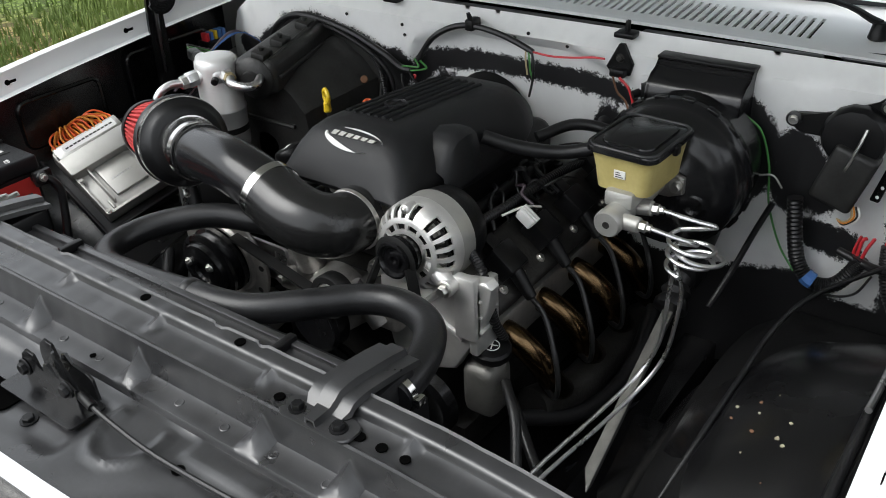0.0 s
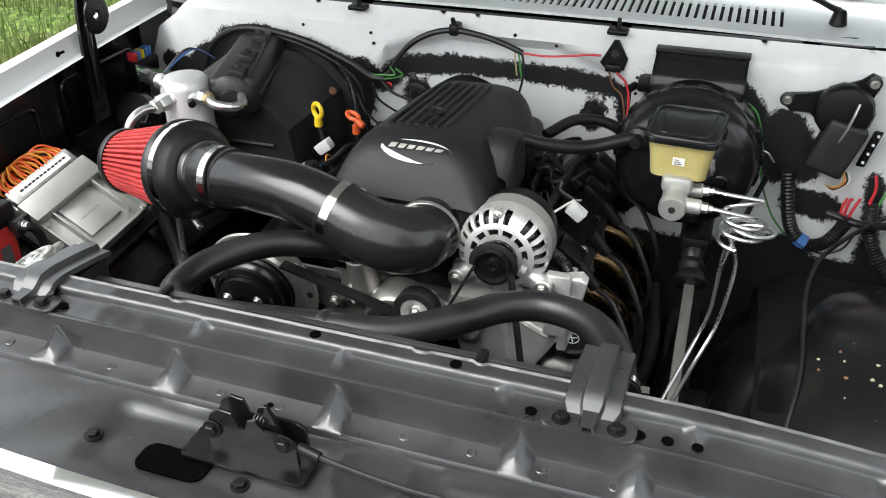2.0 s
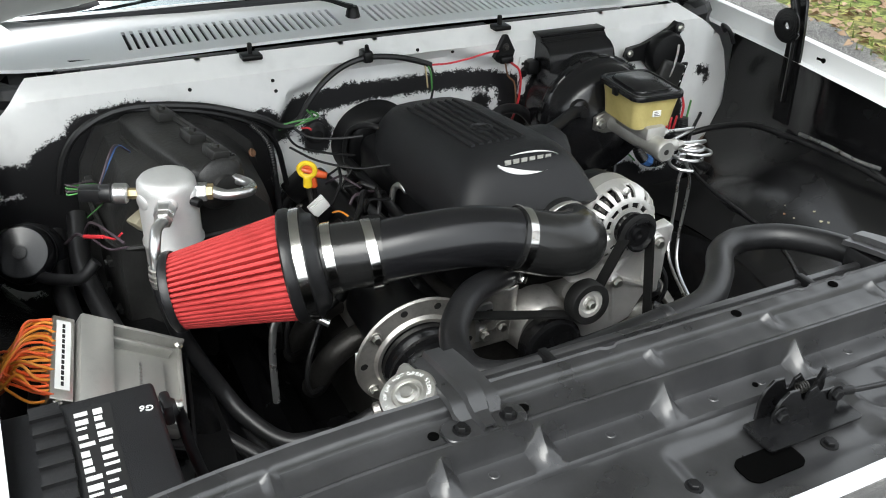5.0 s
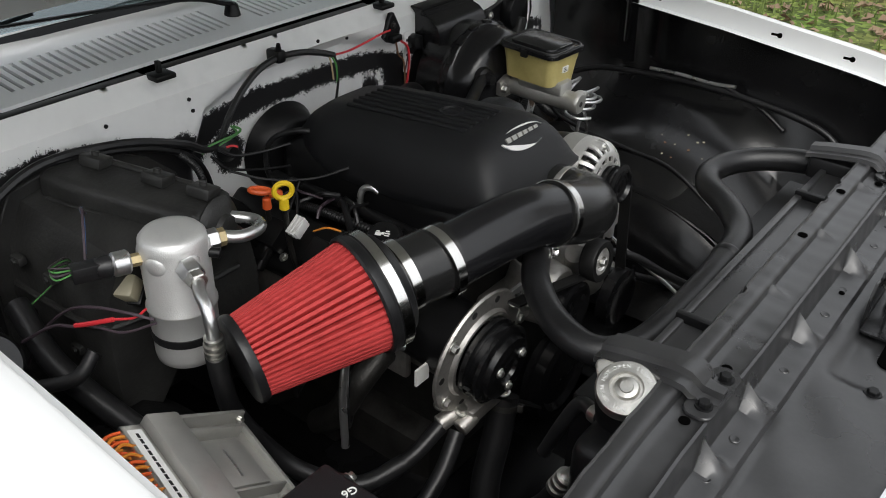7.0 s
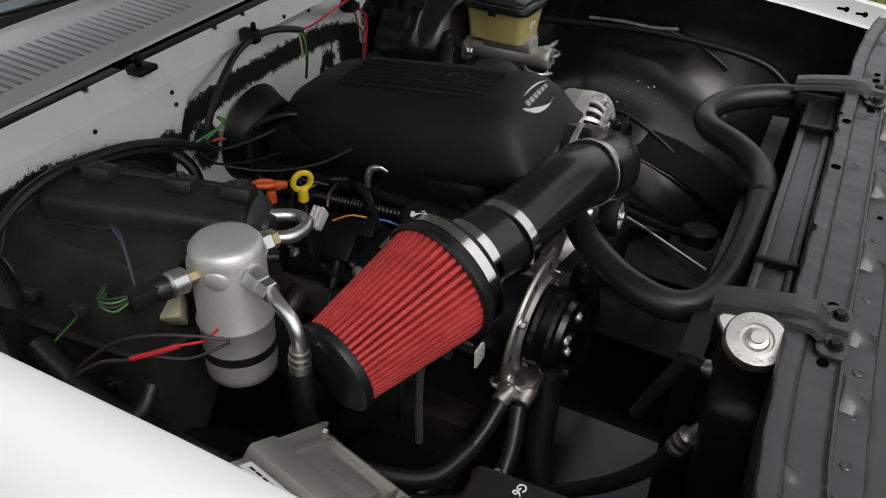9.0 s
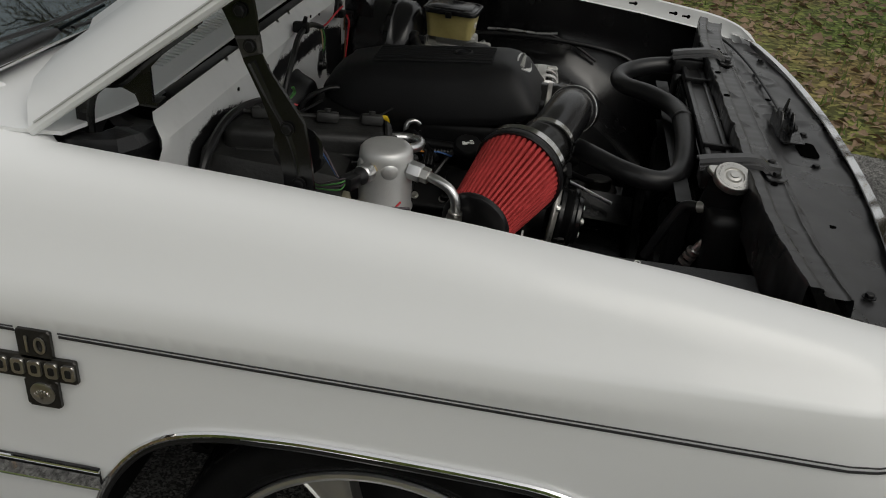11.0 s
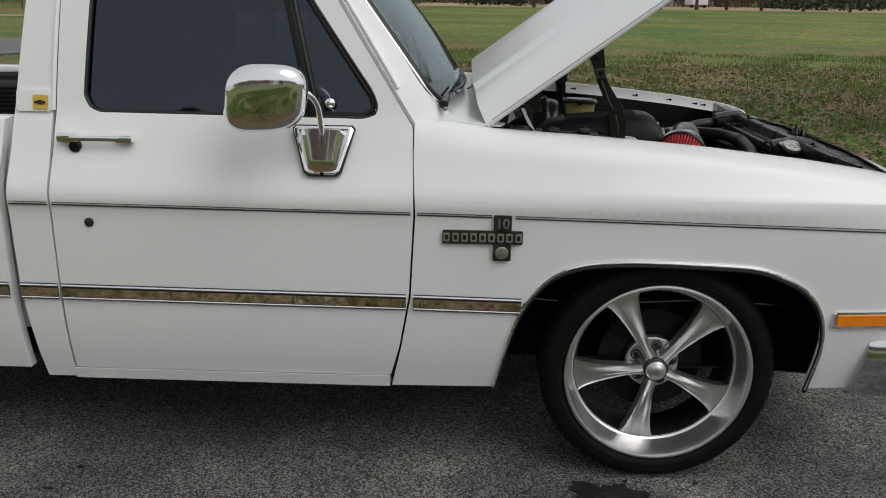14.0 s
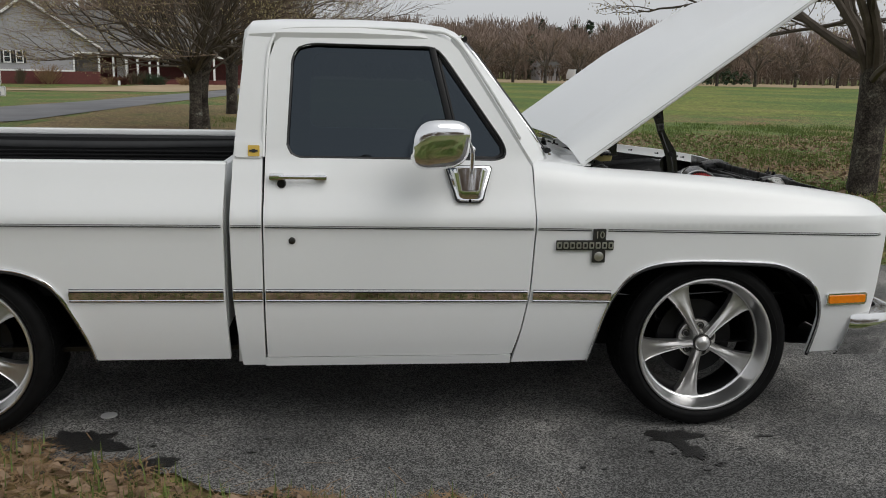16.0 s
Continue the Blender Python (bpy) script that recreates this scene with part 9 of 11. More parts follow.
for x, z in ((-0.33, 0.93), (-0.25, 0.93), (-0.33, 0.84), (-0.22, 0.82), (-0.20, 0.73), (-0.30, 0.72)):
    k = float(np.interp(x, (-0.34, -0.325, -0.22, -0.165), (1.0, 0.985, 0.955, 0.925)))
    bm = bm_new()
    add_box(bm, (x - 0.012, -0.515 - 0.153 * k - 0.008, z - 0.007), (x + 0.012, -0.515 - 0.153 * k + 0.006, z + 0.007), bevel=0.003)
    add_cyl(bm, (x, -0.515 - 0.153 * k - 0.006, z), (x, -0.515 - 0.153 * k - 0.012, z), 0.005, seg=8)
    part("case_lug", bm, "dusty_black", evap)
bm = bm_new()
add_tube(bm, [(-0.35, -0.672, 0.885), (-0.26, -0.668, 0.883), (-0.17, -0.655, 0.878), (-0.145, -0.60, 0.876), (-0.145, -0.42, 0.876)], 0.005, 6, 5)
part("case_seam", bm, "dusty_black", evap)
bm = bm_new()
add_lathe(bm, [(0.008, 0), (0.009, 0.003), (0.007, 0.006), (0, 0.006)], (-0.325, -0.37, 0.935), (0.6, 0.6, 0.4), 14)
part("vent_boss", bm, "rust", evap)

# accumulator
acc = thing("accumulator", (-0.043, -0.575, 0.81), "bare aluminium air conditioning accumulator with fittings", "accumulator")
AT = Vector((-0.084, -0.568, 0.0))
bm = bm_new()
add_lathe(bm, [(0, 0.822), (0.034, 0.822), (0.0455, 0.830), (0.047, 0.840), (0.047, 0.866)], AT, (0, 0, 1), 48)
add_lathe(bm, [(0.047, 0.876), (0.047, 0.912), (0.0495, 0.915), (0.0495, 0.918), (0.0465, 0.922), (0.0465, 1.010), (0.045, 1.022), (0.039, 1.029), (0.030, 1.031), (0, 1.031)], AT, (0, 0, 1), 48)
part("canister", bm, "canister_alu", acc, angle=50)
for a in (-70, -10, 55, 140, 215):
    d = Vector((math.cos(radians(a)), math.sin(radians(a)), 0))
    bm = bm_new()
    add_cyl(bm, AT + d * 0.030 + Vector((0, 0, 0.997)), AT + d * 0.0485 + Vector((0, 0, 0.997)), 0.021, 0.015, 20, 0.004)
    part("port_boss", bm, "canister_alu", acc, angle=50)
bm = bm_new()
add_lathe(bm, [(0.0465, 0.864), (0.0482, 0.865), (0.0482, 0.877), (0.0465, 0.878)], AT, (0, 0, 1), 48)
part("rubber_band", bm, "rubber", acc)


def fitting(at, way, r, h, material="zinc", name="hex_fitting"):
    bm = bm_new()
    add_lathe(bm, [(r, 0), (r, h * 0.9), (r * 0.88, h), (0, h)], at, way, 6)
    part(name, bm, material, acc)


d1 = Vector((0.92, -0.25, -0.12)).normalized()
o1 = AT + Vector((0.044, -0.013, 0.995))
fitting(o1, d1, 0.0165, 0.024, "sat_alu")
fitting(o1 + d1 * 0.024, d1, 0.014, 0.014)
bm = bm_new()
add_tube(bm, [o1 + d1 * 0.036, (0.014, -0.604, 0.990), (0.036, -0.612, 0.980), (0.047, -0.617, 0.960), (0.046, -0.616, 0.925)], 0.0085, 14, 7)
part("bent_tube", bm, "sat_alu", acc)
cw = Vector((-0.12, 0.05, -1)).normalized()
for q, r in ((0, 0.0125), (0.010, 0.0138), (0.020, 0.0138), (0.030, 0.0125)):
    bm = bm_new()
    add_lathe(bm, [(0.009, 0), (r, 0.001), (r, 0.007), (0.009, 0.0085)], Vector((0.048, -0.617, 0.945)) + cw * q, cw, 20)
    part("crimp_ring", bm, "zinc", acc)
d2 = Vector((0.35, 0.93, 0.0)).normalized()
o2 = AT + Vector((0.014, 0.044, 0.998))
fitting(o2, d2, 0.0155, 0.016, "sat_alu")
fitting(o2 + d2 * 0.016, d2, 0.013, 0.010, "brass")
bm = bm_new()
add_tube(bm, [o2 + d2 * 0.024, (-0.046, -0.484, 0.996), (-0.044, -0.460, 0.995), (-0.054, -0.442, 0.993), (-0.074, -0.438, 0.993), (-0.096, -0.452, 0.995), (-0.120, -0.470, 0.995)], 0.009, 14, 7)
part("bent_tube", bm, "sat_alu", acc)
d3 = Vector((0.75, 0.6, -0.1)).normalized()
o3 = AT + Vector((0.032, 0.030, 0.994))
bm = bm_new()
add_cyl(bm, o3, o3 + d3 * 0.018, 0.0075, seg=12, bevel=0.001)
part("service_cap", bm, "black_plastic", acc)
d4 = Vector((-0.30, -0.95, 0.06)).normalized()
o4 = AT + Vector((-0.012, -0.042, 1.000))
fitting(o4, d4, 0.009, 0.018, "brass")
bm = bm_new()
add_cyl(bm, o4 + d4 * 0.016, o4 + d4 * 0.040, 0.0165, 0.0165, 24, 0.003)
part("pressure_switch", bm, "sat_alu", acc)
bm = bm_new()
add_cyl(bm, o4 + d4 * 0.040, o4 + d4 * 0.060, 0.0155, 0.014, 20, 0.002)
add_box(bm, (-0.011, -0.011, 0.055), (0.011, 0.011, 0.090), basis(o4, (0, 0, 1), d4), bevel=0.002)
part("switch_plug", bm, "rubber", acc, "dark brown plug on the pressure switch")
e4 = o4 + d4 * 0.088
wires("switch_wires", "thin green and blue wires from the pressure switch", [("wire", [e4 + Vector((0, 0, 0.003 * k)), e4 + d4 * 0.02 + Vector((0, 0, 0.006 * k - 0.004)), e4 + d4 * 0.030 + Vector((-0.03, 0.02, -0.012 + 0.003 * k)), e4 + Vector((-0.07, 0.03, -0.03 + 0.004 * k)), e4 + Vector((-0.12, 0.05, -0.07)), (-0.30, -0.70, 0.86)], 0.0013, ("green_wire", "dark_wire", "green_wire", "dark_wire")[k]) for k in range(4)]
      + [("wire", [e4 + Vector((-0.02, 0.03, -0.004)), e4 + Vector((-0.06, 0.06, 0.028 + 0.003 * k)), e4 + Vector((-0.09, 0.075, 0.032)), e4 + Vector((-0.12, 0.095, 0.005))], 0.0018, ("blue_wire", "blue_wire", "dark_wire", "dark_wire")[k]) for k in range(4)])
hose("suction_hose", "thick black air conditioning hose below the accumulator", [(0.044, -0.614, 0.912), (0.038, -0.606, 0.86), (0.032, -0.590, 0.79), (0.05, -0.550, 0.70), (0.09, -0.52, 0.655), (0.15, -0.47, 0.63), (0.18, -0.40, 0.64)], 0.0145)
relay = thing("relay", (-0.131, -0.618, 0.925), "small tan plastic relay beside the accumulator", "relay")
bm = bm_new()
m = basis((-0.160, -0.614, 0.928), (0.84, 0.5, 0.0), (0.25, -0.55, 0.8))
add_box(bm, (-0.027, -0.017, -0.016), (0.027, 0.017, 0.014), m, bevel=0.005, seg=2)
part("relay_case", bm, "tan_plastic", relay)
bm = bm_new()
add_box(bm, (-0.029, -0.019, -0.022), (0.029, 0.019, -0.014), m, bevel=0.003)
part("relay_base", bm, "black_plastic", relay)
wires("loose_wire", "loose dark wires with a red splice", [
    ("wire", [(-0.30, -0.72, 0.75), (-0.29, -0.705, 0.79), (-0.24, -0.70, 0.86), (-0.17, -0.69, 0.925), (-0.115, -0.68, 0.950), (-0.06, -0.665, 0.958), (-0.025, -0.650, 0.955)], 0.0022, "dark_wire"),
    ("wire", [(-0.24, -0.73, 0.86), (-0.18, -0.71, 0.905), (-0.14, -0.70, 0.918), (-0.11, -0.69, 0.930)], 0.0024, "dark_wire"),
    ("splice", [(-0.135, -0.70, 0.922), (-0.11, -0.69, 0.932), (-0.08, -0.675, 0.944)], 0.0034, "red_wire"),
    ("wire", [(-0.08, -0.675, 0.944), (-0.055, -0.66, 0.950), (-0.04, -0.65, 0.965)], 0.0018, "red_wire"),
    ("wire", [(-0.11, -0.69, 0.928), (-0.07, -0.67, 0.925), (-0.03, -0.645, 0.945)], 0.0018, "dark_wire")])
hose("heater_hose", "thick black heater hose low beside the inner fender", [(-0.30, -0.70, 0.88), (-0.20, -0.71, 0.83), (-0.08, -0.69, 0.78), (0.04, -0.66, 0.74), (0.14, -0.63, 0.70)], 0.018)
hose("heater_hose", "thick black heater hose low beside the inner fender", [(-0.32, -0.74, 0.84), (-0.20, -0.75, 0.80), (-0.06, -0.73, 0.74), (0.05, -0.70, 0.69), (0.12, -0.66, 0.65)], 0.018)
hose("ac_hose", "black rubber hose crossing below the air filter", [(0.10, -0.60, 0.68), (0.18, -0.52, 0.64), (0.26, -0.45, 0.62), (0.34, -0.40, 0.60)], 0.013)
hose("ac_hose", "black rubber hose crossing below the air filter", [(-0.02, -0.55, 0.64), (0.12, -0.50, 0.60), (0.28, -0.46, 0.60), (0.44, -0.47, 0.72)], 0.013)
drain = thing("oil_line", (0.11, -0.47, 0.8), "bent bare steel line below the air filter", "pipe")
bm = bm_new()
add_tube(bm, [(0.175, -0.395, 0.86), (0.155, -0.43, 0.875), (0.135, -0.465, 0.86), (0.13, -0.475, 0.80), (0.13, -0.475, 0.70)], 0.006, 10, 6)
part("line_tube", bm, "sat_alu", drain)

# fuse block and blower motor
fuse = thing("fuse_block", (-0.301, -0.843, 0.965), "small fuse block with blue and yellow fuses", "fuse block")
bm = bm_new()
add_box(bm, (-0.345, -0.868, 0.93), (-0.275, -0.822, 0.965), bevel=0.004)
part("holder_body", bm, "black_plastic", fuse)
for k in range(5):
    bm = bm_new()
    add_box(bm, (-0.340 + 0.013 * k, -0.856, 0.963), (-0.331 + 0.013 * k, -0.834, 0.985), bevel=0.0015)
    part("fuse", bm, ("blue_wire", "blue_wire", "yellow", "blue_wire", "red_wire")[k], fuse)
blower = thing("blower_motor", (-0.22, -0.80, 0.86), "black round blower motor on the heater box", "motor")
bm = bm_new()
add_lathe(bm, [(0.060, -0.07), (0.062, -0.06), (0.060, -0.045), (0.056, -0.036), (0.050, -0.030), (0.048, 0.035), (0.042, 0.045), (0.012, 0.048), (0.011, 0.056), (0, 0.056)], (-0.225, -0.795, 0.862), (0.75, -0.1, 0.5), 40)
part("motor_case", bm, "tube_gloss", blower)
bm = bm_new()
add_lathe(bm, [(0.0505, -0.006), (0.0512, -0.005), (0.0512, 0.012), (0.0505, 0.013)], (-0.225, -0.795, 0.862), (0.75, -0.1, 0.5), 40)
part("case_band", bm, "rubber", blower)
hose("cooling_tube", "thin black cooling tube to the blower motor", [(-0.19, -0.79, 0.84), (-0.15, -0.755, 0.845), (-0.12, -0.72, 0.855), (-0.12, -0.69, 0.88)], 0.010)

# engine computer on its tray
ecu = thing("engine_computer", (0.1, -0.68, 0.78), "bare aluminium engine computer with a white label", "computer")
EO = Vector((0.212, -0.628, 0.766))
EU, EV = Vector((-0.03, -0.867, 0.497)).normalized(), Vector((-0.95, 0.0, 0.31)).normalized()
EN = EU.cross(EV)
EN = EN if EN.z > 0 else -EN
EV = EN.cross(EU) if EN.cross(EU).dot(EV) > 0 else -EN.cross(EU)
em = Matrix((EU, EV, EN)).transposed().to_4x4()
em.translation = EO
bm = bm_new()
add_box(bm, (0.0, 0.0, -0.030), (0.195, 0.165, -0.004), em, bevel=0.004)
part("case_base", bm, "ecu_alu", ecu)
bm = bm_new()
add_box(bm, (0.030, 0.045, -0.006), (0.112, 0.125, 0.004), em, bevel=0.003)
part("case_cover", bm, "ecu_alu", ecu)
bm = bm_new()
add_box(bm, (0.112, -0.004, -0.012), (0.162, 0.168, 0.022), em, bevel=0.005)
part("raised_block", bm, "ecu_alu", ecu)
bm = bm_new()
add_box(bm, (0.166, 0.004, -0.026), (0.198, 0.160, 0.012), em, bevel=0.003)
part("connector_housing", bm, "zinc", ecu)
for u0, u1, v0, v1, h in ((0.0, 0.112, 0.0, 0.006, 0.006), (0.0, 0.112, 0.159, 0.165, 0.016), (0.0, 0.006, 0.0, 0.165, 0.004), (0.02, 0.112, 0.134, 0.138, 0.016), (0.02, 0.112, 0.030, 0.034, 0.014), (0.006, 0.03, 0.02, 0.026, 0.004)):
    bm = bm_new()
    add_box(bm, (u0, v0, -0.006), (u1, v1, h), em, bevel=0.001)
    part("cast_rib", bm, "ecu_alu", ecu)
for u, v in ((0.006, 0.006), (0.006, 0.158), (0.185, 0.006), (0.10, 0.006)):
    bm = bm_new()
    add_hex(bm, em @ Vector((u, v, 0.006)), EN, 0.005, 0.005)
    part("case_screw", bm, "zinc", ecu)
bm = bm_new()
add_box(bm, (0.172, 0.022, 0.0120), (0.192, 0.150, 0.0126), em)
part("white_sticker", bm, "white_label", ecu)
for k in range(12):
    bm = bm_new()
    add_box(bm, (0.180, 0.028 + 0.0098 * k, 0.0127), (0.184, 0.0355 + 0.0098 * k, 0.0130), em)
    part("sticker_bar", bm, "black_print", ecu)
for k in range(7):
    bm = bm_new()
    add_box(bm, (0.066, 0.060 + 0.007 * k, 0.004), (0.070, 0.065 + 0.007 * k, 0.0045), em)
    part("stamped_bar", bm, "sat_alu", ecu)
tray = thing("computer_tray", EO, "black steel tray under the engine computer", "tray")
bm = bm_new()
add_box(bm, (-0.022, -0.022, -0.040), (0.21, 0.185, -0.033), em, bevel=0.002)
add_box(bm, (-0.024, -0.024, -0.040), (-0.018, 0.187, -0.020), em, bevel=0.001)
add_box(bm, (-0.024, -0.024, -0.040), (0.21, -0.018, -0.020), em, bevel=0.001)
part("tray_plate", bm, "black_plastic", tray)
bm = bm_new()
for u, v in ((0.02, 0.02), (0.02, 0.15), (0.17, 0.08)):
    add_cyl(bm, em @ Vector((u, v, -0.035)), em @ Vector((u, v, -0.035)) - Vector((0, 0, 0.13)), 0.012, seg=10)
part("tray_legs", bm, "black_paint", tray)
rng = random.Random(91)
cols = ("orange_wire", "yellow", "red_wire", "purple_wire", "orange_wire", "tan_wire", "red_wire", "orange", "purple_wire", "red_wire", "white_wire", "orange_wire", "blue_wire", "dark_wire")
bundle = []
for k in range(34):
    v = 0.012 + 0.140 * (k % 17) / 16
    start = em @ Vector((0.192, v, -0.002 + 0.012 * (k // 17)))
    bundle.append(("wire", [start, start + EU * 0.022 + EN * rng.uniform(-0.012, 0.006), start + EU * 0.045 + EN * rng.uniform(-0.03, 0.0) + EV * (0.075 - v) * 0.4, em @ Vector((0.245 + rng.uniform(-0.01, 0.01), 0.080 + rng.uniform(-0.035, 0.035), -0.045 + rng.uniform(-0.01, 0.01))), em @ Vector((0.250, 0.085 + rng.uniform(-0.03, 0.03), -0.10))], 0.0021, cols[(k * 7) % len(cols)]))
wires("computer_harness", "bundle of many coloured wires plugged into the engine computer", bundle)

# battery
bat = thing("battery", (0.405, -0.76, 0.72), "black car battery with a red and white label", "battery")
bm = bm_new()
add_box(bm, (0.292, -0.85, 0.71), (0.52, -0.672, 0.880), bevel=0.006)
part("case", bm, "black_plastic", bat)
bm = bm_new()
add_box(bm, (0.287, -0.855, 0.880), (0.525, -0.668, 0.912), bevel=0.006, seg=3)
part("cover", bm, "cover_plastic", bat, "grey-black grained battery cover")
bm = bm_new()
add_box(bm, (0.310, -0.768, 0.9118), (0.505, -0.722, 0.9132))
part("cover_label", bm, "black_print", bat)
rng = random.Random(17)
for k in range(26):
    col = k % 2
    x0 = 0.316 + 0.0142 * (k // 2)
    bm = bm_new()
    y0 = -0.764 + 0.021 * col
    add_box(bm, (x0, y0, 0.9133), (x0 + rng.uniform(0.004, 0.011), y0 + rng.uniform(0.008, 0.017), 0.9138))
    part("label_bar", bm, "grey_print", bat)
strap = [(0.290 + 0.235 * q, -0.795 + 0.006 * math.sin(3 * q), 0.918 + 0.004 * math.sin(3.14 * q)) for q in np.linspace(0, 1, 9)]
bm = bm_new()
add_grid(bm, [[(x, y - 0.017, z), (x, y + 0.017, z)] for x, y, z in strap])
thicken(bm, 0.004)
part("carry_strap", bm, "rubber", bat, "black carrying strap")
for k in range(6):
    bm = bm_new()
    x, y, z = strap[k + 1]
    add_box(bm, (x - 0.002, y - 0.018, z), (x + 0.002, y + 0.018, z + 0.005))
    part("strap_rib", bm, "rubber", bat)
part("code_text", text_bm("G6", 0.014, basis((0.338, -0.684, 0.9125), (-0.25, -0.97, 0), (0, 0, 1)), 0.0006), "white_label", bat)
bm = bm_new()
add_box(bm, (0.525, -0.845, 0.735), (0.5262, -0.680, 0.865))
part("front_label", bm, "red_print", bat)
for k in range(6):
    bm = bm_new()
    add_box(bm, (0.5263, -0.835 + 0.025 * k, 0.80), (0.5268, -0.815 + 0.025 * k, 0.84))
    part("label_bar", bm, "label_grey", bat)
bm = bm_new()
add_box(bm, (0.300, -0.6719, 0.735), (0.515, -0.6708, 0.872))
part("side_label", bm, "red_print", bat)
for k in range(6):
    bm = bm_new()
    add_box(bm, (0.315 + 0.032 * k, -0.6706, 0.79), (0.338 + 0.032 * k, -0.6702, 0.84))
    part("label_bar", bm, "label_grey", bat)
cable = thing("battery_cable", (0.27, -0.65, 0.85), "black battery cable with a side terminal bolt", "cable")
bm = bm_new()
add_tube(bm, [(0.30, -0.662, 0.868), (0.285, -0.648, 0.862), (0.275, -0.640, 0.835), (0.282, -0.635, 0.79), (0.30, -0.62, 0.72), (0.31, -0.59, 0.62)], 0.008, 10, 6)
part("cable_sleeve", bm, "rubber", cable)
bm = bm_new()
add_cyl(bm, (0.298, -0.672, 0.868), (0.298, -0.645, 0.872), 0.014, 0.012, 16, 0.003)
add_box(bm, (0.275, -0.664, 0.852), (0.312, -0.650, 0.884), bevel=0.005)
part("terminal_boot", bm, "rubber", cable)
bm = bm_new()
add_hex(bm, (0.298, -0.645, 0.872), (0, 1, 0.15), 0.006, 0.008)
part("terminal_bolt", bm, "zinc", cable)
hold = thing("battery_tray", (0.405, -0.76, 0.69), "black battery tray on the inner fender", "tray")
bm = bm_new()
add_box(bm, (0.275, -0.868, 0.672), (0.537, -0.655, 0.708), bevel=0.004)
part("tray_plate", bm, "black_paint", hold)
for ob in (bat, cable):
    ob.matrix_basis = Matrix.Translation((0.012, -0.003, 0.020)) @ ob.matrix_basis
hold.matrix_basis = Matrix.Translation((0.012, -0.003, 0.020)) @ hold.matrix_basis

# driver side wiring and hoses
wires("driver_loom", "corrugated black conduit with red wires on the firewall", [
    ("conduit", [(-0.35, 0.575, 0.88), (-0.345, 0.585, 0.82), (-0.34, 0.60, 0.765), (-0.335, 0.63, 0.735), (-0.335, 0.665, 0.74), (-0.34, 0.69, 0.775), (-0.345, 0.697, 0.80)], 0.014, "rubber", 0.002),
    ("wire", [(-0.345, 0.690, 0.795), (-0.348, 0.694, 0.83), (-0.352, 0.700, 0.835)], 0.003, "red_wire"),
    ("wire", [(-0.343, 0.698, 0.795), (-0.344, 0.704, 0.82), (-0.348, 0.712, 0.84)], 0.003, "red_wire"),
    ("wire", [(-0.346, 0.684, 0.795), (-0.350, 0.685, 0.815), (-0.355, 0.690, 0.835)], 0.0026, "red_wire"),
    ("tape", [(-0.336, 0.617, 0.744), (-0.335, 0.625, 0.739), (-0.335, 0.633, 0.736)], 0.0152, "blue_wire"),
    ("conduit", [(-0.35, 0.735, 0.83), (-0.345, 0.74, 0.79), (-0.335, 0.755, 0.745), (-0.315, 0.785, 0.71), (-0.29, 0.815, 0.695)], 0.013, "rubber", 0.002),
    ("wire", [(-0.352, 0.730, 0.83), (-0.356, 0.735, 0.86), (-0.362, 0.73, 0.885)], 0.003, "red_wire"),
    ("wire", [(-0.350, 0.745, 0.825), (-0.354, 0.752, 0.85), (-0.36, 0.76, 0.87)], 0.0026, "green_wire"),
    ("wire", [(-0.36, 0.47, 1.005), (-0.362, 0.500, 0.98), (-0.364, 0.520, 0.92), (-0.362, 0.53, 0.85), (-0.355, 0.56, 0.78), (-0.345, 0.595, 0.74)], 0.0020, "green_wire"),
    ("wire", [(-0.362, 0.505, 0.90), (-0.362, 0.53, 0.905), (-0.362, 0.548, 0.885)], 0.0018, "zinc"),
    ("wire", [(-0.35, 0.54, 0.86), (-0.33, 0.52, 0.80), (-0.30, 0.50, 0.73), (-0.26, 0.48, 0.67)], 0.0055, "rubber"),
    ("wire", [(-0.35, 0.63, 0.735), (-0.34, 0.66, 0.715), (-0.34, 0.70, 0.73), (-0.345, 0.72, 0.77)], 0.0022, "black_print")])
hose("fender_cable", "thin black cable crossing the inner fender", [(-0.36, 0.80, 0.83), (-0.30, 0.72, 0.80), (-0.22, 0.655, 0.775), (-0.12, 0.63, 0.762), (0.0, 0.625, 0.752), (0.12, 0.62, 0.738), (0.25, 0.60, 0.67), (0.36, 0.59, 0.58)], 0.0042, category="cable")
hose("fender_hose", "thin black hose clipped along the inner fender wall", [(-0.35, 0.66, 0.80), (-0.33, 0.72, 0.795), (-0.28, 0.78, 0.825), (-0.20, 0.812, 0.855), (-0.10, 0.818, 0.865), (0.0, 0.818, 0.872), (0.10, 0.816, 0.875), (0.20, 0.814, 0.87), (0.30, 0.812, 0.86), (0.38, 0.81, 0.84), (0.44, 0.80, 0.80)], 0.0075)
wires("fender_wire", "thin loom clipped along the inner fender wall", [("loom", [(-0.06, 0.817, 0.885), (0.02, 0.817, 0.888), (0.10, 0.816, 0.886), (0.16, 0.815, 0.892)], 0.0045, "sat_alu"), ("loom", [(0.14, 0.815, 0.885), (0.22, 0.815, 0.86), (0.29, 0.81, 0.82)], 0.005, "rubber", 0.0008)])
hook = thing("fender_clip", (-0.316, 0.776, 1.071), "small black clip hook beside the hood hinge", "clip")
bm = bm_new()
add_tube(bm, [(-0.33, 0.80, 1.05), (-0.316, 0.776, 1.071), (-0.30, 0.785, 1.06), (-0.295, 0.80, 1.03)], 0.005, 8, 5)
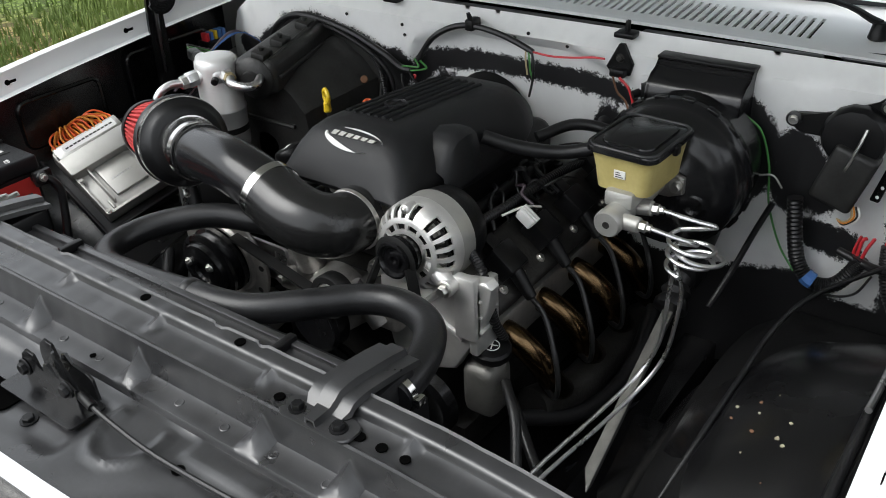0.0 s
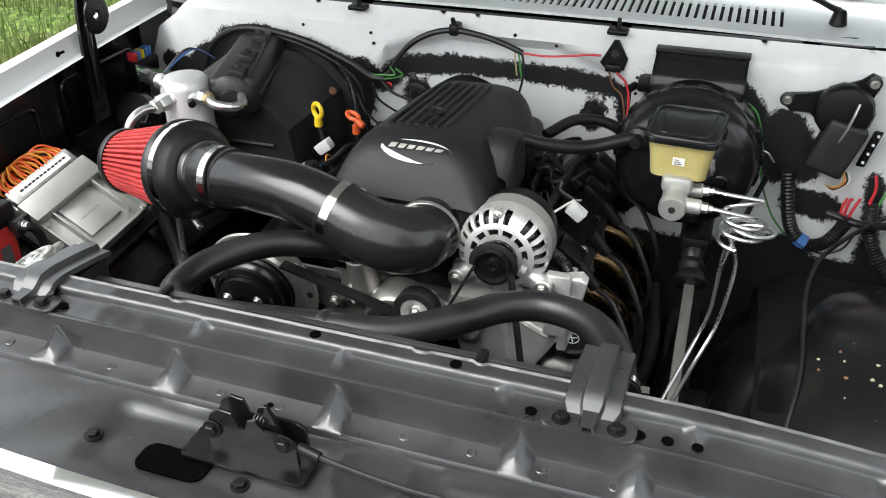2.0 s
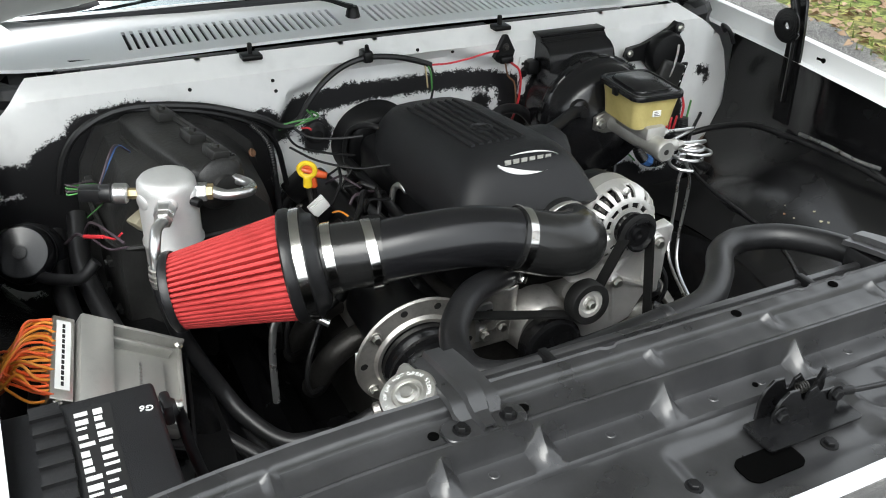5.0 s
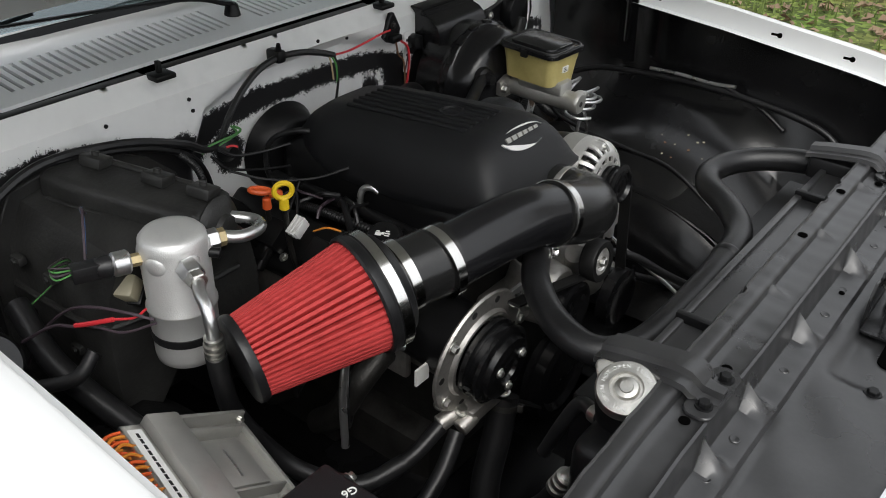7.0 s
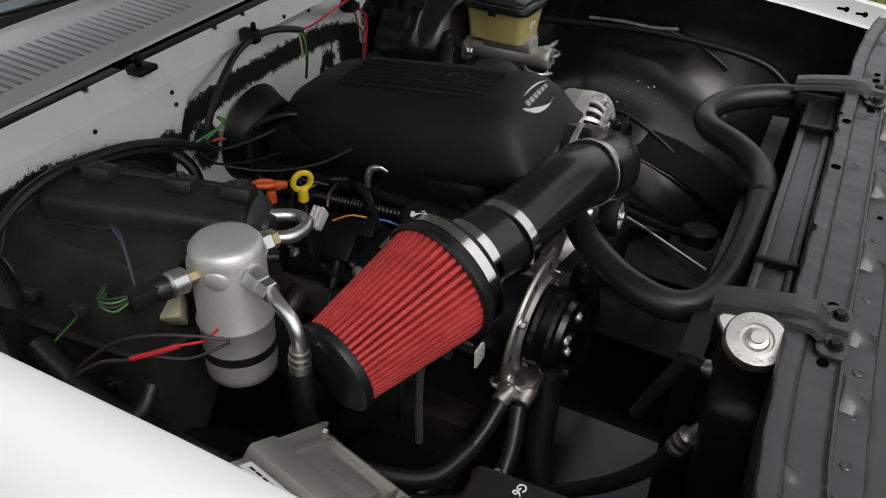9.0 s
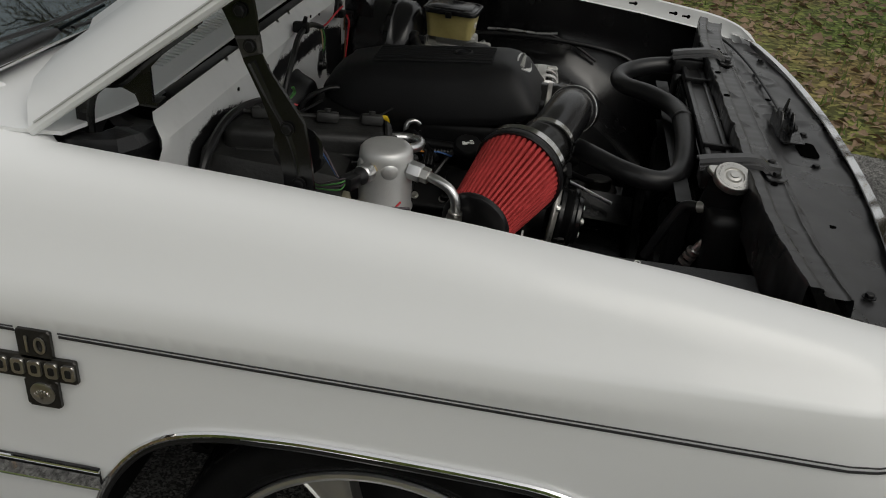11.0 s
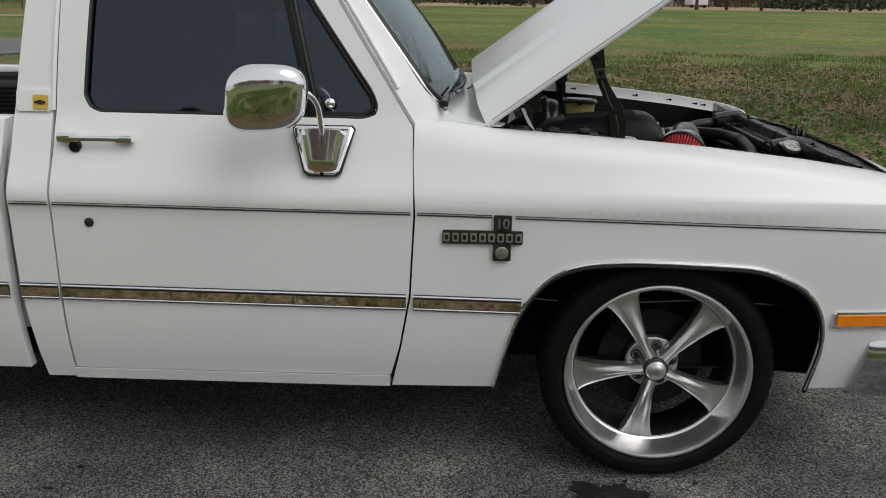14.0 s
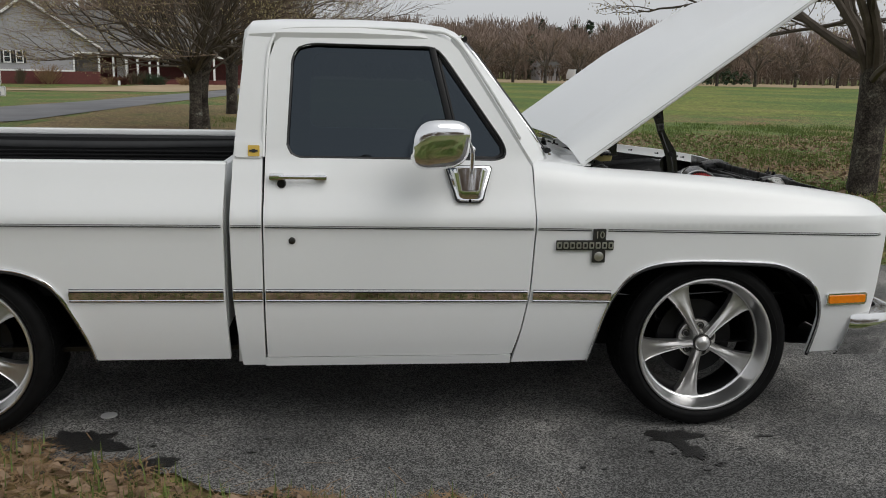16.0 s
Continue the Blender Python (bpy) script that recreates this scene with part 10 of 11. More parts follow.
part("clip_wire", bm, "black_plastic", hook)

# looms round the engine
wires("engine_loom", "corrugated black looms along the coil packs", [
    ("conduit", [(0.11, 0.215, 0.895), (0.125, 0.245, 0.88), (0.13, 0.262, 0.84), (0.125, 0.268, 0.79), (0.10, 0.27, 0.74)], 0.0085, "rubber", 0.0014),
    ("conduit", [(0.10, 0.12, 0.90), (0.06, 0.165, 0.895), (-0.02, 0.175, 0.89), (-0.12, 0.18, 0.888), (-0.22, 0.185, 0.885), (-0.30, 0.19, 0.875)], 0.009, "rubber", 0.0014),
    ("conduit", [(0.08, -0.19, 0.885), (-0.02, -0.195, 0.872), (-0.12, -0.20, 0.870), (-0.20, -0.20, 0.865), (-0.27, -0.19, 0.85), (-0.33, -0.17, 0.83)], 0.009, "rubber", 0.0014),
    ("wire", [(0.10, 0.05, 0.93), (0.12, 0.085, 0.925), (0.10, 0.12, 0.915)], 0.0030, "blue_wire"),
    ("wire", [(-0.12, -0.28, 0.885), (-0.09, -0.275, 0.90), (-0.06, -0.262, 0.895)], 0.0018, "orange_wire"),
    ("wire", [(-0.07, -0.27, 0.89), (-0.04, -0.265, 0.90), (-0.01, -0.255, 0.89)], 0.0020, "blue_wire"),
    ("wire", [(-0.30, -0.30, 0.945), (-0.25, -0.26, 0.930), (-0.20, -0.20, 0.925), (-0.16, -0.15, 0.94)], 0.0024, "rubber"),
    ("wire", [(-0.02, 0.19, 0.89), (-0.05, 0.215, 0.90), (-0.09, 0.225, 0.885)], 0.0022, "white_wire"),
    ("wire", [(-0.15, 0.19, 0.885), (-0.18, 0.215, 0.90), (-0.22, 0.22, 0.885)], 0.0022, "black_print")])
for p, c in (((-0.135, -0.300, 0.895), "grey_print"), ((-0.045, 0.225, 0.885), "grey_print"), ((-0.055, -0.275, 0.885), "black_plastic")):
    cc = thing("coil_connector", p, "small plastic connector on the coil harness", "connector", "coil connectors")
    bm = bm_new()
    s = 1 if p[1] > 0 else -1
    m = basis(p, (1, 0, 0), (0, 0.6 * s, 0.8))
    add_box(bm, (-0.011, -0.016, -0.010), (0.011, 0.016, 0.010), m, bevel=0.003)
    for k in range(3):
        add_box(bm, (-0.009 + 0.007 * k, -0.018, -0.004), (-0.005 + 0.007 * k, 0.017, 0.012), m, bevel=0.001)
    part("connector_body", bm, c, cc)

# frame rails, steering gear and crossmember under the engine
for s in (-1, 1):
    bm = bm_new()
    add_tube(bm, [(-0.6, 0.41 * s, 0.42), (-0.2, 0.42 * s, 0.45), (0.15, 0.43 * s, 0.49), (0.45, 0.43 * s, 0.48), (0.75, 0.42 * s, 0.44)], 0.062, 4, 5)
    part("frame_rail", bm, "black_paint", truck, "black chassis frame rail", smooth=False)
    bm = bm_new()
    add_box(bm, (-0.10, 0.46 * s - 0.05, 0.36), (0.14, 0.60 * s, 0.52), bevel=0.02)
    part("control_arm_mount", bm, "black_paint", truck)
bm = bm_new()
add_box(bm, (-0.10, -0.42, 0.30), (0.12, 0.42, 0.44), bevel=0.03)
part("crossmember", bm, "black_paint", truck)
gear = thing("steering_gear", (0.30, 0.46, 0.48), "black steering gear box on the frame rail", "gear box")
bm = bm_new()
add_box(bm, (0.24, 0.42, 0.42), (0.40, 0.53, 0.54), bevel=0.02, seg=3)
add_cyl(bm, (0.20, 0.445, 0.50), (0.30, 0.45, 0.49), 0.035, seg=20, bevel=0.004)
add_cyl(bm, (0.34, 0.48, 0.53), (0.34, 0.485, 0.57), 0.04, seg=20, bevel=0.004)
part("gear_case", bm, "dark_steel", gear)
hose("steering_hose", "black power steering hose looping to the gear box", [(0.13, 0.29, 0.68), (0.18, 0.34, 0.66), (0.24, 0.38, 0.62), (0.30, 0.43, 0.58), (0.33, 0.47, 0.56)], 0.009)
hose("steering_hose", "black power steering hose looping to the gear box", [(0.11, 0.29, 0.63), (0.17, 0.36, 0.60), (0.22, 0.42, 0.57), (0.28, 0.46, 0.55)], 0.009)
hose("heater_hose", "black hose low between engine and inner fender", [(0.12, 0.30, 0.60), (0.0, 0.36, 0.55), (-0.15, 0.38, 0.55), (-0.30, 0.36, 0.60)], 0.014)
# Added black sheets hide the lit ground, so the bay's depths stay dark.
bm = bm_new()
add_grid(bm, [[(x, y, z + 0.01 * math.sin(9 * x)) for x in np.linspace(-0.45, 0.42, 8)] for y, z in ((0.15, 0.46), (0.30, 0.44), (0.40, 0.44), (0.50, 0.46), (0.56, 0.52))])
thicken(bm, 0.004)
part("depth_blind", bm, "black_paint", truck, "added black sheet that keeps the depths beside the engine dark")
bm = bm_new()
add_grid(bm, [[(x, y, z + 0.01 * math.sin(9 * x)) for x in np.linspace(-0.45, 0.66, 8)] for y, z in ((-0.02, 0.40), (-0.20, 0.40), (-0.40, 0.41), (-0.52, 0.45), (-0.64, 0.50), (-0.84, 0.56))])
thicken(bm, 0.004)
part("depth_blind", bm, "black_paint", truck)
bm = bm_new()
add_box(bm, (-0.46, -0.26, 0.36), (0.12, 0.20, 0.52), bevel=0.04)
part("oil_pan", bm, "dark_steel", engine)
bm = bm_new()
add_box(bm, (0.622, -0.70, 0.36), (0.634, 0.70, 0.905), bevel=0.003)
part("condenser", bm, "black_plastic", truck, "black condenser in front of the radiator")
# Another added sheet, closing the bay's underside behind the bumper.
bm = bm_new()
add_grid(bm, [[(x, y, 0.335 + 0.01 * math.sin(7 * x)) for x in np.linspace(0.06, 0.68, 6)] for y in np.linspace(-0.84, 0.84, 7)])
thicken(bm, 0.004)
part("under_blind", bm, "black_plastic", truck)
pipe_run = thing("exhaust_pipe", (-0.2, 0.33, 0.5), "dark exhaust pipe under the driver side manifold", "pipe")
bm = bm_new()
add_tube(bm, [(0.06, 0.30, 0.58), (-0.05, 0.325, 0.56), (-0.18, 0.325, 0.55), (-0.30, 0.32, 0.54), (-0.42, 0.29, 0.48)], 0.036, 16, 6)
part("pipe_wall", bm, "dark_steel", pipe_run)

# tangle of small wires and hoses between cover and coils
rng = random.Random(44)
tangle = []
for k in range(26):
    s = 1 if k % 2 else -1
    x = -0.30 + 0.36 * rng.random()
    y = CY + s * rng.uniform(0.13, 0.19)
    z = rng.uniform(0.875, 0.905)
    d = rng.uniform(-0.09, 0.09)
    tangle.append(("wire", [(x, y, z), (x + d * 0.3, y + 0.02 * s, z + rng.uniform(0.0, 0.025)), (x + d * 0.7, y + s * rng.uniform(0.02, 0.05), z + rng.uniform(-0.01, 0.015)), (x + d, y + s * rng.uniform(0.04, 0.08), z - rng.uniform(0.01, 0.05))], rng.choice((0.0024, 0.003, 0.0042, 0.006)), rng.choice(("rubber", "rubber", "black_plastic", "black_plastic", "dark_wire", "rubber"))))
wires("coil_wiring", "tangle of thin black wires beside the engine cover", tangle)

# ---- trees, house, sign and far woods ----
def grow(bm, twigs, rng, start, way, length, radius, depth, bend, spread, droop, tips, seg=7):
    """A limb and, from it, smaller limbs; the thinnest go to the twig list as thin blades."""
    p, d = Vector(start), Vector(way).normalized()
    n = 4
    pts = [p.copy()]
    for k in range(n):
        d = (d + Vector((rng.gauss(0, bend), rng.gauss(0, bend), rng.gauss(0, bend) + droop))).normalized()
        d.z = max(d.z, -0.12)
        d.normalize()
        p = p + d * (length / n)
        pts.append(p.copy())
    if radius > 0.008:
        add_tube(bm, pts, radius, seg, 2, caps=False, radii=[radius, radius * 0.82, radius * 0.62])
    else:
        for a, b in zip(pts, pts[1:]):
            twigs.append((a, b, radius))
        tips.append(pts[-1])
        tips.append(pts[2])
    if depth == 0:
        return
    count = rng.choice((3, 4)) if depth > 1 else rng.choice((3, 4, 5))
    for k in range(count):
        q = 0.35 + 0.65 * (k + rng.random()) / count
        i = min(n - 1, int(q * n))
        at = pts[i].lerp(pts[i + 1], q * n - i)
        side = Vector((rng.gauss(0, 1), rng.gauss(0, 1), rng.gauss(0, 0.5)))
        side = (side - d * side.dot(d)).normalized()
        grow(bm, twigs, rng, at, d + side * spread, length * rng.uniform(0.55, 0.8), radius * rng.uniform(0.42, 0.6), depth - 1, bend, spread, droop * 0.8, tips, max(4, seg - 1))


def blades(segments, scale=1.0):
    """Twigs as thin three-sided slivers."""
    vs, fs = [], []
    for a, b, r in segments:
        d = (b - a).normalized()
        u = d.orthogonal().normalized()
        w = d.cross(u)
        s = len(vs)
        r = r * scale
        for c, q in ((a, 1.0), (b, 0.65)):
            for k in range(3):
                t = 2.094 * k
                vs.append(c + (u * math.cos(t) + w * math.sin(t)) * r * q)
        fs += [(s, s + 1, s + 4, s + 3), (s + 1, s + 2, s + 5, s + 4), (s + 2, s, s + 3, s + 5)]
    return vs, fs


def trunk_tube(bm, pts, radii, seed):
    rng = random.Random(seed)
    path = smooth_path(pts, 4)
    n = len(path)
    rows = []
    for i, c in enumerate(path):
        r = float(np.interp(i / (n - 1), np.linspace(0, 1, len(radii)), radii))
        rows.append([c + Vector((math.cos(a), math.sin(a), 0)) * r * (1 + 0.10 * math.sin(3 * a + seed) + 0.05 * math.sin(7 * a + 0.8 * i)) for a in np.linspace(0, 2 * math.pi, 19)])
    add_grid(bm, rows)


def bare_tree(at, label, limbs, trunk_h, trunk_r, length, radius, depth, spread, droop, seed, bud=0, bend=0.13, low=0.12):
    at = Vector((at[0], at[1], ground_z(at[1]) - 0.03))
    t = thing("tree", at, label, "tree")
    rng = random.Random(seed)
    bm = bm_new()
    trunk_tube(bm, [at, at + Vector((0.02, 0, trunk_h * 0.4)), at + Vector((0.03, 0.02, trunk_h)), at + Vector((0.02, 0.02, trunk_h + 0.25))], [trunk_r * 1.12, trunk_r, trunk_r * 1.05, trunk_r * 1.15], seed)
    if "forked" in label:
        stem = at + Vector((0.16, 0.22, 0))
        trunk_tube(bm, [stem, stem + Vector((-0.02, -0.02, trunk_h * 0.5)), stem + Vector((0.05, 0, trunk_h)), stem + Vector((0.14, 0, trunk_h + 0.3))], [trunk_r * 0.95, trunk_r * 0.85, trunk_r * 0.9, trunk_r * 0.8], seed + 1)
    part("trunk", bm, "bark", t)
    bm = bm_new()
    twigs, tips = [], []
    for k in range(limbs):
        a = 2 * math.pi * (k + rng.uniform(-0.3, 0.3)) / limbs
        lift = rng.uniform(low, 1.5)
        base = at + Vector((trunk_r * 0.5 * math.cos(a), trunk_r * 0.5 * math.sin(a), trunk_h * rng.uniform(0.82, 1.1)))
        grow(bm, twigs, rng, base, (math.cos(a), math.sin(a), lift), length * rng.uniform(0.8, 1.15), radius * rng.uniform(0.75, 1.1), depth, bend, spread, droop, tips)
    part("branch_structure", bm, "limb", t)
    part("crown", blades(twigs), "twig", t, "bare twigs with swelling buds", smooth=False)
    if bud:
        vs, fs = [], []
        for p in tips:
            for k in range(bud):
                c = p + Vector((rng.gauss(0, 0.05), rng.gauss(0, 0.05), rng.gauss(0, 0.05)))
                r = rng.uniform(0.006, 0.014)
                s = len(vs)
                vs += [c + Vector((r, 0, 0)), c + Vector((-r * 0.5, r, 0)), c + Vector((-r * 0.5, -r, 0)), c + Vector((0, 0, 2 * r)), c - Vector((0, 0, r))]
                fs += [(s, s + 1, s + 3), (s + 1, s + 2, s + 3), (s + 2, s, s + 3), (s + 1, s, s + 4), (s + 2, s + 1, s + 4), (s, s + 2, s + 4)]
        part("blossom", (vs, fs), "bud", t, "pale opening buds", smooth=False)
    return t


bare_tree((4.73, 5.78), "dark-barked budding tree with pale lichen and spreading limbs", 14, 1.62, 0.158, 2.1, 0.062, 4, 0.62, 0.045, 21, 3, 0.18, 0.3)
bare_tree((-4.80, 14.75), "bare tree with a short forked trunk and a wide twiggy crown", 58, 1.30, 0.125, 2.3, 0.030, 4, 0.55, 0.05, 33, 1, 0.14, 0.3)
bare_tree((-4.88, 21.1), "bare tree with a dark trunk and a wide twiggy crown", 34, 1.6, 0.15, 2.4, 0.04, 4, 0.5, 0.055, 37, 0, 0.13, 0.3)

# row of small trees along the far lane
ROW = (5.7, 8.6, 11.6, 14.6, 17.8, 21.3, 24.4, 27.8, 31.6, 35.85, 40.1, 44.85, 49.6)
row_kinds = []
for kind in range(3):
    x = ROW[kind]
    at = Vector((x, 85, ground_z(85)))
    t = thing("roadside_tree", at, "small bare tree with a rounded crown beside the far lane", "tree", "trees along the far lane")
    rng = random.Random(50 + kind)
    bm = bm_new()
    add_tube(bm, [at - Vector((0, 0, 0.1)), at + Vector((0, 0, 0.7)), at + Vector((0.05, 0, 1.5))], 0.16, 8, 3, radii=[0.18, 0.15, 0.14])
    part("trunk", bm, "bark", t)
    bm = bm_new()
    twigs, tips = [], []
    for k in range(9):
        a = 2 * math.pi * k / 9 + rng.uniform(-0.3, 0.3)
        grow(bm, twigs, rng, at + Vector((0, 0, rng.uniform(1.1, 1.5))), (math.cos(a), math.sin(a), rng.uniform(0.6, 2.2)), rng.uniform(1.5, 2.1), 0.05, 3, 0.12, 0.5, 0.01, tips, 5)
    part("branch_structure", bm, "limb", t)
    part("crown", blades(twigs, 2.4), "twig", t, smooth=False)
    row_kinds.append(t)
for k, x in enumerate(ROW[3:]):
    src = row_kinds[k % 3]
    turn = Matrix.Translation((x, 85 + 0.6 * math.sin(5 * k), ground_z(85))) @ Matrix.Rotation(1.3 * k + 0.4, 4, "Z") @ Matrix.Scale(0.9 + 0.2 * ((k * 37) % 10) / 10, 4)
    copy_thing(src, turn)


def woods(name, count, x0, x1, y0, y1, h, label, seed, material, width=0.05, twigs=46):
    """A wood of bare trees as one mesh of trunks and many flat slivers."""
    rng = random.Random(seed)
    vs, fs = [], []

    def sliver(a, b, w):
        q = rng.uniform(-0.6, 0.6)
        d = Vector((math.cos(q), math.sin(q), 0)) * w
        s = len(vs)
        vs.extend((a - d, a + d, b + d * 0.5, b - d * 0.5))
        fs.append((s, s + 1, s + 2, s + 3))

    for k in range(count):
        x, y = rng.uniform(x0, x1), rng.uniform(y0, y1)
        z = ground_z(y)
        hh = rng.uniform(*h)
        sliver(Vector((x, y, z - 0.2)), Vector((x + rng.gauss(0, 0.2), y, z + hh * 0.75)), rng.uniform(0.06, 0.12))
        for j in range(twigs):
            q = rng.random() ** 0.75
            r = hh * 0.30 * math.sin(math.pi * (0.22 + 0.70 * q))
            a = rng.uniform(0, 6.283)
            f = math.sqrt(rng.random()) * 0.85
            p = Vector((x + math.cos(a) * r * f, y + math.sin(a) * r * f, z + hh * (0.16 + 0.68 * q)))
            t = rng.uniform(0.05, 0.5)
            sliver(p, p + Vector((math.cos(a) * r * t + rng.gauss(0, 0.1), math.sin(a) * r * t, hh * rng.uniform(0.05, 0.14))), width * rng.uniform(0.5, 1.2))
    return tagged(part(name, (vs, fs), material, smooth=False), label, "woods", kind="stuff")


# These woods carry their haze in the pale twig colour.
woods("far_woods", 700, -75, 150, 106, 128, (5.5, 8.5), "brown bare spring woods beyond the field", 61, "hazed_twig", 0.04, 190)
woods("far_woods", 330, -80, 160, 128, 150, (7.5, 10.5), "taller bare woods on the skyline", 62, "hazed_twig", 0.05, 190)
woods("house_woods", 190, -62, -6, 66, 84, (6.0, 9.5), "bare trees behind the grey house", 63, "hazed_twig", 0.03, 170)
woods("roadside_woods", 260, -45, 45, -46, -30, (6.0, 10.0), "bare woods on the near side of the drive, seen in the chrome", 64, "hazed_twig", 0.05, 110)


def conifers(name, places, label, seed):
    rng = random.Random(seed)
    vs, fs = [], []
    for x, y, h, w in places:
        z = ground_z(y)
        for k in range(int(260 * min(1.6, h / 6))):
            q = rng.random()
            r = w * (1 - q) ** 0.45 * rng.uniform(0.35, 1.0)
            a = rng.uniform(0, 6.283)
            c = Vector((x + r * math.cos(a), y + r * math.sin(a), z + h * (0.06 + 0.94 * q)))
            e = 0.12 * w + 0.12
            s = len(vs)
            for j in range(4):
                vs.append(c + Vector((rng.uniform(-e, e), rng.uniform(-e, e), rng.uniform(-e, e) * 0.8)))
            fs += [(s, s + 1, s + 2), (s, s + 2, s + 3), (s + 1, s + 3, s + 2)]
    return tagged(part(name, (vs, fs), "evergreen", smooth=False), label, "trees", kind="stuff")


rng = random.Random(71)
conifers("evergreen_trees", [(rng.uniform(-20, 120), rng.uniform(112, 140), rng.uniform(5, 7.5), rng.uniform(1.4, 2.4)) for _ in range(16)], "dark pines standing among the bare woods", 72)
conifers("evergreen_trees", [(25 + 1.5 * k + rng.uniform(-1.2, 1.2), rng.uniform(126, 140), rng.uniform(6.2, 9.2), rng.uniform(1.3, 2.2)) for k in range(22)], "dark pines along the wooded skyline", 74)
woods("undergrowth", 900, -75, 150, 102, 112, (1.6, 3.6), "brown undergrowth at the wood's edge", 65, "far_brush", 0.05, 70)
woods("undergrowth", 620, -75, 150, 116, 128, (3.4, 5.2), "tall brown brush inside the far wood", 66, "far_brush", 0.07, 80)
conifers("evergreen_hedge", [(-1 + 0.75 * k, 90 + rng.uniform(-0.5, 0.5), rng.uniform(1.2, 2.0), 0.8) for k in range(9)] + [(31 + 0.9 * k, 93 + rng.uniform(-0.5, 0.5), rng.uniform(1.0, 1.9), 0.9) for k in range(14)], "dark green hedge along the far lane", 73)


# grey house with a gable end, porch and red brick base
HR, HB = Vector((0.957, 0.29, 0)), Vector((-0.29, 0.957, 0))
HO = Vector((-17.83, 50.2, ground_z(50.2) - 0.17))
HX = 0.0369


def house_box(bm, a0, a1, h0, h1, w0, w1, bevel=0.0):
    m = Matrix((HR, HB, Vector((0, 0, 1)))).transposed().to_4x4()
    m.translation = HO
    add_box(bm, (a0, w0, h0), (a1, w1, h1), m, bevel)


def house_plate(bm, outline, w, depth):
    add_prism(bm, outline, HO + HB * w, HR, (0, 0, 1), depth)


house = thing("house", HO, "grey sided house with white trim and a red brick base", "house")
bm = bm_new()
house_plate(bm, [(-4.21, 0.9), (0, 0.9), (0, 2.02), (1.35, 2.02), (1.35, 2.32), (-2.49, 4.98), (-5.75, 2.52), (-5.75, 2.30), (-4.21, 2.30)], 0.25, 0.25)
gable = part("wall", bm, "siding", house, "grey lapped siding gable wall", smooth=False)
for k in range(26):
    h = 0.93 + 0.185 * k
    left = -4.21 if h < 2.3 else -5.75 + max(0.0, (h - 2.52) / 2.46 * 3.26)
    right = 0.0 if h < 2.02 else 1.35 - max(0.0, (h - 2.32) / 2.66 * 3.84)
    if right - left > 0.3:
        bm = bm_new()
        house_plate(bm, [(left, h), (right, h), (right, h + 0.012), (left, h + 0.012)], 0.0, 0.007)
        part("siding_lap", bm, "siding", gable, smooth=False)
bm = bm_new()
house_box(bm, -0.12, 0.0, 0.9, 2.02, 0.3, 2.2)
house_box(bm, 0.0, 1.35, 0.9, 2.02, 2.1, 2.25)
part("wall", bm, "siding", house, smooth=False)
# Dark red replaces the grey siding here, painting the porch's shade on the wall.
bm = bm_new()
house_box(bm, 1.35, 11, 0.3, 1.9, 3.6, 3.9)
part("porch_wall", bm, "brick_red", house, "porch wall in dark brick red, its shade put into the colour", smooth=False)
bm = bm_new()
house_box(bm, -5.95, 1.42, -0.3, 0.9, -0.03, 0.3)
house_box(bm, 1.42, 11, -0.3, 0.45, 1.2, 3.6)
part("brick_base", bm, "brick_red", house, "dark red brick foundation")
for a, b in (((-2.49, 5.12), (1.62, 2.26)), ((-2.49, 5.12), (-5.98, 2.46))):
    bm = bm_new()
    house_plate(bm, [a, b, (b[0], b[1] - 0.16), (a[0], a[1] - 0.16)], -0.22, 0.06)
    part("rake_board", bm, "white_trim", house, smooth=False)
    bm = bm_new()
    house_plate(bm, [(a[0], a[1] + 0.08), (b[0], b[1] + 0.06), b, a], 9.0, 9.25)
    part("roof", bm, "shingle", house, smooth=False)
bm = bm_new()
add_grid(bm, [[HO + HR * a + HB * 0.9 + Vector((0, 0, 1.98)) for a in (1.0, 4, 8, 11)], [HO + HR * a + HB * 5.2 + Vector((0, 0, 4.6)) for a in (-2.0, 4, 8, 11)]])
thicken(bm, 0.12)
part("roof", bm, "shingle", house, smooth=False)
bm = bm_new()
house_box(bm, -0.03, 1.42, 1.92, 2.04, -0.04, 0.1)
house_box(bm, 1.42, 11, 1.80, 1.95, 0.95, 1.2)
part("porch_beam", bm, "white_trim", house, smooth=False)
for a in (1.37, 2.2, 2.94, 3.6, 4.3, 4.8, 6.4, 8.2, 10.6):
    bm = bm_new()
    lo, hi, w0 = (0.9, 1.92, 0.0) if a < 2 else (0.45, 1.80, 1.0)
    house_box(bm, a - 0.06, a + 0.06, lo, hi, w0, w0 + 0.12)
    part("porch_column", bm, "white_trim", house, smooth=False)
# Dark sheet set back in the opening to stand for its shade.
bm = bm_new()
house_box(bm, -5.75, -4.24, 0.9, 2.3, 1.6, 1.7)
part("carport_opening", bm, "window_dark", house, "dark sheet painting the shade in the white-framed porch opening", smooth=False)
bm = bm_new()
house_box(bm, -5.9, -4.16, 2.28, 2.38, -0.05, 0.08)
house_box(bm, -4.26, -4.16, 0.9, 2.28, -0.05, 0.08)
house_box(bm, -4.26, 0.03, 0.88, 0.97, -0.05, -0.001)
house_box(bm, -0.06, 0.03, 0.97, 2.04, -0.055, -0.001)
part("trim_board", bm, "white_trim", house, smooth=False)
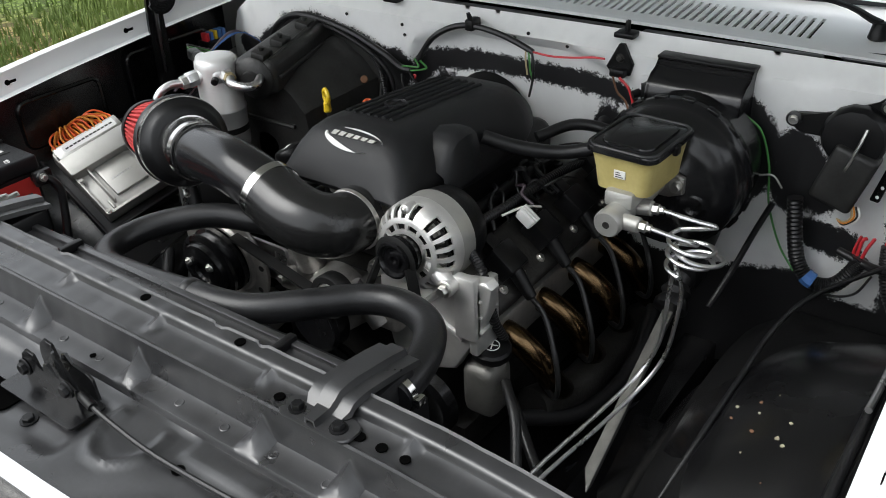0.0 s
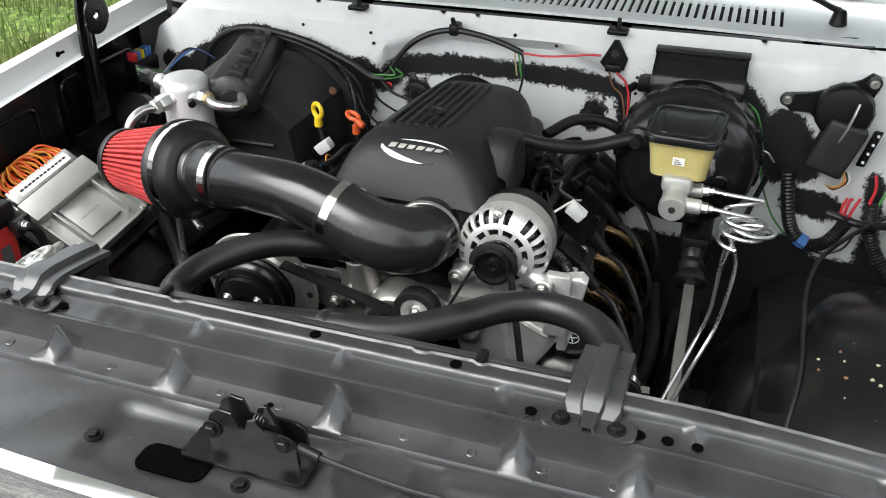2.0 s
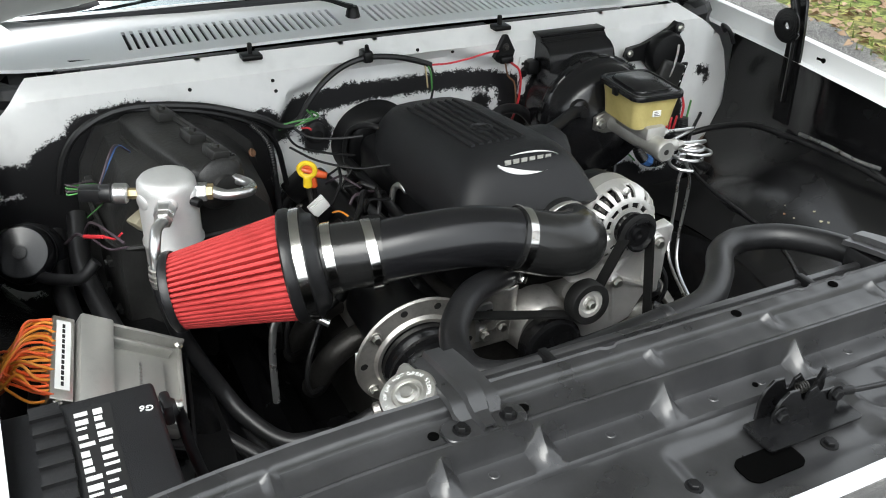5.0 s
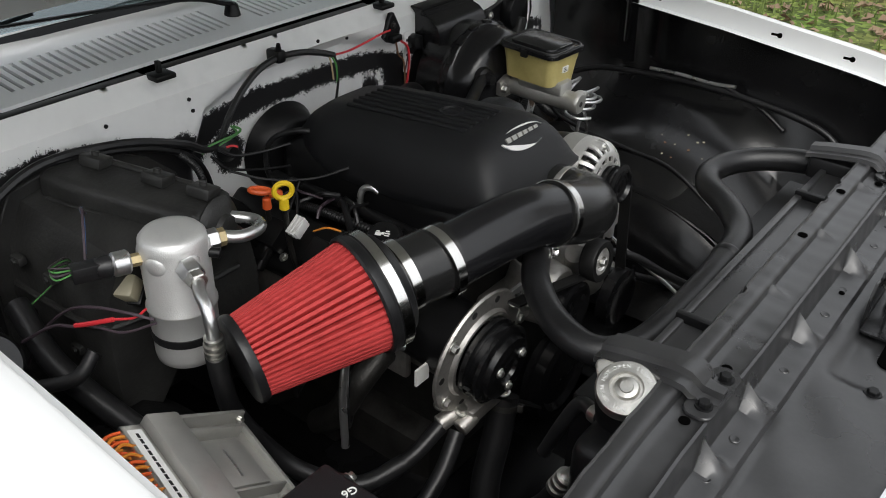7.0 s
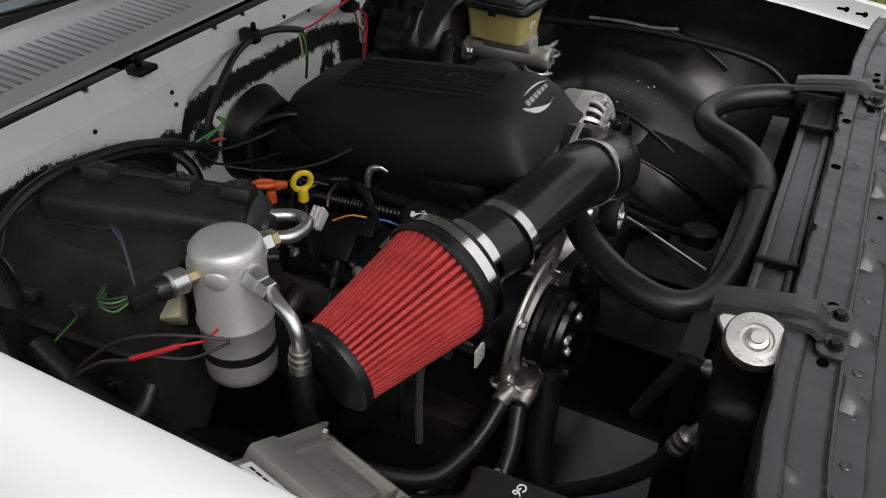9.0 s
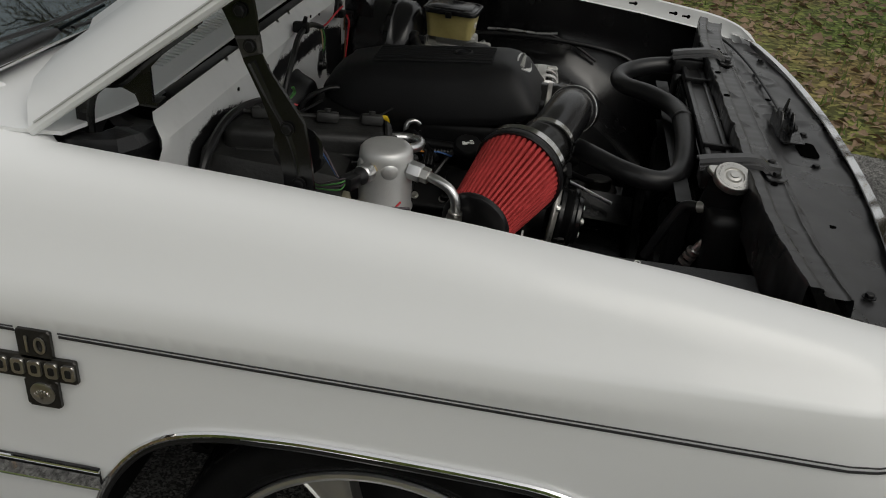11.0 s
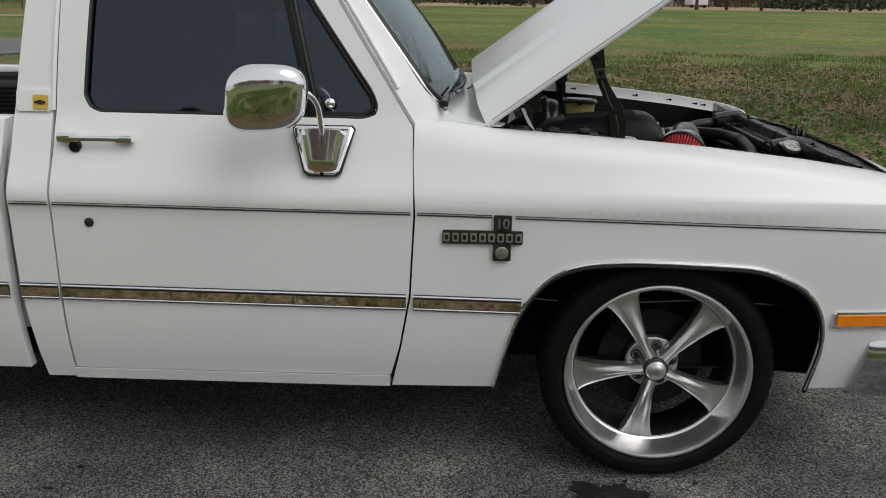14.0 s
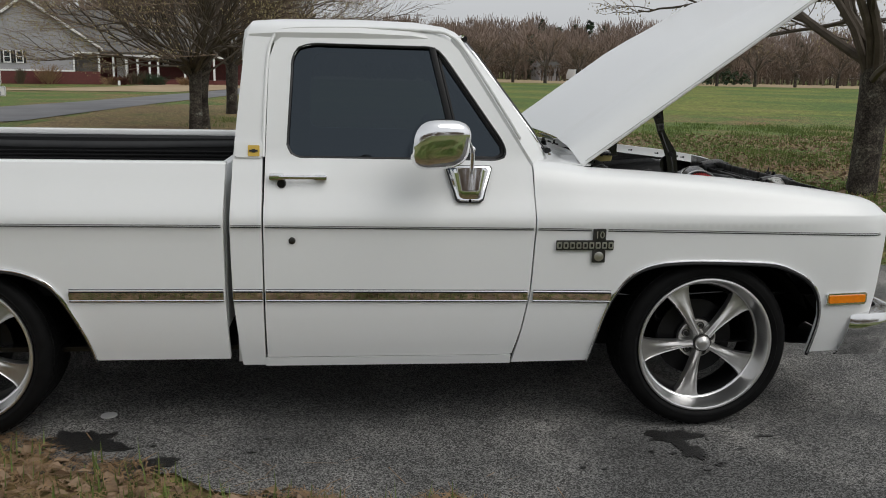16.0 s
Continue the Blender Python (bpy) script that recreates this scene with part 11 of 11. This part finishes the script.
for a in (-3.53, -2.88, 5.5, 7.4):
    deep = 0.0 if a < 0 else 3.58
    w = holder("window", HO + HR * a + HB * deep + Vector((0, 0, 1.8)), house, "dark window with white frame and black shutters")
    bm = bm_new()
    house_box(bm, a - 0.20, a + 0.20, 1.33, 2.03, deep - 0.05, deep)
    part("window_frame", bm, "white_trim", w, smooth=False)
    bm = bm_new()
    house_box(bm, a - 0.14, a + 0.14, 1.40, 1.66, deep - 0.06, deep - 0.045)
    part("pane", bm, "window_dark", w, smooth=False)
    bm = bm_new()
    house_box(bm, a - 0.14, a + 0.14, 1.70, 1.97, deep - 0.06, deep - 0.045)
    part("pane", bm, "window_dark", w, smooth=False)
    for s in (-1, 1):
        bm = bm_new()
        house_box(bm, a + s * 0.265 - 0.055, a + s * 0.265 + 0.055, 1.33, 2.03, deep - 0.045, deep)
        part("shutter", bm, "black_print", w, smooth=False)
bm = bm_new()
house_box(bm, 2.5, 3.2, 0.45, 1.75, 3.5, 3.6)
part("door", bm, "white_trim", house, smooth=False)
# red plank steps beside the house
steps = thing("porch_steps", HO - HR * 7.5, "red painted wooden porch steps with a handrail", "steps")
bm = bm_new()
house_box(bm, -7.6, -6.0, 0.1, 0.75, -0.4, 0.6)
part("landing", bm, "brick_red", steps)
for k in range(4):
    bm = bm_new()
    house_box(bm, -7.9 - 0.25 * k, -7.62 - 0.25 * k, 0.1, 0.6 - 0.15 * k, -0.4, 0.6)
    part("step", bm, "brick_red", steps)
for k in range(6):
    bm = bm_new()
    house_box(bm, -8.6 + 0.45 * k, -8.54 + 0.45 * k, 0.1 * k + 0.2, 0.7 + 0.12 * k, -0.45, -0.39)
    part("rail_post", bm, "brick_red", steps)


def shrub(at, h, w, label, material, seed):
    """A bare or leafy bush of many upright slivers."""
    t = thing("shrub", at, label, "shrub", "shrubs by the house")
    rng = random.Random(seed)
    segs = []
    for k in range(170):
        a, q = rng.uniform(0, 6.283), rng.random()
        p = at + Vector((math.cos(a) * w * 0.25 * q, math.sin(a) * w * 0.25 * q, rng.uniform(0, 0.5) * h))
        segs.append((p, p + Vector((math.cos(a) * w * 0.35 * q, math.sin(a) * w * 0.35 * q, h * rng.uniform(0.3, 0.55))), rng.uniform(0.008, 0.02)))
    part("branch_tangle", blades(segs), material, t, smooth=False)


for k, (a, h, w, m) in enumerate(((-2.9, 0.95, 0.7, "shrub"), (-1.45, 1.25, 1.6, "straw"), (2.0, 0.6, 1.3, "straw"), (2.5, 0.6, 1.3, "brick_red"), (3.2, 0.95, 1.6, "shrub"), (4.1, 0.8, 1.2, "evergreen"), (4.7, 0.7, 1.1, "evergreen"), (6.2, 0.6, 1.2, "straw"))):
    p = HO + HR * a - HB * 0.8
    shrub(Vector((p.x, p.y, ground_z(p.y) - 0.05)), h, w, "leafless brown shrub by the brick base" if m == "shrub" else "low rounded bush in the house bed", m, 80 + k)
for a, w0 in ((2.35, -1.8),):
    post = thing("yard_post", HO + HR * a + HB * w0, "short pale post in the gravel yard", "post")
    bm = bm_new()
    house_box(bm, a - 0.07, a + 0.07, -0.1, 0.42, w0, w0 + 0.12, 0.02)
    part("post", bm, "white_trim", post)

# distant houses beyond the lane
for at, w, h, m, label in (((22.6, 104.0), 2.6, 1.6, "siding", "white house half hidden by bare trees"), ((11.6, 104.0), 3.2, 1.7, "brick_red", "small brick house behind the roadside trees")):
    o = Vector((at[0], at[1], ground_z(at[1])))
    t = thing("far_house", o, label, "house")
    bm = bm_new()
    add_box(bm, o + Vector((-w / 2, 0, -0.2)), o + Vector((w / 2, 5, h)))
    part("wall", bm, m, t, smooth=False)
    bm = bm_new()
    add_prism(bm, [(-w / 2 - 0.3, h), (w / 2 + 0.3, h), (w / 2 - 0.6, h + 0.8), (-w / 2 + 0.6, h + 0.8)], o + Vector((0, 5.2, 0)), (1, 0, 0), (0, 0, 1), 5.5)
    part("roof", bm, "shingle", t, smooth=False)
    for k in range(4):
        bm = bm_new()
        c = o + Vector((-w / 2 + w * (k + 0.5) / 4, -0.02, h * 0.55))
        add_box(bm, c - Vector((0.16, 0.02, 0.3)), c + Vector((0.16, 0.02, 0.3)))
        part("window", bm, "window_dark", t, smooth=False)
VO = Vector((24.6, 100, ground_z(100)))
far_truck = thing("parked_vehicle", VO, "white vehicle parked end-on beside the far lane", "vehicle")
bm = bm_new()
add_prism(bm, [(-0.85, 0.3), (0.85, 0.3), (0.88, 0.85), (0.66, 1.4), (-0.66, 1.4), (-0.88, 0.85)], VO, (1, 0, 0), (0, 0, 1), 3.4, 0.08, 2)
part("body", bm, "white_trim", far_truck)
bm = bm_new()
add_box(bm, VO + Vector((-0.6, -3.43, 0.88)), VO + Vector((0.6, -3.38, 1.3)))
part("windshield", bm, "window_dark", far_truck)
for x in (-0.7, 0.7):
    bm = bm_new()
    add_cyl(bm, VO + Vector((x - 0.1, -2.7, 0.32)), VO + Vector((x + 0.1, -2.7, 0.32)), 0.32)
    part("wheel", bm, "tyre", far_truck)

# speed limit sign
SO = Vector((-7.60, 11.3, ground_z(11.3) - 0.03))
SN = Vector((0.387, -0.922, 0)).normalized()
SX = Vector((-SN.y, SN.x, 0))
sign = thing("speed_limit_sign", SO, "white speed limit sign on a green steel post", "sign")
bm = bm_new()
m = basis(SO, SX, (0, 0, 1))
add_box(bm, (-0.035, 0.004, -0.3), (0.035, 0.012, 1.52), m)
add_box(bm, (-0.035, -0.004, -0.3), (-0.029, 0.030, 1.52), m)
add_box(bm, (0.029, -0.004, -0.3), (0.035, 0.030, 1.52), m)
part("post", bm, "sign_post", sign)
for c, w, h, words in ((1.285, 0.46, 0.59, (("SPEED", 0.150, 0.125), ("LIMIT", 0.055, 0.125), ("15", -0.125, 0.30))), (0.885, 0.58, 0.17, (("STRICTLY", 0.036, 0.085), ("ENFORCED", -0.036, 0.085)))):
    plate = holder("sign_plate", SO + Vector((0, 0, c)), sign, "white reflective plate with black lettering")
    bm = bm_new()
    add_prism(bm, rounded_rect(w, h, 0.03), SO + SN * 0.0 + Vector((0, 0, c)), SX, (0, 0, 1), 0.004)
    part("panel", bm, "sign_white", plate)
    bm = bm_new()
    border = [Vector((*q, 0)) for q in rounded_rect(w - 0.03, h - 0.03, 0.022)]
    pts = [SO + Vector((0, 0, c)) + SX * q.x + Vector((0, 0, q.y)) + SN * 0.006 for q in border]
    add_tube(bm, pts + [pts[0]], 0.004, 5, 1, smooth=False)
    part("border", bm, "black_print", plate)
    for word, dz, size in words:
        part("sign_word", text_bm(word, size, basis(SO + Vector((0, 0, c + dz)) + SN * 0.0065, SX, SN), 0.001), "black_print", plate)
